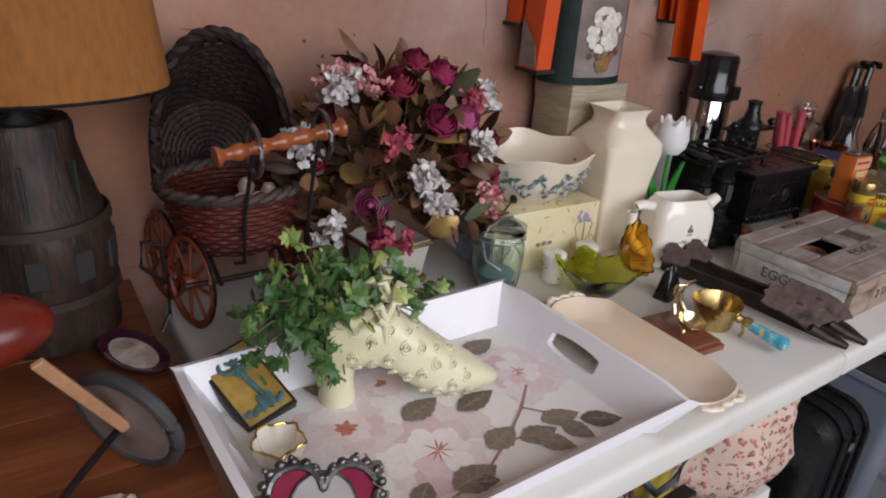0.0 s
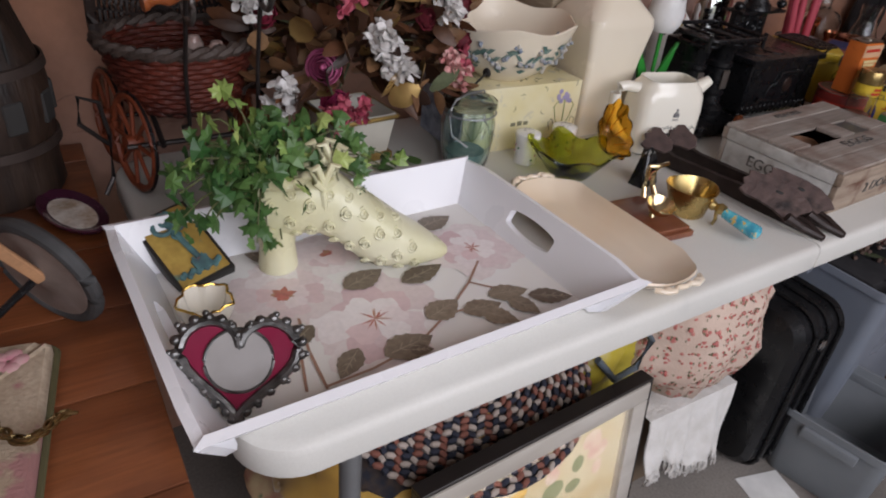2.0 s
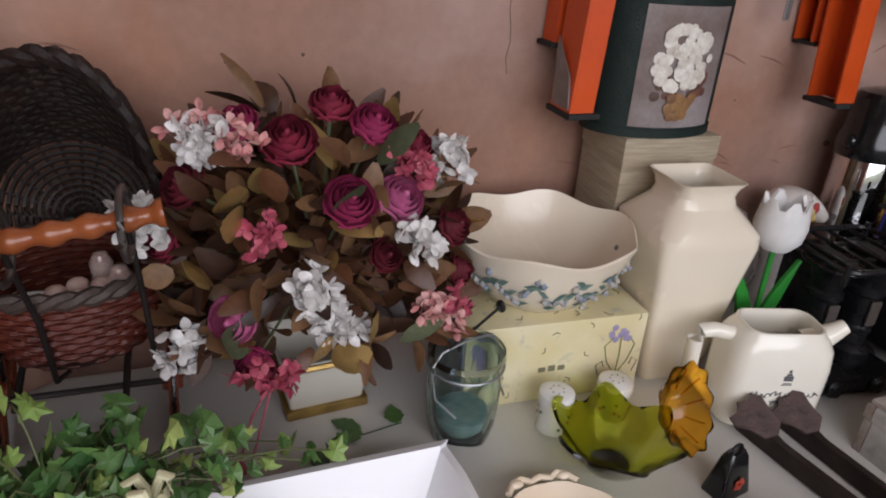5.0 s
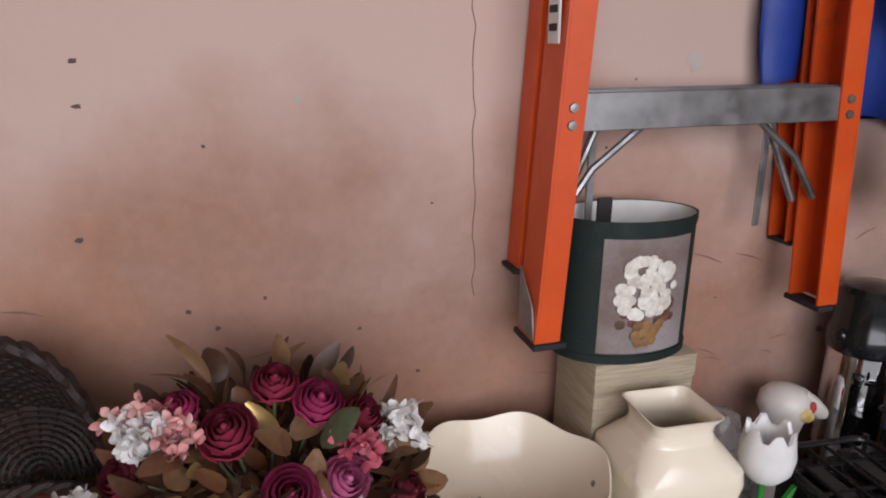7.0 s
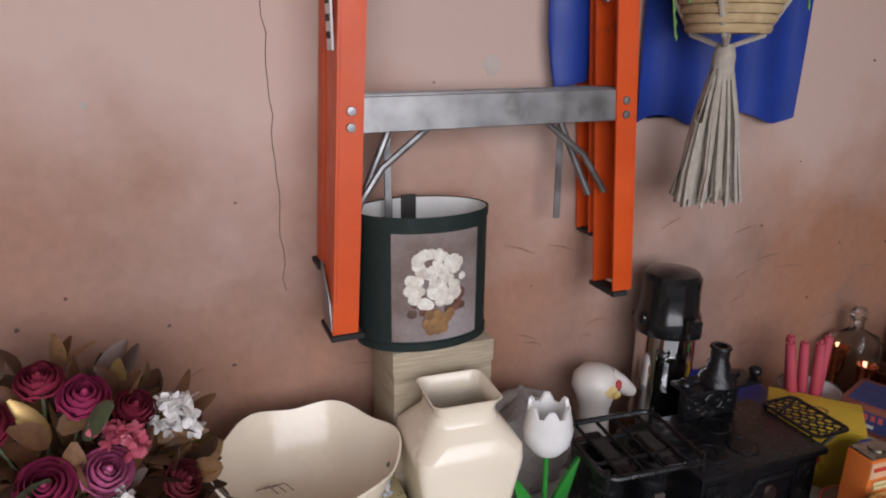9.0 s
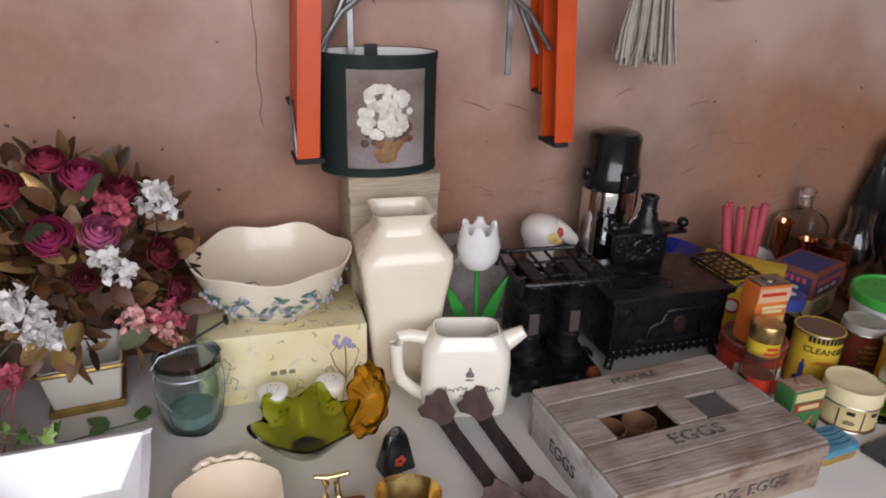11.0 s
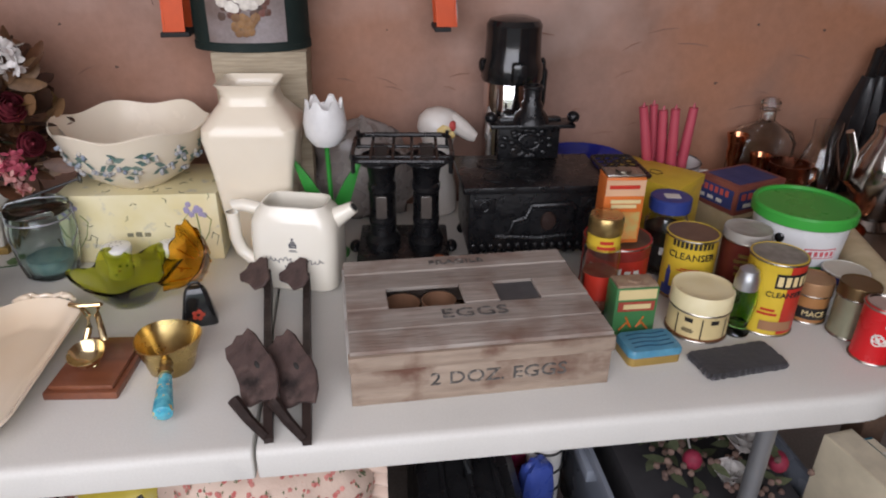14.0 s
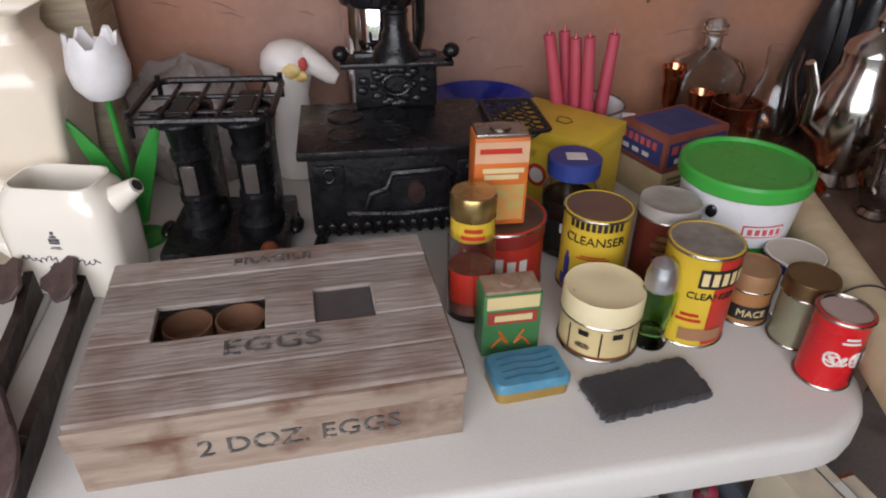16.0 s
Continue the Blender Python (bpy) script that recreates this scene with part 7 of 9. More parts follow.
def hanging_basket():
    t = thing("macrame_plant_hanger", 0.438, 0.640, 1.268, 0, "woven basket in a knotted string macrame hanger with tassel", "plant hanger")
    string = mat("grey_string", (0.42, 0.38, 0.32), 0.9, col2=(0.34, 0.30, 0.25), scale=60, bump=0.5, bscale=200)
    wick = mat("pale_wicker", (0.55, 0.42, 0.24), 0.7, col2=(0.42, 0.30, 0.16), scale=40, bump=0.6, bscale=150)
    rng = random.Random(14)
    bm = B()
    for i in range(130):
        a, r = rng.uniform(0, 6.28), rng.random() ** 0.5
        x, y = 0.062 * r * math.cos(a), 0.04 * r * math.sin(a)
        k = rng.uniform(0.8, 1.05)
        tube(bm, [(x * 0.3, y * 0.3, 0.225), (x * 0.7, y * 0.7, 0.14), (x * k, y, 0.06), (x * 1.15 * k + rng.uniform(-0.006, 0.006), y * 1.1, rng.uniform(0.0, 0.025))], 0.0034, 5)
    part("yarn_strands", bm, string, t, "grey string tassel")
    bm = B()
    lathe(bm, [(0.012, 0.20), (0.018, 0.215), (0.018, 0.245), (0.013, 0.262)], 14)
    part("knot", bm, string, t)
    bm = B()
    for k in range(11):
        z = 0.285 + 0.014 * k
        r = 0.046 + 0.044 * math.sin(min(1.5, 0.28 + k * 0.13))
        ring(bm, (0, 0, z), r, 0.0075, "z", 36, 6)
    lathe(bm, [(0.025, 0.283), (0.05, 0.287), (0.080, 0.36), (0.085, 0.43)], 32, cap=True)
    part("basket", bm, wick, t, "pale wicker basket")
    for i in range(4):
        a = radians(45 + 90 * i)
        bm = B()
        c, s = math.cos(a), math.sin(a)
        for o in (-0.004, 0.004):
            tube(bm, [(0.0, 0.0, 0.255), (0.05 * c + o, 0.05 * s, 0.275), (0.115 * c + o, 0.115 * s * 0.7, 0.36), (0.112 * c + o, 0.112 * s * 0.7, 0.46), (0.01 * c + o, 0.01 * s, 1.2)], 0.004, 6)
        part("cord", bm, string, t)
    for rr in range(3):
        bm = B()
        a0 = (2.6, 3.4, 0.4)[rr]
        L = (0.25, 0.2, 0.2)[rr]
        pts = [Vector((0.10 * math.cos(a0) + 0.05 * math.cos(a0) * math.sin(u * 2.2), 0.05 * math.sin(a0) - 0.05 * u, 0.47 + 0.05 * u - L * u * u)) for u in [i / 22 for i in range(23)]]
        tube(bm, pts, 0.0018, 5)
        for i, p in enumerate(pts[1:], 1):
            ln = 0.034 * math.sin(math.pi * min(0.97, i / 22 + 0.12))
            for s in (-1, 1):
                d = Vector((0.35 * s, -0.25, 0.1 * s)).normalized() if rr == 2 else Vector((s * 0.8, -0.5, 0.12)).normalized()
                q = [p, p + d * ln * 0.5 + Vector((0, 0, 0.006)), p + d * ln, p + d * ln * 0.5 - Vector((0, 0, 0.006))]
                bm.faces.new([bm.verts.new(v) for v in q])
        part("fronds", bm, leafy("fern_green", (0.06, 0.22, 0.03), (0.16, 0.36, 0.06)), t, "bright green fern fronds", False)


hanging_basket()


# ---- the wooden table and what stands on it ----
WZ = 0.752


def board_table():
    t = thing("plank_table", 0, 0, 0, 0, "old red-brown varnished plank table", "table")
    edges = (-0.17, -0.02, 0.125, 0.27, 0.415, 0.56, 0.70, 0.775)
    for a, b in zip(edges, edges[1:]):
        bm = B()
        box(bm, -2.15, -1.006, a + 0.001, b - 0.001, WZ - 0.028, WZ, 0.0025)
        part("plank", bm, REDWOOD, t)
    bm = B()
    box(bm, -2.12, -1.03, -0.14, 0.745, WZ - 0.10, WZ - 0.0285, 0.003)
    part("apron", bm, REDWOOD, t)
    for x in (-2.08, -1.07):
        for y in (-0.1, 0.70):
            bm = B()
            box(bm, x - 0.03, x + 0.03, y - 0.03, y + 0.03, 0, WZ - 0.101, 0.004)
            part("leg", bm, REDWOOD, t)


board_table()


def hub_lamp():
    t = thing("wheel_hub_lamp", -1.132, 0.640, WZ, 0, "table lamp made from a weathered dark wagon-wheel hub", "lamp")
    bm = B()
    rng = random.Random(40)
    prof = [(0.088, 0), (0.092, 0.006), (0.090, 0.05), (0.094, 0.09), (0.098, 0.13), (0.098, 0.165), (0.094, 0.185), (0.086, 0.21), (0.072, 0.265), (0.066, 0.30), (0.066, 0.325), (0.062, 0.332), (0.045, 0.332), (0.042, 0.318), (0.0, 0.318)]
    lathe(bm, prof, 44, wave=lambda a, k: 1 + 0.02 * math.sin(7 * a + k) + 0.012 * math.sin(17 * a))
    part("hub", bm, DARKWOOD, t)
    for i in range(10):
        a = 2 * math.pi * (i + 0.3) / 10
        bm = B()
        box(bm, -0.014, 0.014, -0.006, 0.006, -0.022, 0.022, 0.002, 1, pose(0.0945 * math.cos(a), 0.0945 * math.sin(a), 0.135, 0, 0, math.degrees(a) + 90))
        part("spoke_mortise", bm, INK, t, "dark empty spoke mortise")
    for z in (0.185, 0.075):
        bm = B()
        lathe(bm, [(0.0975, z), (0.1, z + 0.001), (0.0985, z + 0.014), (0.0955, z + 0.015)], 40, cap=False)
        part("iron_band", bm, mat("rusty_band", (0.06, 0.042, 0.035), 0.6, 0.5, scale=30), t)
    for i, a in enumerate((3.9, 4.6, 5.4)):
        bm = B()
        box(bm, -0.0015, 0.0015, -0.004, 0.004, -0.05, 0.05, 0, 1, pose(0.084 * math.cos(a), 0.084 * math.sin(a), 0.235, 0, -14 * 0, math.degrees(a) + 90))
        part("check_crack", bm, INK, t)
    bm = B()
    tube(bm, [(0, 0, 0.318), (0.0, 0, 0.40), (0.002, 0, 0.58)], 0.006, 10)
    part("rod", bm, BLACKIRON, t)
    bm = B()
    lathe(bm, [(0.034, 0.319), (0.036, 0.326), (0.014, 0.336), (0.008, 0.345)], 24)
    part("socket_cap", bm, mat("blue_grey_steel", (0.10, 0.13, 0.17), 0.35, 0.8), t)
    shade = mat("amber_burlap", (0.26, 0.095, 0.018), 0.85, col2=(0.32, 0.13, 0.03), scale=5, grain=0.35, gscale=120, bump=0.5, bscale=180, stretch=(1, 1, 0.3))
    bm = B()
    prof = [(0.180, 0.372), (0.1815, 0.372), (0.150, 0.66), (0.1485, 0.66), (0.180, 0.372)]
    loops = []
    for r, z in prof:
        loops.append([(0.020 + r * math.cos(2 * math.pi * i / 48), 0.75 * r * math.sin(2 * math.pi * i / 48) - 0.0, z) for i in range(48)])
    rings(bm, loops, True)
    part("shade", bm, shade, t, "amber burlap shade")
    bm = B()
    for k, z in ((0.181, 0.373),):
        tube(bm, [(0.020 + k * math.cos(2 * math.pi * i / 48), 0.75 * k * math.sin(2 * math.pi * i / 48), z) for i in range(48)], 0.0025, 6, True)
    for i in range(3):
        a = 2 * math.pi * i / 3 + 0.4
        rod(bm, (0.0, 0, 0.56), (0.020 + 0.160 * math.cos(a), 0.12 * math.sin(a), 0.56), 0.002, 6)
    part("shade_frame", bm, BLACKIRON, t)


hub_lamp()


def doll_pram():
    t = thing("wicker_doll_pram", -0.855, 0.612, 0.0, 0, "dark wicker doll pram with a raised hood", "doll pram")
    red = mat("red_wicker", (0.11, 0.022, 0.012), 0.45, col2=(0.055, 0.012, 0.008), scale=25, bump=0.6, bscale=150)
    dark = mat("dark_wicker", (0.010, 0.005, 0.004), 0.6, col2=(0.020, 0.010, 0.007), scale=25, bump=0.6, bscale=150)
    grey = mat("weathered_wicker", (0.065, 0.045, 0.036), 0.6, col2=(0.03, 0.02, 0.016), scale=25, bump=0.6, bscale=150)
    iron = mat("pram_iron", (0.05, 0.042, 0.04), 0.45, 0.7, scale=30)
    # basket: woven rings over stakes
    rim_z, bot_z = 0.965, 0.872
    def bas(u):
        k = 0.72 + 0.28 * u ** 0.8
        return 0.108 * k, 0.098 * k, bot_z + (rim_z - bot_z) * u
    bm = B()
    for j in range(13):
        rx, ry, z = bas(j / 12)
        pts = []
        for i in range(72):
            a = 2 * math.pi * i / 72
            w = 0.0022 * (1 if (i // 2 + j) % 2 else -1)
            pts.append(((rx + w) * math.cos(a), (ry + w) * math.sin(a), z))
        tube(bm, pts, 0.0042, 5, True)
    part("wicker_weave", bm, red, t, "red-brown woven basket side")
    bm = B()
    lathe(bm, [(0.001, bot_z - 0.004), (0.074, bot_z - 0.003), (0.077, bot_z + 0.004), (0.001, bot_z + 0.004)], 36)
    part("basket_floor", bm, dark, t)
    bm = B()
    for s in range(2):
        pts = [((0.112 + 0.004 * math.cos(14 * a + 3.14 * s)) * math.cos(a), (0.102 + 0.004 * math.cos(14 * a + 3.14 * s)) * math.sin(a), rim_z + 0.005 + 0.005 * math.sin(14 * a + 3.14 * s)) for a in [2 * math.pi * i / 84 for i in range(84)]]
        tube(bm, pts, 0.0065, 6, True)
    part("braided_rim", bm, grey, t, "weathered braided rim")
    # hood: arched ribs with woven bands, opening towards the handle
    def hood(u, v):
        a = math.pi * u
        th = radians(8 + 76 * v)
        R = 0.108
        x = -R * math.cos(a)
        up = math.sin(a)
        h = 0.222 * (1 - 0.42 * v)
        back = 0.03 + 0.085 * v
        return Vector((x * (1 - 0.10 * v), back + 0.02 * up, rim_z + h * up ** 0.8 * (1 - 0.15 * v)))
    hd = Matrix.Rotation(radians(0), 4, "Z")
    bm = B()
    for i in range(21):
        u = i / 20
        tube(bm, [hd @ hood(u, v / 8) for v in range(9)], 0.0028, 5)
    part("wicker_weave", bm, dark, t, "dark hood ribs")
    bm = B()
    for j in range(17):
        v = j / 16
        tube(bm, [hd @ (hood(i / 30, v) + Vector((0, 0.0028 * (1 if (i + j) % 2 else -1), 0))) for i in range(31)], 0.0036, 5)
    part("wicker_weave", bm, dark, t, "dark woven hood bands")
    bm = B()
    back_pts = [hd @ hood(i / 24, 1.0) for i in range(25)]
    for j in range(12):
        w = j / 12
        tube(bm, [Vector((p.x * (1 - w * 0.97), p.y + 0.012 * w, rim_z + (p.z - rim_z) * (1 - w))) for p in back_pts], 0.0034, 5)
    for i in range(1, 24, 2):
        p = back_pts[i]
        tube(bm, [p, Vector((p.x * 0.5, p.y + 0.006, rim_z + (p.z - rim_z) * 0.5)), Vector((p.x * 0.05, p.y + 0.012, rim_z))], 0.0026, 5)
    part("wicker_weave", bm, dark, t, "dark woven hood back")
    bm = B()
    for s in range(2):
        tube(bm, [hd @ (hood(i / 60, 0) + Vector((0, 0.005 * math.cos(i * 0.8 + 3.14 * s) - 0.002, 0.005 * math.sin(i * 0.8 + 3.14 * s) + 0.004))) for i in range(61)], 0.008, 6)
    part("braided_edge", bm, dark, t, "braided hood edge")
    # turned push bar on iron arms with rings
    bm = B()
    a, b = Vector((-0.066, -0.165, 1.060)), Vector((0.124, -0.150, 1.082))
    d = (b - a)
    q = d.to_track_quat("Z", "Y").to_matrix().to_4x4()
    L = d.length
    prof = []
    for i in range(61):
        u = i / 60
        r = 0.0105 + 0.0022 * math.cos(u * 2 * math.pi * 6) + (0.002 if abs(u - 0.5) > 0.46 else 0)
        prof.append((r, u * L))
    lathe(bm, prof, 16, m=Matrix.Translation(a) @ q)
    part("push_bar", bm, mat("turned_orange_wood", (0.30, 0.085, 0.025), 0.3, col2=(0.24, 0.06, 0.018), scale=20, clear=0.4), t, "turned orange-brown wooden push bar")
    for u in (0.28, 0.82):
        p = a.lerp(b, u)
        bm = B()
        ring(bm, p + Vector((0, 0, -0.004)), 0.034, 0.0038, "x", 28, 8)
        part("iron_ring", bm, mat("ring_steel", (0.22, 0.2, 0.19), 0.35, 0.9), t, "steel ring round the push bar")
        bm = B()
        tube(bm, [p, p + Vector((0, 0.03, -0.06)), Vector((p.x, -0.10, rim_z - 0.02)), Vector((p.x, -0.085, bot_z - 0.01)), Vector((p.x, -0.03, bot_z - 0.035))], 0.0032, 7)
        part("arm", bm, iron, t)
    # running gear
    bm = B()
    for y in (-0.06, 0.07):
        rod(bm, (-0.10, y, 0.828), (0.10, y, 0.828), 0.004)
    for x in (-0.055, 0.055):
        tube(bm, [(x, -0.10, 0.84), (x, -0.05, 0.858), (x, 0.0, 0.868), (x, 0.05, 0.858), (x, 0.10, 0.84)], 0.004, 7)
        rod(bm, (x, 0, 0.866), (x, 0, bot_z), 0.004)
    part("chassis", bm, iron, t)
    wheels = ((-0.088, -0.045, 0.828, 0.076, 14), (0.100, -0.045, 0.816, 0.076, 4), (-0.105, 0.075, 0.828, 0.076, 10), (0.105, 0.085, 0.816, 0.076, 0))
    for wx, wy, wz, R, yaw in wheels:
        m = pose(wx, wy, wz, 0, 4, yaw)
        w = thing("wheel", 0, 0, 0)
        w.parent = t
        w.matrix_basis = m
        bm = B()
        ring(bm, (0, 0, 0), R - 0.006, 0.0055, "x", 36, 8)
        part("rim", bm, mat("red_wheel_wood", (0.20, 0.045, 0.018), 0.45, scale=20), w, "red-brown wooden rim")
        bm = B()
        ring(bm, (0, 0, 0), R - 0.001, 0.0028, "x", 36, 6)
        part("tyre", bm, BLACKIRON, w)
        bm = B()
        for i in range(8):
            aa = 2 * math.pi * i / 8
            rod(bm, (0, 0.01 * math.cos(aa), 0.01 * math.sin(aa)), (0, (R - 0.008) * math.cos(aa), (R - 0.008) * math.sin(aa)), 0.0032, 6)
        part("spoke_set", bm, MATS["red_wheel_wood"], w)
        bm = B()
        lathe(bm, [(0.010, -0.012), (0.013, -0.004), (0.013, 0.004), (0.010, 0.012)], 14, m=Matrix.Rotation(radians(90), 4, "Y"))
        part("hub", bm, MATS["red_wheel_wood"], w)
    # wire curl at the side
    bm = B()
    tube(bm, [(-0.12, -0.02, 0.82), (-0.155, -0.03, 0.86), (-0.15, -0.03, 0.90), (-0.125, -0.03, 0.89), (-0.118, -0.03, 0.84), (-0.125, -0.05, 0.78), (-0.14, -0.06, 0.757)], 0.0035, 7)
    part("iron_curl", bm, iron, t)


doll_pram()
# small china in the pram
for nm, dx, dy, kind, lab in (("china_cup", -0.035, -0.035, 0, "little white china cup lying in the pram"), ("china_figurine", 0.03, 0.03, 1, "small white and pink china ornament"), ("shell_trinket", 0.012, -0.02, 2, "cluster of pink shell trinkets"), ("china_figurine", 0.055, -0.01, 1, "small white and pink china ornament")):
    t = thing(nm, -0.855 + dx, 0.612 + dy, 0.8765, 20, lab, "ornament")
    bm = B()
    if kind == 0:
        lathe(bm, [(0.016, 0), (0.018, 0.004), (0.02, 0.05), (0.024, 0.062), (0.021, 0.062), (0.017, 0.05), (0.0, 0.01)], 24)
        part("cup_body", bm, MATS["white_china"], t)
        bm = B()
        tube(bm, [(0.02, 0, 0.05), (0.034, 0, 0.042), (0.032, 0, 0.022), (0.02, 0, 0.016)], 0.0032, 8)
        part("handle", bm, MATS["white_china"], t)
    elif kind == 1:
        lathe(bm, [(0.018, 0), (0.02, 0.01), (0.014, 0.03), (0.017, 0.045), (0.012, 0.058), (0.014, 0.072), (0.008, 0.084), (0, 0.086)], 20)
        part("body", bm, mat("blush_china", (0.66, 0.56, 0.50), 0.25, col2=(0.42, 0.26, 0.22), scale=60, clear=0.4), t)
    else:
        rng = random.Random(17)
        for i in range(11):
            blob(bm, rng.uniform(-0.026, 0.026), rng.uniform(-0.02, 0.02), 0.02 + rng.uniform(0, 0.045), 0.013, 0.010, 0.010, 10, 6)
        part("blossoms", bm, mat("shell_pink", (0.56, 0.38, 0.32), 0.35, col2=(0.66, 0.52, 0.46), scale=60), t)


def purple_plate():
    t = thing("oval_plate", -1.045, 0.505, WZ, 20, "purple-rimmed oval plate with a white painted centre", "plate")
    def oval(k, z):
        return [(0.036 * k * math.cos(2 * math.pi * i / 40), 0.075 * k * math.sin(2 * math.pi * i / 40), z) for i in range(40)]
    bm = B()
    rings(bm, [oval(0.7, 0), oval(1.0, 0.010), oval(1.02, 0.014), oval(0.98, 0.016), oval(0.72, 0.008)], True, True, True)
    part("rim", bm, mat("plum_glaze", (0.055, 0.012, 0.030), 0.2, clear=0.5), t)
    bm = B()
    rings(bm, [oval(0.70, 0.0082), oval(0.70, 0.0095)], True, True, True)
    part("painted_centre", bm, mat("white_scene", (0.72, 0.68, 0.62), 0.25, col2=(0.35, 0.26, 0.18), scale=40), t)


purple_plate()


def toy_cart():
    t = thing("toy_scooter", -1.084, 0.262, WZ, 0, "old toy scooter with a red seat lying on its wheel", "toy")
    m = pose(0, 0, 0.0715, 0, -12, 38)
    w = thing("wheel", 0, 0, 0)
    w.parent = t
    w.matrix_basis = m
    bm = B()
    ring(bm, (0, 0, 0), 0.064, 0.0085, "x", 44, 10)
    part("tyre", bm, mat("worn_rubber", (0.035, 0.034, 0.034), 0.7, col2=(0.07, 0.07, 0.07), scale=20), w, "worn black rubber tyre")
    bm = B()
    lathe(bm, [(0.060, -0.004), (0.058, -0.0065), (0.030, -0.004), (0.012, -0.011), (0.006, -0.012), (0.0, -0.012)], 36, m=Matrix.Rotation(radians(90), 4, "Y"))
    lathe(bm, [(0.060, 0.004), (0.058, 0.0065), (0.030, 0.004), (0.012, 0.011), (0.0, 0.012)], 36, m=Matrix.Rotation(radians(90), 4, "Y"))
    part("disc", bm, mat("dusty_brown_disc", (0.26, 0.21, 0.185), 0.55, 0.2, col2=(0.17, 0.13, 0.11), scale=30), w, "dusty grey-brown wheel disc")
    bm = B()
    tube(bm, [(0.0, 0, 0.0735), (-0.05, -0.045, 0.058), (-0.14, -0.135, 0.028), (-0.22, -0.21, 0.006)], 0.0042, 8)
    part("axle", bm, BLACKIRON, t)
    bm = B()
    box(bm, -0.0065, 0.0065, -0.0035, 0.0035, 0.0, 0.165, 0.0015, 1, Matrix.Translation((-0.004, -0.012, 0.070)) @ pose(0, 0, 0, 20, -26, 0))
    part("handle_slat", bm, mat("pale_bent_wood", (0.50, 0.27, 0.14), 0.45, grain=0.3), t, "pale bent wood slat")
    bm = B()
    blob(bm, -0.135, 0.0, 0.215, 0.085, 0.05, 0.038, 24, 14)
    part("seat", bm, mat("red_leather", (0.17, 0.020, 0.010), 0.3, col2=(0.12, 0.014, 0.008), scale=12), t, "dark red padded seat")
    bm = B()
    tube(bm, [(-0.16, 0.0, 0.19), (-0.165, 0.02, 0.10), (-0.17, 0.03, 0.004)], 0.006, 8)
    part("seat_post", bm, BLACKIRON, t)


toy_cart()


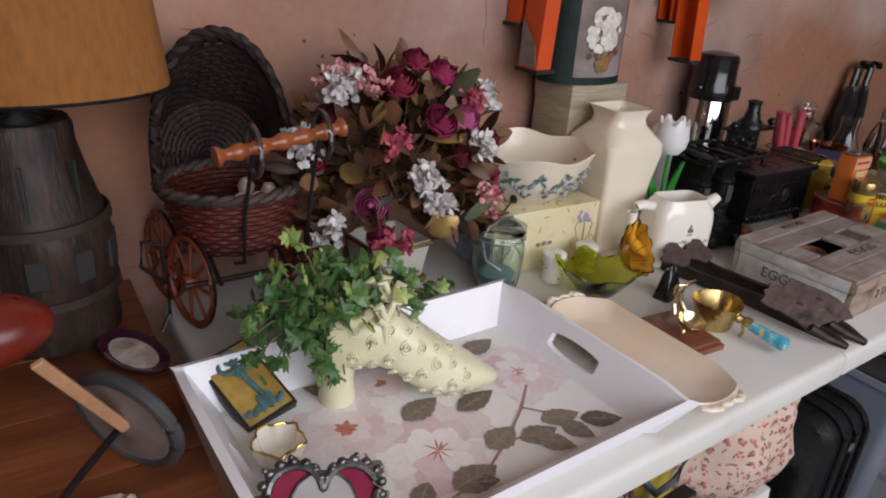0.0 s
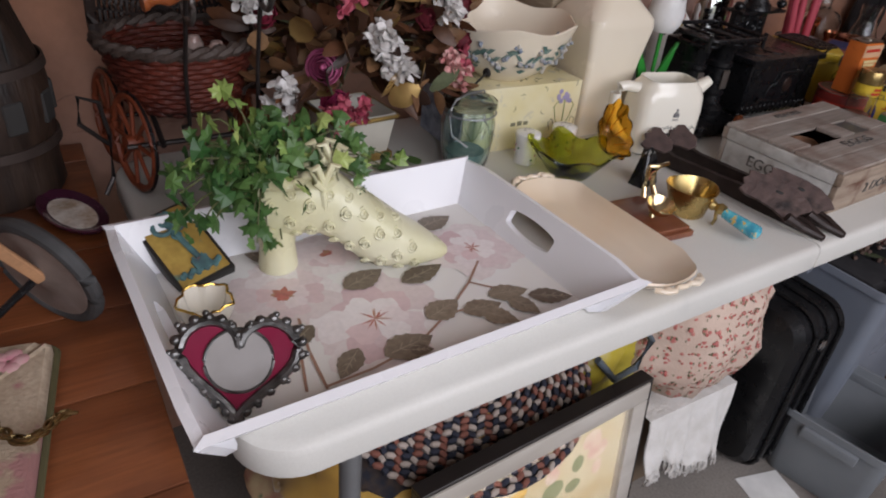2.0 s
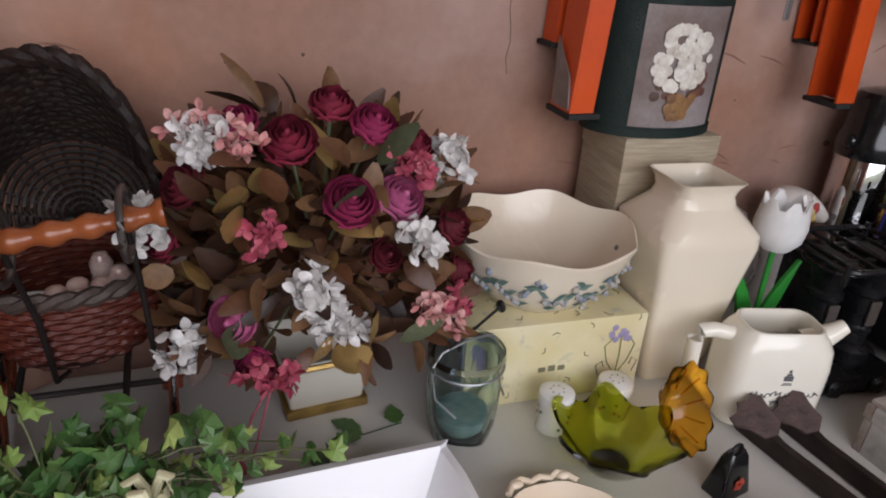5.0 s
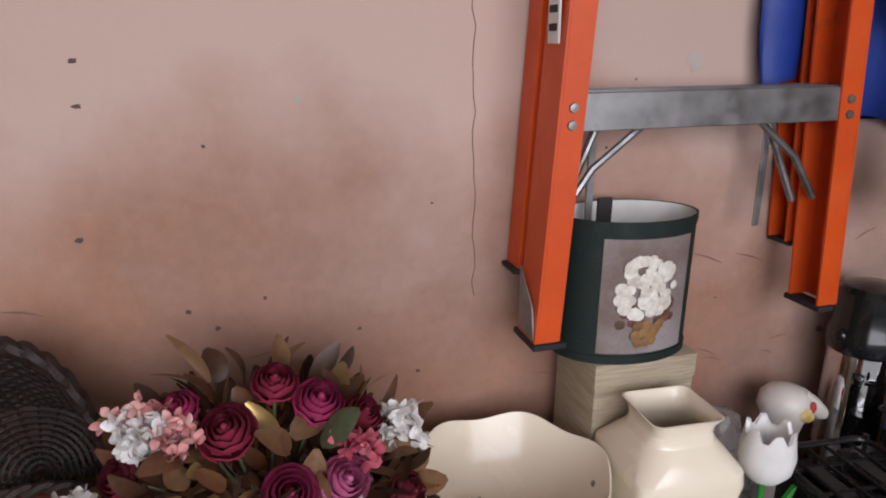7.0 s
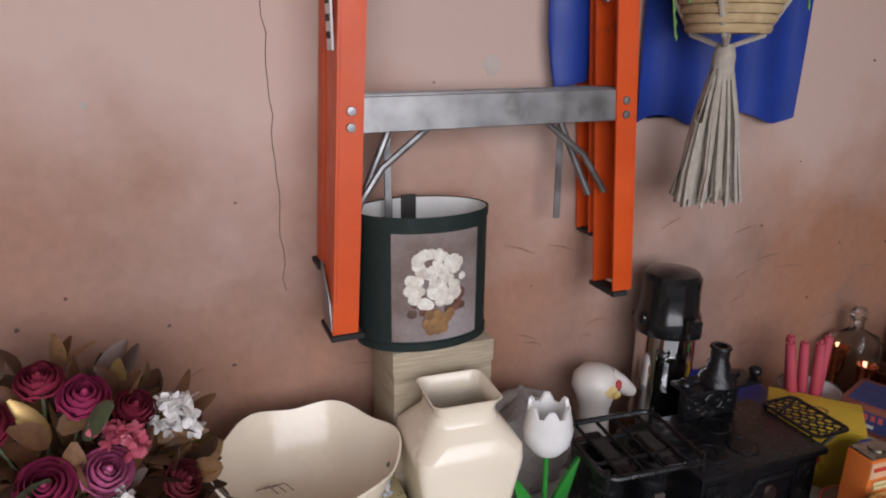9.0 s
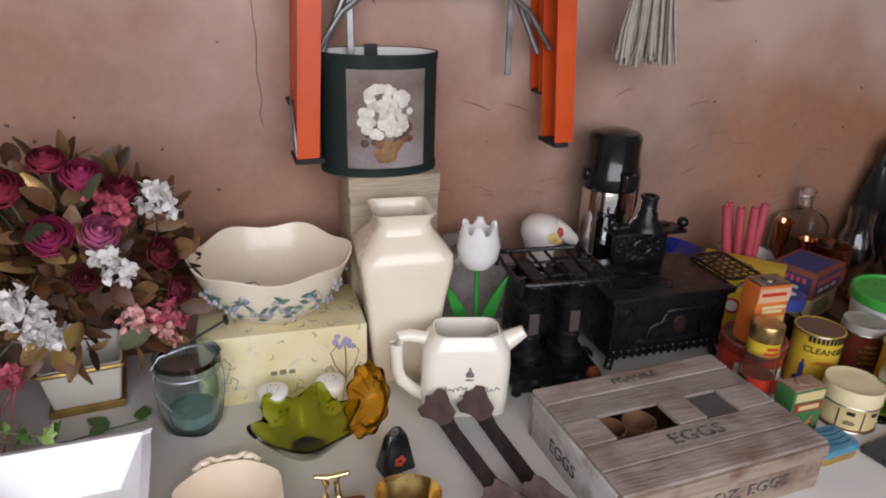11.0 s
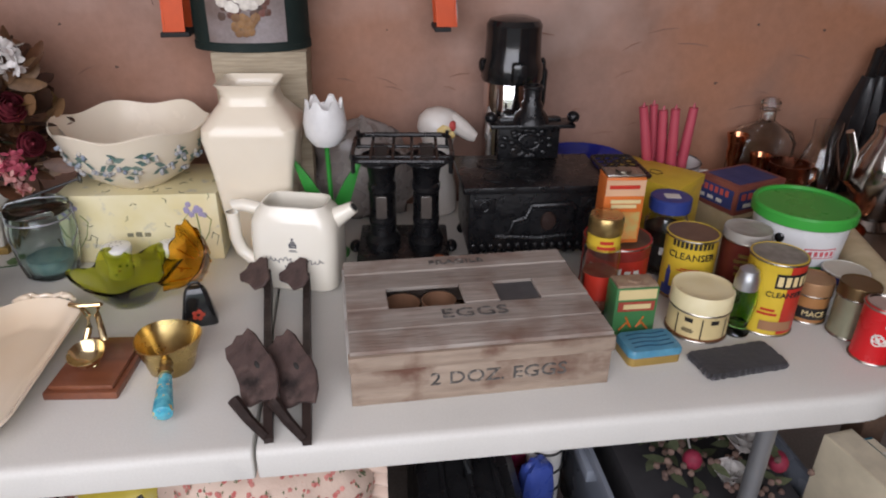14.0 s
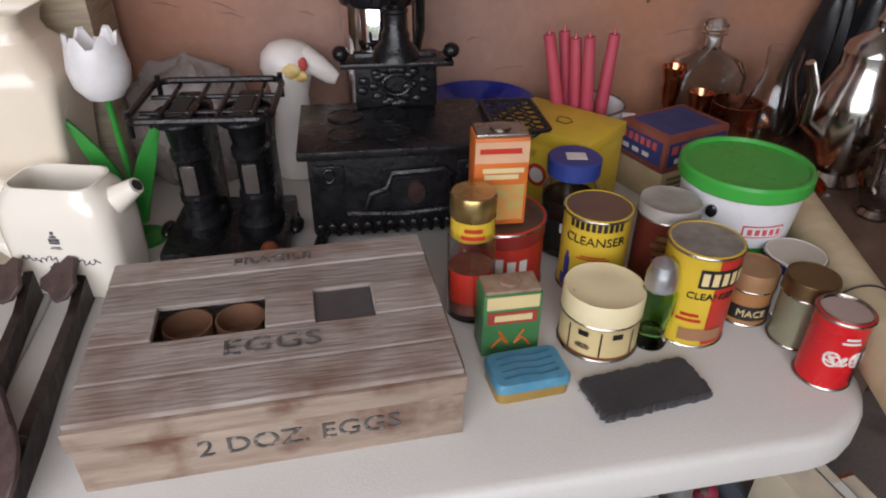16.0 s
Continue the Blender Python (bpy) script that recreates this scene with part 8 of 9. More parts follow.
def tapestry_books():
    rng = random.Random(23)
    fab = mat("floral_tapestry", (0.52, 0.42, 0.31), 0.9, col2=(0.38, 0.29, 0.20), scale=16, grain=0.4, gscale=200, bump=0.5, bscale=260, dirt=(0.34, 0.17, 0.16), dscale=13, dlo=0.58, dhi=0.62)
    t = thing("tapestry_cushion", -1.215, 0.075, WZ, -9, "flat floral tapestry cushion cover with dark green trim", "cushion")
    bm = B()
    n = 16
    top, bot = [], []
    loops = []
    for k, z in ((0.97, 0.0), (1.0, 0.006), (1.0, 0.022), (0.96, 0.030), (0.6, 0.034), (0.2, 0.036)):
        loops.append([(x * k, y * k, z + 0.0025 * math.sin(i * 0.8)) for i, (x, y) in enumerate(rounded(0.205, 0.285, 0.012, 8))])
    rings(bm, loops, True, True, True)
    part("cover", bm, fab, t)
    bm = B()
    tube(bm, [(x, y, 0.014) for x, y in rounded(0.21, 0.29, 0.012, 6)], 0.0035, 6, True)
    part("trim", bm, mat("olive_trim", (0.10, 0.09, 0.04), 0.8), t, "olive green trim")
    bm = B()
    for i in range(10):
        cx, cy = rng.uniform(-0.08, 0.08), rng.uniform(-0.12, 0.12)
        for q in range(5):
            blob(bm, cx + 0.010 * math.cos(q * 1.26), cy + 0.010 * math.sin(q * 1.26), 0.0345, 0.009, 0.009, 0.002, 8, 4)
    part("painted_rose_print", bm, mat("tapestry_pink", (0.52, 0.22, 0.26), 0.9, col2=(0.55, 0.36, 0.34), scale=60), t)
    bm = B()
    for i in range(9):
        cx, cy = rng.uniform(-0.08, 0.07), rng.uniform(-0.12, 0.12)
        a = rng.uniform(0, 6)
        tube(bm, [(cx + 0.03 * (1 - u / 14) * math.cos(a + u * 0.6), cy + 0.03 * (1 - u / 14) * math.sin(a + u * 0.6), 0.0355) for u in range(13)], 0.0028, 5)
    part("painted_scrolls", bm, mat("tapestry_brown", (0.16, 0.10, 0.05), 0.9), t)
    t = thing("brass_chain", -1.205, 0.06, WZ + 0.0365, 0, "heap of old brass chain on the cushion", "chain")
    path = []
    for i in range(64):
        u = i / 63
        if u < 0.68:
            a = u * 20
            r = 0.026 + 0.022 * u + 0.006 * math.sin(a * 1.7)
            path.append(Vector((-0.012 + r * 1.3 * math.cos(a), 0.028 + r * math.sin(a), 0.006 + 0.012 * math.sin(a * 2.3) ** 2)))
        else:
            v = (u - 0.68) / 0.32
            path.append(Vector((0.03 + 0.09 * v, 0.02 - 0.03 * v + 0.016 * math.sin(8 * v), 0.006 if v < 0.75 else 0.004)))
    ch = mat("old_brass", (0.33, 0.24, 0.11), 0.35, 1.0, col2=(0.18, 0.13, 0.06), scale=40)
    for i, (p, q) in enumerate(zip(path, path[1:])):
        d = (q - p).normalized()
        s = d.cross(Vector((0, 0, 1))).normalized()
        u2 = s if i % 2 else (s + Vector((0, 0, 1.2))).normalized()
        bm = B()
        c = p.lerp(q, 0.5)
        L = max(0.007, (q - p).length * 0.75)
        tube(bm, [c + d * L * math.cos(a) + u2 * 0.0045 * math.sin(a) for a in [2 * math.pi * k / 12 for k in range(12)]], 0.0018, 5, True)
        part("link", bm, ch, t)


tapestry_books()


# ---- bouquet ----
def bouquet():
    rng = random.Random(77)
    t = thing("flower_pot", -0.572, 0.606, TZ, 6, "square cream flower pot with gilded foot and band", "flower pot")
    bm = B()
    loops = [[(x, y, z) for x, y in rounded(w, w, 0.006, 3)] for w, z in ((0.100, 0.014), (0.118, 0.078), (0.122, 0.086), (0.116, 0.088), (0.108, 0.080), (0.09, 0.03))]
    rings(bm, loops, True, True, True)
    part("pot_body", bm, mat("pot_cream", (0.58, 0.55, 0.47), 0.4, col2=(0.50, 0.47, 0.40), scale=8), t)
    gl = mat("dull_gilt", (0.42, 0.28, 0.09), 0.4, 0.8, col2=(0.26, 0.17, 0.06), scale=30)
    bm = B()
    box(bm, -0.056, 0.056, -0.056, 0.056, 0.0, 0.0142, 0.004)
    part("foot", bm, gl, t, "gilded foot")
    bm = B()
    tube(bm, [(x, y, 0.083) for x, y in rounded(0.124, 0.124, 0.006, 3)], 0.0042, 6, True)
    part("band", bm, gl, t, "gilded band")

    f = thing("flower_arrangement", -0.572, 0.606, TZ + 0.080, 0, "bushy arrangement of burgundy roses, pink blossom and dried leaves", "flowers")
    C = Vector((0.0, -0.02, 0.135))
    R = Vector((0.185, 0.135, 0.205))

    def shell(a, e, k=1.0):
        return C + Vector((R.x * math.cos(e) * math.cos(a), R.y * math.cos(e) * math.sin(a), R.z * math.sin(e))) * k

    def at(px, pz, k=1.0):
        """A place on the front of the bush by its sideways and upward share."""
        yy = -math.sqrt(max(0.05, 1 - px * px - pz * pz))
        return C + Vector((R.x * px, R.y * yy, R.z * pz)) * k

    def leafcup(bm, p, d, L, W, curl=0.25):
        q = d.to_track_quat("Y", "Z").to_matrix().to_4x4()
        m = Matrix.Translation(p) @ q @ pose(0, 0, 0, 0, rng.uniform(0, 360), 0)
        loops = []
        for i in range(6):
            u = i / 5
            w = W * math.sin(math.pi * (0.08 + 0.88 * u)) ** 0.8
            z = curl * L * u * u
            loops.append([m @ Vector((-w / 2, u * L, z + 0.12 * w)), m @ Vector((0, u * L, z)), m @ Vector((w / 2, u * L, z + 0.12 * w))])
        rings(bm, loops, False)

    bd, bg, bt = B(), B(), B()
    for i in range(600):
        a, e = rng.uniform(0, 6.283), math.asin(rng.uniform(-0.38, 0.97))
        p = shell(a, e, rng.uniform(0.45, 1.0))
        d = (p - C).normalized() + Vector((rng.uniform(-0.7, 0.7), rng.uniform(-0.7, 0.7), rng.uniform(-0.6, 0.6)))
        leafcup(rng.choices((bd, bt, bg), (0.62, 0.30, 0.08))[0], p, d.normalized(), rng.uniform(0.032, 0.062), rng.uniform(0.016, 0.034), rng.uniform(-0.5, 0.7))
    part("dried_leaves", bd, leafy("dried_brown", (0.03, 0.014, 0.009), (0.16, 0.065, 0.028), 0.5), f, "brown dried leaves", True, 60)
    part("tan_leaves", bt, leafy("dried_tan", (0.12, 0.055, 0.025), (0.27, 0.15, 0.07), 0.5), f, "tan dried leaves", True, 60)
    part("gold_leaves", bg, mat("gold_leaf", (0.50, 0.34, 0.13), 0.35, 0.6, col2=(0.36, 0.22, 0.08), scale=30), f, "gold sprayed leaves", True, 60)
    bm = B()
    for px, pz in ((-0.86, 0.42), (-0.5, -0.2), (0.05, 0.55), (0.3, 0.75), (0.45, -0.3)):
        leafcup(bm, at(px, pz, 1.0), Vector((px, -0.4, 0.5 + pz * 0.3)).normalized(), 0.062, 0.036, 0.3)
    part("green_leaves", bm, leafy("dull_green_leaf", (0.06, 0.075, 0.035), (0.13, 0.15, 0.08)), f, "dull green leaves", True, 60)

    def rose(px, pz, r, material, k=1.04):
        p = at(px, pz, k)
        d = ((p - C).normalized() + Vector((0, -0.55, 0.35))).normalized()
        m = Matrix.Translation(p) @ d.to_track_quat("Z", "Y").to_matrix().to_4x4()
        bm = B()
        blob(bm, 0, 0, 0, 0.2 * r, 0.2 * r, 0.42 * r, 8, 6, m @ Matrix.Translation((0, 0, 0.12 * r)))
        for ringk, (rr, n, h, flare) in enumerate(((0.28, 3, 0.98, -0.10), (0.46, 4, 0.98, -0.08), (0.64, 5, 0.92, -0.02), (0.80, 5, 0.80, 0.10), (0.95, 6, 0.62, 0.30))):
            for i in range(n):
                a0 = 2 * math.pi * (i + 0.37 * ringk) / n + rng.uniform(-0.2, 0.2)
                span = 2 * math.pi / n * 1.5
                hk = h * rng.uniform(0.9, 1.06)
                loops = []
                for j in range(6):
                    v = j / 5
                    lp = []
                    for s in range(7):
                        e = abs(s - 3) / 3
                        aa = a0 + span * (s / 6 - 0.5)
                        prof = rr * (0.35 + 0.65 * math.sin(math.pi * min(1.0, 0.08 + v * 0.62))) + flare * max(0, v - 0.5) + 0.04 * e
                        hh = hk * v - 0.20 * v * e * e - max(0, flare) * 0.7 * max(0, v - 0.7)
                        lp.append(m @ Vector((r * prof * math.cos(aa), r * prof * math.sin(aa), r * (hh * 1.2 - 0.6 + 0.07 * math.sin(s * 1.7 + i * 2.1 + ringk) * v))))
                    loops.append(lp)
                rings(bm, loops, False)
        part("rose", bm, material, f, "", True, 70)
        bm = B()
        lathe(bm, [(0.002, -0.95 * r), (0.3 * r, -0.75 * r), (0.5 * r, -0.5 * r)], 10, m=m)
        tube(bm, [m @ Vector((0, 0, -0.9 * r)), C + (p - C) * 0.4], 0.002, 5)
        part("calyx", bm, MATS["dull_green_leaf"], f)

    burg = leafy("burgundy_petal", (0.15, 0.005, 0.022), (0.26, 0.016, 0.045), 0.7)
    wine = leafy("wine_petal", (0.26, 0.012, 0.07), (0.38, 0.03, 0.11), 0.7)
    mag = leafy("magenta_petal", (0.48, 0.08, 0.22), (0.60, 0.17, 0.32), 0.7)
    deep = leafy("deep_red_petal", (0.10, 0.004, 0.012), (0.17, 0.012, 0.025), 0.7)
    for px, pz, r, mm in ((-0.19, 0.84, 0.034, burg), (0.11, 0.58, 0.033, wine), (0.41, 0.56, 0.031, mag), (0.31, 0.88, 0.031, wine), (-0.76, 0.58, 0.030, deep), (0.80, 0.32, 0.028, deep), (-0.56, -0.02, 0.030, mag),
                          (0.56, 0.76, 0.027, burg), (0.08, 0.97, 0.028, burg), (-0.46, -0.30, 0.026, wine), (0.88, 0.02, 0.024, deep), (-0.45, 0.88, 0.027, wine), (0.30, 0.30, 0.022, deep), (-0.90, 0.28, 0.024, burg)):
        rose(px, pz, r * 0.88, mm)

    def sprig(name, pts, n, size, material, spread, label):
        bm = B()
        for i in range(n):
            u = rng.random()
            k = min(len(pts) - 2, int(u * (len(pts) - 1)))
            p = Vector(pts[k]).lerp(Vector(pts[k + 1]), u * (len(pts) - 1) - k) + Vector((rng.uniform(-1, 1), rng.uniform(-1, 0.6), rng.uniform(-1, 1))) * spread
            d = Vector((rng.uniform(-1, 1), rng.uniform(-1.2, 0.2), rng.uniform(-0.4, 1))).normalized()
            for q in range(5):
                dd = Matrix.Rotation(2 * math.pi * q / 5, 3, d) @ d.orthogonal().normalized()
                leafcup(bm, p, (dd + d * 0.5).normalized(), size, size * 0.8, 0.3)
        part(name, bm, material, f, label, True, 60)

    white = leafy("white_petal", (0.78, 0.76, 0.74), (0.68, 0.65, 0.62))
    pink = leafy("pink_petal", (0.62, 0.22, 0.22), (0.70, 0.42, 0.38))
    rosy = leafy("rosy_petal", (0.40, 0.05, 0.10), (0.52, 0.12, 0.16))
    for n, places in ((44, ((-0.16, 0.24), (-0.08, 0.06), (0.06, -0.10))), (18, ((-0.64, 0.74), (-0.56, 0.78))), (14, ((-0.99, 0.46), (-0.88, 0.30))), (11, ((-0.84, -0.16), (-0.80, -0.30))), (9, ((0.42, 0.38), (0.50, 0.32))),
                      (12, ((0.66, 0.70), (0.80, 0.56)))):
        sprig("blossom_sprig", [at(px, pz, 1.10) for px, pz in places], n + 6, 0.0155, white, 0.018, "white blossom sprig")
    for n, places, colour in ((26, ((-0.80, 0.80), (-0.50, 0.86), (-0.36, 0.72)), pink), (22, ((0.48, 0.04), (0.62, -0.12), (0.76, -0.28)), pink), (26, ((-0.52, -0.20), (-0.34, -0.36), (-0.22, -0.30)), rosy), (18, ((0.36, 0.74), (0.52, 0.62)), rosy),
                              (12, ((0.66, -0.02), (0.80, -0.14)), rosy), (14, ((-0.30, 0.46), (-0.42, 0.36)), rosy)):
        sprig("blossom_sprig", [at(px, pz, 1.09) for px, pz in places], n, 0.0125, colour, 0.015, "pink blossom sprig")
    bm = B()
    for px, pz in ((-0.68, 0.22), (-0.74, 0.16), (-0.08, -0.24), (-0.02, -0.30), (-0.54, 0.52), (-0.46, 0.48), (0.22, -0.12)):
        leafcup(bm, at(px, pz, 1.04), Vector((rng.uniform(-0.6, 0.6), -0.5, rng.uniform(-0.2, 0.8))).normalized(), 0.05, 0.04, 0.5)
    part("gold_leaves", bm, MATS["gold_leaf"], f, "gold sprayed leaves", True, 60)
    bm = B()
    for px, pz in ((-0.62, -1.05), (-0.58, -1.18)):
        p = C + Vector((R.x * px, -R.y * 0.85, R.z * pz))
        blob(bm, *p, 0.011, 0.011, 0.014, 12, 8)
        tube(bm, [p, p + Vector((0.02, 0.02, 0.06)), at(-0.4, -0.6, 0.9)], 0.0015, 5)
    part("hanging_bud", bm, rosy, f, "hanging red buds")


bouquet()
t = thing("fallen_leaf_sprig", -0.555, 0.485, TZ, 30, "dark ivy leaves fallen on the table", "leaf")
bm = B()
for i, (x, y, a) in enumerate(((0, 0, 0.4), (0.03, 0.01, 2.0), (-0.03, 0.012, 4.0), (0.07, -0.02, 1.0))):
    leaf_shape(bm, x, y, 0.003 + 0.001 * i, 0.04, 0.026, a, 8, 0.1)
tube(bm, [(-0.03, 0.01, 0.002), (0.02, 0.0, 0.002), (0.08, -0.02, 0.002)], 0.0012, 4)
part("leaves", bm, MATS["ivy_green"], t, "", False)


# ---- a dark side table beyond the folding table ----
SZ = 0.735
t = thing("side_table", 1.325, 0.45, 0, 0, "dark stained wooden side table crowded with metalware", "table")
bm = B()
box(bm, -0.385, 0.385, -0.30, 0.33, SZ - 0.03, SZ, 0.004)
part("tabletop", bm, mat("near_black_wood", (0.10, 0.062, 0.042), 0.4, col2=(0.15, 0.095, 0.065), scale=8, grain=0.4), t)
for x in (-0.35, 0.35):
    for y in (-0.26, 0.29):
        bm = B()
        box(bm, x - 0.022, x + 0.022, y - 0.022, y + 0.022, 0, SZ - 0.0305, 0.003)
        part("leg", bm, MATS["near_black_wood"], t)


def candlestick(x, y, h, label):
    t = thing("copper_candlestick", x, y, SZ, 0, label, "candlestick", "copper candlesticks")
    bm = B()
    k = h / 0.13
    lathe(bm, [(0.028, 0), (0.030, 0.004), (0.018, 0.014), (0.007, 0.03), (0.010, 0.045 * k), (0.006, 0.06 * k), (0.013, 0.078 * k), (0.0175, 0.095 * k), (0.016, 0.108 * k), (0.021, 0.122 * k), (0.023, 0.13 * k), (0.019, 0.13 * k), (0.011, 0.11 * k), (0, 0.105 * k)], 24)
    part("stick", bm, COPPER, t)


candlestick(0.948, 0.715, 0.155, "polished copper candlestick with a flared cup")
candlestick(0.978, 0.665, 0.125, "polished copper candlestick with a flared cup")
t = thing("copper_pot", 1.032, 0.638, SZ, 0, "small hammered copper pot", "pot")
bm = B()
lathe(bm, [(0.03, 0), (0.036, 0.004), (0.040, 0.07), (0.042, 0.112), (0.044, 0.115), (0.040, 0.115), (0.038, 0.07), (0.03, 0.012), (0, 0.01)], 32)
part("pot_body", bm, mat("dark_copper", (0.42, 0.16, 0.09), 0.3, 1.0, col2=(0.22, 0.08, 0.05), scale=40, bump=0.4, bscale=60), t)
bm = B()
tube(bm, [(0.04, 0, 0.1), (0.062, 0, 0.10), (0.064, 0, 0.075), (0.04, 0, 0.06)], 0.004, 8)
part("handle", bm, COPPER, t)
t = thing("copper_tray", 1.075, 0.530, SZ, 0, "shallow round copper dish", "dish")
bm = B()
lathe(bm, [(0.05, 0), (0.062, 0.006), (0.066, 0.02), (0.064, 0.021), (0.058, 0.008), (0, 0.006)], 32)
part("dish_body", bm, COPPER, t)

t = thing("glass_decanter", 1.020, 0.735, SZ, -6, "clear square glass decanter with stopper", "decanter")
cg = MATS["clear_glass"]
bm = B()
loops = [[(x, y, z) for x, y in rounded(w * 0.9, d * 0.9, r * 0.9, 4)] for w, d, r, z in ((0.112, 0.07, 0.012, 0), (0.116, 0.074, 0.014, 0.006), (0.116, 0.074, 0.014, 0.15), (0.10, 0.064, 0.02, 0.175), (0.05, 0.045, 0.02, 0.19), (0.03, 0.03, 0.0148, 0.2), (0.03, 0.03, 0.0148, 0.222), (0.040, 0.040, 0.0195, 0.226), (0.022, 0.022, 0.0105, 0.226), (0.022, 0.022, 0.0105, 0.2), (0.09, 0.056, 0.018, 0.17), (0.108, 0.066, 0.012, 0.15), (0.108, 0.066, 0.012, 0.01))]
rings(bm, loops, True, True, True)
part("glass_body", bm, cg, t)
bm = B()
lathe(bm, [(0.008, 0.21), (0.010, 0.228), (0.016, 0.232), (0.018, 0.242), (0.012, 0.252), (0, 0.254)], 20)
part("stopper", bm, cg, t)
t.scale = (1.22, 1.0, 0.9)

t = thing("lamp_chimney", 1.098, 0.640, SZ, 0, "clear glass oil-lamp chimney", "lamp glass")
bm = B()
lathe(bm, [(0.030, 0.0), (0.030, 0.03), (0.046, 0.07), (0.048, 0.09), (0.034, 0.13), (0.026, 0.16), (0.029, 0.2), (0.0275, 0.2), (0.0245, 0.16), (0.032, 0.13), (0.046, 0.09), (0.044, 0.07), (0.028, 0.03), (0.028, 0.0)], 32, cap=False)
part("glass_tube", bm, cg, t)


def coffee_pot(x, y, k, rz, material, label):
    t = thing("silver_coffee_pot", x, y, SZ, rz, label, "coffee pot")
    bm = B()
    lathe(bm, [(0.034 * k, 0), (0.038 * k, 0.006), (0.028 * k, 0.02 * k), (0.05 * k, 0.06 * k), (0.058 * k, 0.10 * k), (0.050 * k, 0.14 * k), (0.036 * k, 0.175 * k), (0.036 * k, 0.195 * k)], 32)
    part("pot_body", bm, material, t)
    bm = B()
    lathe(bm, [(0.038 * k, 0.195 * k), (0.034 * k, 0.208 * k), (0.016 * k, 0.222 * k), (0.006 * k, 0.228 * k), (0.010 * k, 0.238 * k), (0.006 * k, 0.248 * k), (0, 0.25 * k)], 28)
    part("lid", bm, material, t)
    bm = B()
    tube(bm, [(-0.05 * k, 0, 0.08 * k), (-0.085 * k, 0, 0.105 * k), (-0.085 * k, 0, 0.15 * k), (-0.105 * k, 0, 0.19 * k)], 0.010 * k, 10, taper=lambda u: 1.2 - 0.55 * u)
    part("spout", bm, material, t)
    bm = B()
    tube(bm, [(0.036 * k, 0, 0.18 * k), (0.075 * k, 0, 0.19 * k), (0.095 * k, 0, 0.15 * k), (0.088 * k, 0, 0.10 * k), (0.055 * k, 0, 0.075 * k)], 0.006 * k, 10)
    part("handle", bm, material, t)


coffee_pot(1.180, 0.550, 1.12, 8, SILVER, "tall polished silver coffee pot")
coffee_pot(1.170, 0.430, 0.72, 30, mat("tarnished_silver", (0.32, 0.28, 0.25), 0.25, 1.0, col2=(0.16, 0.13, 0.11), scale=30), "squat tarnished dark silver teapot")
for k, (x, y, lean) in enumerate(((1.205, 0.735, 6), (1.243, 0.742, 4), (1.281, 0.735, 7))):
    t = thing("black_umbrella", x, y, SZ, 0, "rolled black umbrella standing against the wall", "umbrella", "rolled umbrellas", 0, lean)
    bm = B()
    loops = []
    for u in range(12):
        v = u / 11
        loops.append([((0.010 + 0.014 * math.sin(math.pi * min(1, v * 0.8 + 0.15))) * (1 + 0.14 * math.cos(6 * a + 3 * v)) * math.cos(a), (0.010 + 0.014 * math.sin(math.pi * min(1, v * 0.8 + 0.15))) * (1 + 0.14 * math.cos(6 * a + 3 * v)) * math.sin(a), 0.012 + 0.40 * v) for a in [2 * math.pi * i / 18 for i in range(18)]])
    rings(bm, loops, True, True, True)
    part("canopy", bm, mat("black_nylon", (0.01, 0.01, 0.011), 0.4, col2=(0.02, 0.02, 0.022), scale=20), t)
    bm = B()
    tube(bm, [(0, 0, 0.0), (0, 0, 0.013)], 0.003, 8)
    tube(bm, [(0, 0, 0.41), (0, 0, 0.50), (0.012, 0, 0.53), (0.035, 0, 0.53), (0.045, 0, 0.505)], 0.009, 10)
    part("handle", bm, BLACKPLASTIC, t)
    t.scale = (1.2, 1.2, 0.66)


def paper_roll():
    t = thing("rolled_wallpaper", 0.972, 0.262, SZ, -16, "thick cream rolled wallpaper with embossed pattern", "paper roll")
    mm = mat("cream_wallpaper", (0.62, 0.52, 0.34), 0.65, col2=(0.52, 0.42, 0.25), scale=16, grain=0.2, gscale=50, bump=0.5, bscale=30)
    bm = B()
    pts = []
    L = 0.26
    loops = []
    for y in (-L, L):
        loops.append([((0.034 + 0.0006 * i / 24) * math.cos(2 * math.pi * i / 24), y, 0.0355 + 0.034 * math.sin(2 * math.pi * i / 24)) for i in range(24)])
    inner = [[(0.026 * math.cos(2 * math.pi * i / 24), y, 0.0355 + 0.026 * math.sin(2 * math.pi * i / 24)) for i in range(24)] for y in (L, -L)]
    rings(bm, [loops[0], loops[1], inner[0], inner[1], loops[0]], True)
    part("roll", bm, mm, t)
    bm = B()
    ring(bm, (0, -0.09, 0.0355), 0.0355, 0.0012, "y", 30, 6)
    part("string", bm, INK, t)


paper_roll()


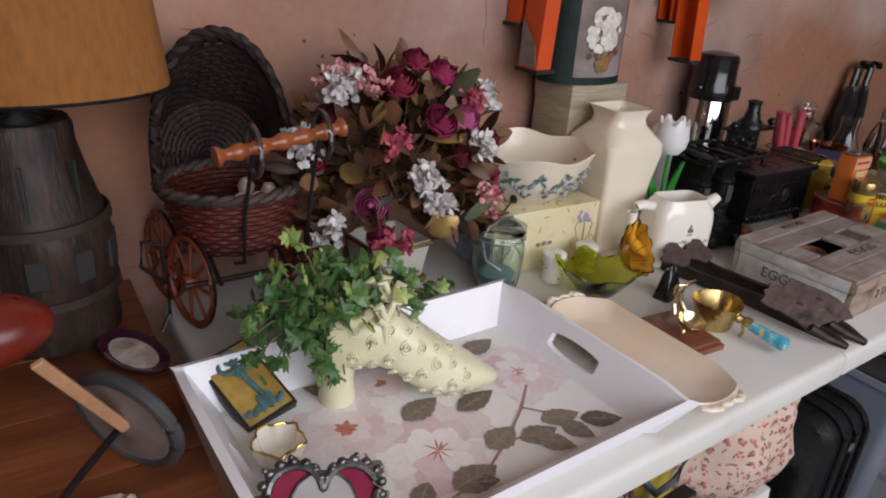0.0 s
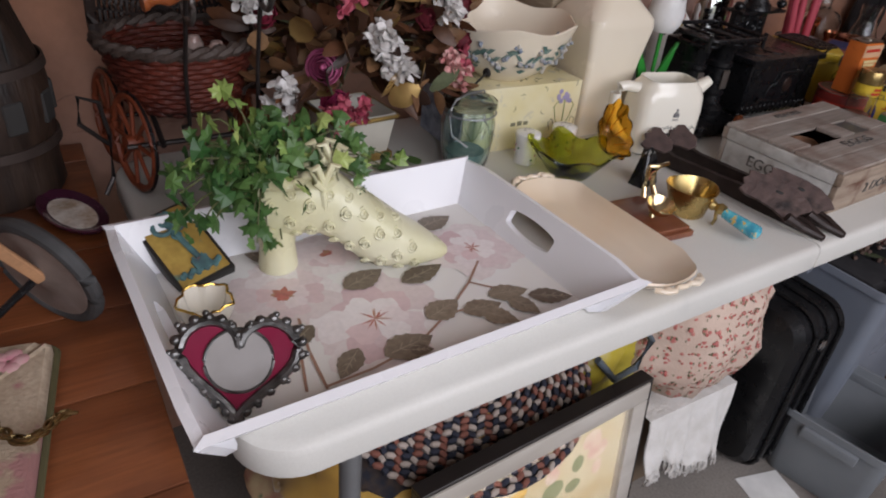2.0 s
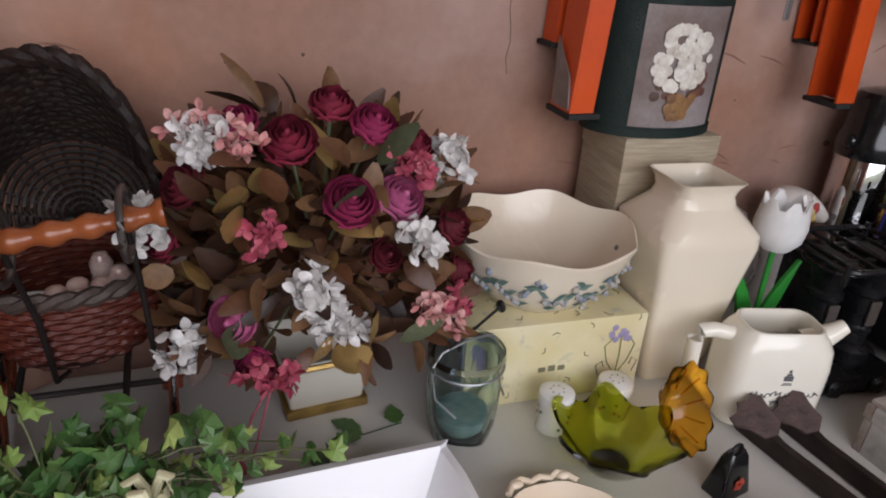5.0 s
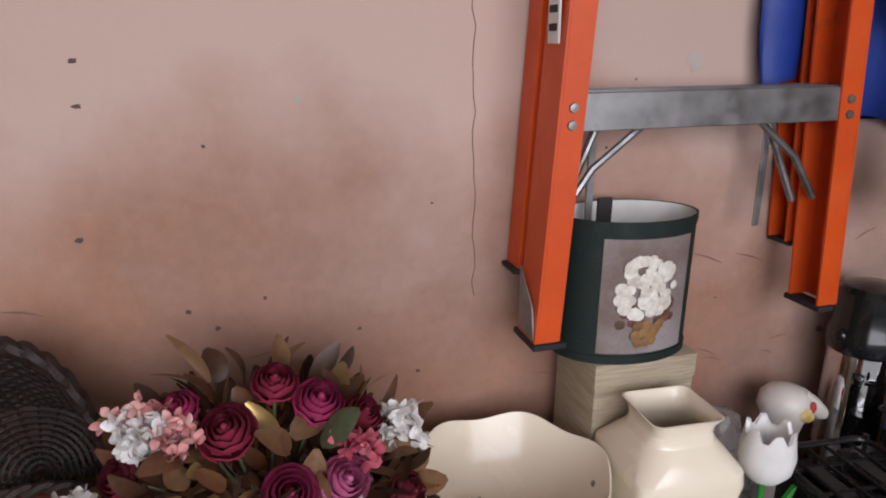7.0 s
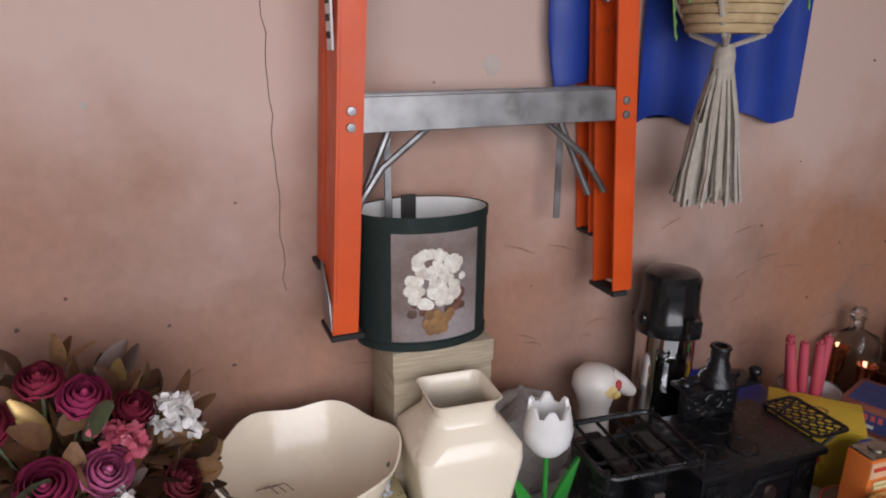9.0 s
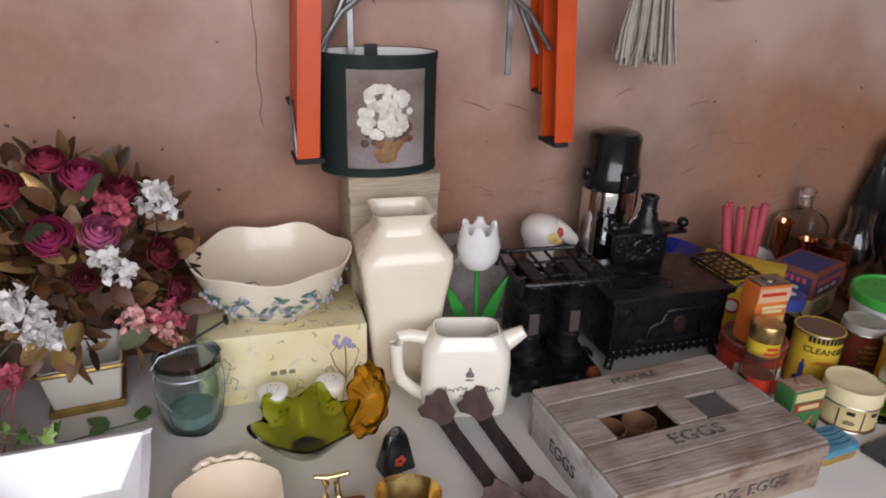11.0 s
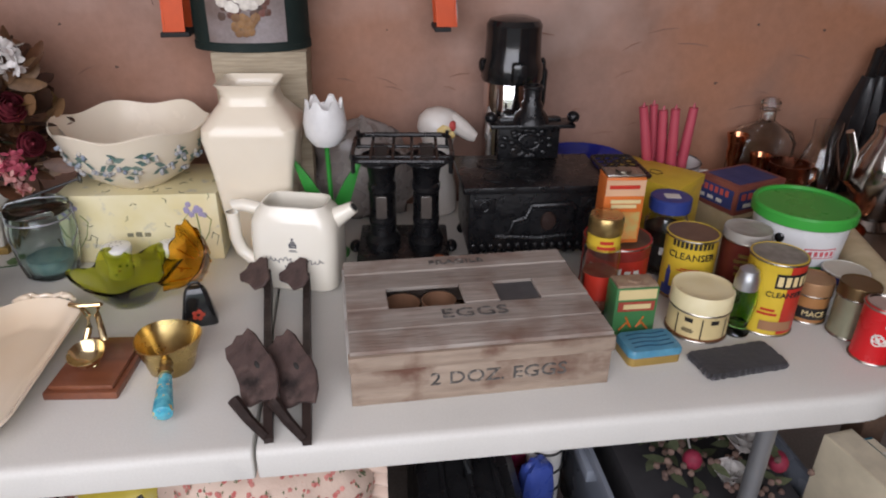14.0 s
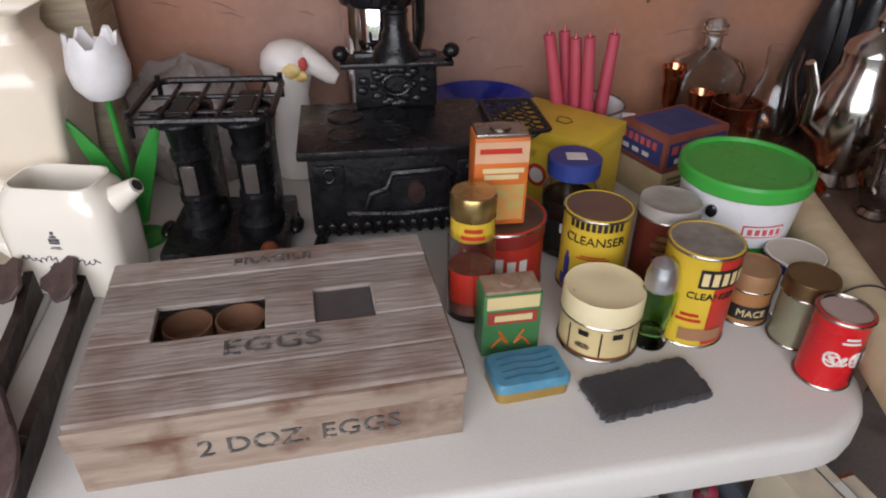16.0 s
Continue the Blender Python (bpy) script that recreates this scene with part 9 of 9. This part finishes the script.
# ---- stored under the table ----
def sag(bm, x0, x1, y0, y1, z0, z1, seed, amp=0.04, n=18, power=2.6):
    """A soft heap: a rounded block with folds."""
    loops = []
    cx, cy, cz = (x0 + x1) / 2, (y0 + y1) / 2, (z0 + z1) / 2
    hx, hy, hz = (x1 - x0) / 2, (y1 - y0) / 2, (z1 - z0) / 2
    rows = n
    for k in range(rows + 1):
        a = math.pi * (0.03 + 0.94 * k / rows)
        lp = []
        for i in range(2 * n):
            b = 2 * math.pi * i / (2 * n)
            c, s, w = math.cos(b) * math.sin(a), math.sin(b) * math.sin(a), -math.cos(a)
            m = (abs(c) ** power + abs(s) ** power + abs(w) ** power) ** (-1 / power)
            p = Vector((c * m, s * m, w * m))
            f = amp * (noise.noise(p * 2.2 + Vector((seed, 0, 0))) + 0.6 * noise.noise(p * 6 + Vector((0, seed, 0))))
            q = Vector((cx + (hx + f) * p.x, cy + (hy + f) * p.y, cz + (hz + f) * p.z))
            q.z = max(z0, q.z)
            lp.append(q)
        loops.append(lp)
    return rings(bm, loops, True, True, True)


t = thing("yellow_quilt", -0.640, 0.262, 0, 0, "heap of folded golden yellow satin quilt", "quilt")
gold = mat("golden_satin", (0.58, 0.36, 0.08), 0.45, col2=(0.44, 0.25, 0.05), scale=9, bump=0.5, bscale=14, sheen=0.3)
for k, (z0, z1, x0, x1) in enumerate(((0.0, 0.16, -0.21, 0.26), (0.161, 0.31, -0.22, 0.25), (0.311, 0.46, -0.20, 0.24))):
    bm = B()
    sag(bm, x0, x1, -0.22, 0.22, z0, z1, 3.0 + k, 0.04, 30)
    part("fold", bm, gold if k != 1 else mat("quilt_floral", (0.60, 0.46, 0.26), 0.8, col2=(0.42, 0.16, 0.13), scale=22, dirt=(0.14, 0.2, 0.1), dscale=30, dlo=0.6, dhi=0.65), t, "", True, 70)


def braided_rug():
    t = thing("braided_rug", -0.535, 0.230, 0.500, 0, "oval braided rag rug in navy, cream and rust", "rug", rx=22)
    cols = [mat("rag_navy", (0.028, 0.03, 0.045), 0.9, bump=0.5, bscale=200), mat("rag_cream", (0.42, 0.35, 0.30), 0.9, bump=0.5, bscale=200), mat("rag_rust", (0.22, 0.085, 0.06), 0.9, bump=0.5, bscale=200)]
    bms = [B(), B(), B()]
    for j in range(18):
        rx, ry = 0.235 - 0.012 * j, 0.215 - 0.0115 * j
        n = max(10, int(2 * math.pi * (rx + ry) / 2 / 0.013))
        for i in range(n):
            a = 2 * math.pi * i / n
            b = bms[(i + j) % 2 if (i + j) % 3 else 2]
            tan = math.atan2(ry * math.cos(a), -rx * math.sin(a))
            blob(b, 0, 0, 0, 0.0105, 0.0058, 0.0065, 6, 4, pose(rx * math.cos(a), ry * math.sin(a), 0.01 + 0.002 * (i % 2), 0, 0, math.degrees(tan) + (24 if i % 2 else -24)))
    for b, c, nm in zip(bms, cols, ("navy_braid", "cream_braid", "rust_braid")):
        tagged(part(nm, b, c, t), kind="stuff")
    bm = B()
    lathe(bm, [(0.0, -0.002), (0.215, -0.002), (0.222, 0.003), (0.215, 0.006), (0.0, 0.006)], 40)
    part("backing", bm, cols[0], t)
    t2 = thing("dark_rag_rug", -0.565, 0.225, 0.468, 0, "dark navy rag rug folded beneath", "rug", rx=14)
    bm = B()
    sag(bm, -0.22, 0.24, -0.20, 0.18, -0.02, 0.02, 9.0, 0.01)
    part("fold", bm, mat("navy_rag", (0.02, 0.022, 0.032), 0.9, col2=(0.07, 0.045, 0.03), scale=60, bump=0.8, bscale=80), t2)


braided_rug()


def picture_frame():
    t = thing("large_picture_frame", -0.482, -0.012, 0.0, 4.0, "large silver-edged picture frame leaning under the table", "picture frame", rx=-6)
    W, H, bw = 0.46, 0.500, 0.036
    silver = mat("worn_silver_moulding", (0.64, 0.60, 0.54), 0.4, 0.25, col2=(0.46, 0.41, 0.35), scale=12, stretch=(0.3, 1, 1))
    dark = mat("frame_black", (0.025, 0.02, 0.018), 0.35)
    for nm, x0, x1, z0, z1 in (("top_rail", -W / 2, W / 2, H - bw, H), ("bottom_rail", -W / 2, W / 2, 0, bw), ("side_rail", -W / 2, -W / 2 + bw, bw + 0.0005, H - bw - 0.0005), ("side_rail", W / 2 - bw, W / 2, bw + 0.0005, H - bw - 0.0005)):
        bm = B()
        box(bm, x0, x1, 0, 0.026, z0, z1, 0.003)
        part(nm, bm, silver, t)
    bm = B()
    e = 0.007
    for x0, x1, z0, z1 in ((-W / 2 - e, W / 2 + e, H + 0.0005, H + e), (-W / 2 - e, -W / 2 - 0.0005, 0, H), (W / 2 + 0.0005, W / 2 + e, 0, H)):
        box(bm, x0, x1, 0.002, 0.03, z0, z1, 0.001, 1)
    part("outer_edge", bm, dark, t, "black outer edge")
    bm = B()
    box(bm, -W / 2 + bw, W / 2 - bw, 0.016, 0.020, bw, H - bw)
    part("print_sheet", bm, mat("faded_floral_print", (0.60, 0.52, 0.36), 0.6, col2=(0.52, 0.40, 0.22), scale=9), t, "faded floral print", False)
    rng = random.Random(50)
    bm, bg = B(), B()
    for i in range(34):
        x, z = rng.uniform(-0.14, 0.14), rng.uniform(0.16, 0.43)
        blob(bm if i % 2 else bg, x, 0.0155, z, rng.uniform(0.012, 0.028), 0.001, rng.uniform(0.012, 0.024), 10, 4)
    part("printed_roses", bm, mat("faded_rose", (0.58, 0.38, 0.30), 0.6, col2=(0.66, 0.54, 0.42), scale=40), t)
    part("printed_leaves", bg, mat("faded_leaf", (0.26, 0.27, 0.14), 0.6), t)
    bm = B()
    box(bm, -W / 2 + bw - 0.002, W / 2 - bw + 0.002, 0.009, 0.011, bw - 0.002, H - bw + 0.002)
    pane = part("glass_pane", bm, glass("frame_glass", (0.97, 0.98, 0.97), 0.0), t, "clear glass", False)
    pane.visible_shadow = False


picture_frame()
t = thing("yellow_bag", -0.235, 0.26, 0.28, 0, "soft yellow plastic bag with a grey cord", "bag")
bm = B()
sag(bm, -0.12, 0.11, -0.12, 0.12, 0.0, 0.265, 12.0, 0.03)
part("bag_body", bm, mat("yellow_vinyl", (0.50, 0.40, 0.05), 0.35, col2=(0.40, 0.31, 0.04), scale=9, bump=0.4, bscale=20), t, "", True, 70)
bm = B()
tube(bm, [(-0.07, -0.12, 0.22), (-0.03, -0.135, 0.17), (0.02, -0.135, 0.18), (0.05, -0.13, 0.23), (0.03, -0.12, 0.262)], 0.007, 8)
part("cord", bm, mat("grey_cord", (0.10, 0.12, 0.14), 0.6), t, "grey cord")
t = thing("storage_carton", -0.20, 0.30, 0, 0, "plain brown cardboard carton on the floor", "carton")
bm = B()
box(bm, -0.17, 0.22, -0.14, 0.16, 0, 0.278, 0.004)
part("carton_body", bm, mat("brown_card", (0.20, 0.14, 0.09), 0.85, scale=9), t)


def floral_pillow():
    t = thing("floral_pillow", -0.020, 0.215, 0.330, 0, "pink ditsy floral cotton pillow with ruffled edge", "pillow")
    base = mat("ditsy_cotton", (0.62, 0.48, 0.39), 0.9, col2=(0.54, 0.40, 0.32), scale=12, bump=0.3, bscale=200)
    bm = B()
    sag(bm, -0.165, 0.165, -0.15, 0.13, 0.0, 0.30, 20.0, 0.022, 20, 2.8)
    cover = part("cover", bm, base, t, "", True, 70)
    rng = random.Random(61)
    red, grn = B(), B()
    me = cover.data
    polys = [p for p in me.polygons if p.normal.y < 0.35 or p.normal.z > 0.2]
    areas = [p.area for p in polys]
    for i, p in enumerate(rng.choices(polys, areas, k=3800)):
        w = [rng.random() for _ in p.vertices]
        s = sum(w)
        c = sum((me.vertices[v].co * (ww / s) for v, ww in zip(p.vertices, w)), Vector())
        q = p.normal.to_track_quat("Z", "Y").to_matrix().to_4x4()
        b = red if i % 5 < 3 else grn
        r = rng.uniform(0.002, 0.0042)
        m = Matrix.Translation(c + p.normal * 0.0012) @ q
        cv = b.verts.new(m @ Vector((0, 0, 0.0006)))
        vs = [b.verts.new(m @ Vector((r * math.cos(k * 1.2566) * (1 if b is red else 0.5), r * math.sin(k * 1.2566), 0))) for k in range(5)]
        for k in range(5):
            b.faces.new((cv, vs[k], vs[(k + 1) % 5]))
    part("printed_blossom", red, leafy("ditsy_red", (0.50, 0.12, 0.11), (0.62, 0.26, 0.22), 0.9), t, "", False)
    part("printed_leaves", grn, leafy("ditsy_green", (0.12, 0.15, 0.08), (0.22, 0.22, 0.12), 0.9), t, "", False)
    bm = B()
    fr = []
    for j in range(3):
        fr.append([(0.150 + 0.014 * j, -0.07 + 0.006 * math.sin(i * 0.55) * j, 0.03 + 0.27 * i / 120) for i in range(121)])
    lo = [a for a in fr]
    rings(bm, lo + [[(x, y + 0.003, z) for x, y, z in a] for a in fr[::-1]], False)
    part("ruffle", bm, base, t, "ruffled edge", True, 70)


floral_pillow()
t = thing("lace_cloth", 0.02, 0.13, 0.0, 0, "folded white fringed lace cloth", "cloth")
lace = mat("white_lace", (0.80, 0.77, 0.73), 0.9, col2=(0.70, 0.67, 0.62), scale=30, bump=0.8, bscale=130)
bm = B()
rows = []
for k in range(15):
    row = []
    for i in range(41):
        u = i / 40
        fold = math.sin(u * 19 + 0.6 * math.sin(k * 0.5)) + 0.5 * math.sin(u * 41 + 1.3)
        drop = max(0, k - 3) / 11
        row.append((-0.14 + 0.27 * u + 0.012 * math.sin(u * 9) * drop, 0.09 - 0.034 * min(k, 3) - 0.012 * drop * (1.6 + fold), 0.2805 - drop * (0.13 + 0.09 * u + 0.012 * math.sin(u * 13))))
    rows.append(row)
rings(bm, rows + [[(x, y + 0.003, z - 0.001) for x, y, z in r] for r in rows[::-1]], False)
part("cloth", bm, lace, t, "", True, 70)
bm = B()
rng = random.Random(70)
for i in range(160):
    x, y, z = rows[-1][i % 41]
    x += rng.uniform(-0.004, 0.004)
    tube(bm, [(x, y, z + 0.002), (x + rng.uniform(-0.006, 0.006), y - 0.004, z - 0.012), (x + rng.uniform(-0.01, 0.01), y - 0.003, z - rng.uniform(0.02, 0.034))], 0.0014, 4)
part("fringe", bm, lace, t, "cotton fringe")


def suitcase():
    t = thing("black_suitcase", 0.295, 0.30, 0.0, 0, "glossy black hard-shell suitcase standing on edge", "suitcase")
    shell = mat("black_shell", (0.008, 0.008, 0.009), 0.3, col2=(0.014, 0.014, 0.015), scale=20)
    bm = B()
    loops = []
    for k, x in ((0.93, -0.085), (0.99, -0.07), (1.0, -0.02), (1.0, 0.02), (0.99, 0.07), (0.93, 0.085)):
        loops.append([(x, y * k, 0.235 + z * k) for y, z in rounded(0.50, 0.46, 0.06, 6)])
    rings(bm, loops, True, True, True)
    part("shell", bm, shell, t)
    for dx in (-0.045, 0.0, 0.045):
        bm = B()
        tube(bm, [(dx, y, 0.235 + z) for y, z in rounded(0.508, 0.468, 0.06, 6)], 0.006, 6, True)
        part("ridge", bm, shell, t)
    bm = B()
    tube(bm, [(0, -0.09, 0.465), (0, -0.085, 0.495), (0, -0.02, 0.50), (0, 0.02, 0.495), (0, 0.025, 0.465)], 0.010, 8)
    part("handle", bm, BLACKPLASTIC, t)
    bm = B()
    lathe(bm, [(0.014, 0), (0.014, 0.004), (0.008, 0.006), (0, 0.0065)], 16, m=pose(-0.02, -0.256, 0.40, 90))
    part("latch", bm, CHROME, t, "chrome latch")


suitcase()


def bin_box(name, x, y, w, d, h, material, label, rz=0.0):
    t = thing(name, x, y, 0, rz, label, "storage bin")
    bm = B()
    loops = [[(px, py, z) for px, py in rounded(w * k, d * k, 0.03, 4)] for k, z in ((0.88, 0), (0.90, 0.005), (0.985, h - 0.02), (1.03, h - 0.018), (1.03, h), (0.985, h), (0.965, h - 0.02), (0.88, 0.012))]
    rings(bm, loops, True, True, True)
    part("tub", bm, material, t)
    for s in (-1, 1):
        bm = B()
        box(bm, s * w * 0.515 - 0.012, s * w * 0.515 + 0.012, -0.06, 0.06, h - 0.045, h - 0.019, 0.004)
        part("grip", bm, material, t)
    return t


smoke = mat("smoky_plastic", (0.24, 0.26, 0.30), 0.3, col2=(0.19, 0.21, 0.25), scale=5)
b1 = bin_box("storage_bin", 0.712, 0.30, 0.36, 0.50, 0.44, smoke, "smoky blue-grey open plastic storage bin")
b2 = bin_box("grey_tote", 0.46, -0.02, 0.30, 0.24, 0.20, mat("grey_tote_plastic", (0.22, 0.235, 0.25), 0.5, scale=6), "shallow grey plastic tote", 12)
bm = B()
for i in range(5):
    ring(bm, (-0.03 + 0.03 * (i % 3), -0.113, 0.08 + 0.028 * (i // 3)), 0.011, 0.003, "y", 16, 5)
part("moulded_mark", bm, WHITE, b2, "pale moulded rings", False)
t = thing("paper_sheet", 0.235, -0.035, 0.0, -14, "loose white sheet of paper on the floor", "paper")
bm = B()
box(bm, -0.06, 0.06, -0.075, 0.075, 0.0005, 0.0025)
part("sheet", bm, mat("white_paper", (0.78, 0.77, 0.74), 0.8), t, "", False)

# in the bin: artificial flowers, a catalogue, books
t = thing("artificial_flowers", 0.735, 0.24, 0.43, 0, "bunch of white artificial roses with dried sprigs", "flowers")
rng = random.Random(91)
wp = MATS["white_petal"]
for k, (x, y, z, r) in enumerate(((-0.07, -0.02, 0.12, 0.030), (-0.04, 0.07, 0.13, 0.030), (-0.135, 0.10, 0.13, 0.028), (0.015, -0.07, 0.10, 0.033), (0.05, 0.03, 0.09, 0.026), (-0.02, -0.10, 0.06, 0.026))):
    bm = B()
    for ringk, n in ((0.3, 4), (0.6, 6), (0.95, 7)):
        for i in range(n):
            a0 = 2 * math.pi * (i + ringk) / n
            loops = []
            for j in range(4):
                v = j / 3
                loops.append([Vector((x, y, z)) + Vector((r * (ringk * (0.4 + 0.6 * v) + 0.15 * v * v) * math.cos(a0 + 0.5 * (s - 1)), r * (ringk * (0.4 + 0.6 * v) + 0.15 * v * v) * math.sin(a0 + 0.5 * (s - 1)), r * (0.9 * v - 0.3 * ringk + 0.1 * rng.uniform(-1, 1)))) for s in range(3)])
            rings(bm, loops, False)
    tube(bm, [(x, y, z - 0.01), (x * 0.5, y * 0.5, 0.02)], 0.002, 5)
    part("white_rose", bm, wp, t, "", True, 70)
bm, bg = B(), B()
for i in range(190):
    p = Vector((rng.uniform(-0.13, 0.10), rng.uniform(-0.14, 0.14), rng.uniform(0.0, 0.10)))
    blob(bm, *p, 0.006, 0.006, 0.006, 6, 4)
    if i % 3 == 0:
        leaf_shape(bg, p.x, p.y, p.z, 0.04, 0.018, rng.uniform(0, 6))
part("dried_sprig", bm, mat("dried_sprig", (0.20, 0.13, 0.10), 0.8, col2=(0.10, 0.06, 0.05), scale=40), t, "dried brown sprigs")
part("leaves", bg, MATS["dull_green_leaf"], t, "dull green leaves", False)
bm = B()
for i in range(3):
    bm = B()
    blob(bm, rng.uniform(-0.08, 0.08), rng.uniform(-0.1, 0.0), 0.08, 0.016, 0.016, 0.018, 12, 8)
    part("crimson_bud", bm, MATS["burgundy_petal"], t)
bm = B()
box(bm, -0.16, 0.13, -0.13, 0.20, -0.40, -0.002, 0.02)
part("stuffing", bm, mat("dark_stuffing", (0.03, 0.028, 0.03), 0.9), t, "dark packing below the flowers")
for nm, x, y, z, rz, w, d, h, col, lab in (("cream_book", 0.905, 0.015, 0.405, 9, 0.055, 0.26, 0.165, (0.66, 0.58, 0.42), "thick cream clothbound book"), ("teal_book", 0.9445, 0.010, 0.405, 9, 0.020, 0.24, 0.162, (0.02, 0.12, 0.17), "slim teal book with pale spine print"),
                                           ("brown_book", 0.9735, 0.000, 0.405, 9, 0.034, 0.23, 0.15, (0.30, 0.075, 0.02), "rust-orange clothbound book beside the others")):
    t = thing(nm, x, y, z, rz, lab, "book")
    bm = B()
    box(bm, -w / 2, w / 2, -d / 2, d / 2, 0, h, 0.002)
    part("cover", bm, mat(nm + "_cloth", col, 0.6, scale=20), t)
    bm = B()
    box(bm, -w / 2 + 0.003, w / 2 - 0.003, -d / 2 + 0.002, d / 2 - 0.006, h + 0.0002, h + 0.0012)
    part("page_block", bm, mat("old_pages", (0.62, 0.54, 0.40), 0.8, scale=30), t, "", False)
    if nm == "teal_book":
        bm = B()
        for i in range(5):
            box(bm, -0.006, 0.006, -d / 2 - 0.0008, -d / 2 + 0.001, 0.03 + 0.028 * i, 0.05 + 0.028 * i)
            box(bm, -0.006, 0.006, -0.10 + 0.04 * i, -0.075 + 0.04 * i, h + 0.0014, h + 0.002)
        part("printed_title", bm, WHITE, t, "", False)
t = thing("book_crate", 0.975, 0.0, 0, 9, "dark wooden crate holding up old books", "crate")
bm = B()
box(bm, -0.10, 0.10, -0.14, 0.14, 0, 0.404, 0.004)
part("crate_body", bm, MATS["near_black_wood"], t)

# between suitcase and bin
t = thing("striped_canister", 0.452, 0.30, 0.30, 0, "white canister with black rings", "canister")
bm = B()
lathe(bm, [(0.03, 0), (0.032, 0.003), (0.032, 0.29), (0.026, 0.30), (0, 0.301)], 28)
part("canister_body", bm, mat("canister_white", (0.70, 0.68, 0.64), 0.4), t)
for i in range(4):
    bm = B()
    ring(bm, (0, 0, 0.05 + 0.045 * i), 0.0322, 0.003, "z", 28, 6)
    part("black_ring", bm, INK, t)
for nm, x, y, z, w, d, h, col, lab in (("packet", 0.41, 0.36, 0.30, 0.10, 0.06, 0.24, (0.36, 0.03, 0.10), "crumpled magenta plastic snack packet"), ("packet", 0.425, 0.245, 0.30, 0.06, 0.04, 0.15, (0.04, 0.07, 0.30), "small blue and red packet"),
                                       ("packet", 0.47, 0.40, 0.30, 0.05, 0.05, 0.26, (0.40, 0.03, 0.02), "tall red paper packet upright")):
    t = thing(nm, x, y, z, 12, lab, "packet")
    bm = B()
    sag(bm, -w / 2, w / 2, -d / 2, d / 2, 0, h, x * 40, 0.006, 12, 4)
    part("wrapper", bm, mat("wrapper_%d" % int(x * 1000), col, 0.3, scale=30, bump=0.3), t)
t = thing("packing_box", 0.445, 0.33, 0, 0, "dark cardboard box on the floor", "carton")
bm = B()
box(bm, -0.058, 0.055, -0.13, 0.14, 0, 0.299, 0.003)
part("carton_body", bm, mat("dark_card", (0.06, 0.045, 0.04), 0.85), t)
t = thing("oval_dish", 0.43, 0.215, 0.30, 0, "oval copper-coloured dish leaning on the packets", "dish", rx=-62)
bm = B()
loops = [[(0.05 * k * math.cos(2 * math.pi * i / 30), 0.075 + 0.075 * k * math.sin(2 * math.pi * i / 30), z) for i in range(30)] for k, z in ((1.0, 0.0), (1.0, 0.004), (0.9, 0.008), (0.3, 0.014))]
rings(bm, loops, True, True, True)
part("dish_body", bm, mat("bronze_lid_metal", (0.30, 0.15, 0.06), 0.4, 0.7), t)
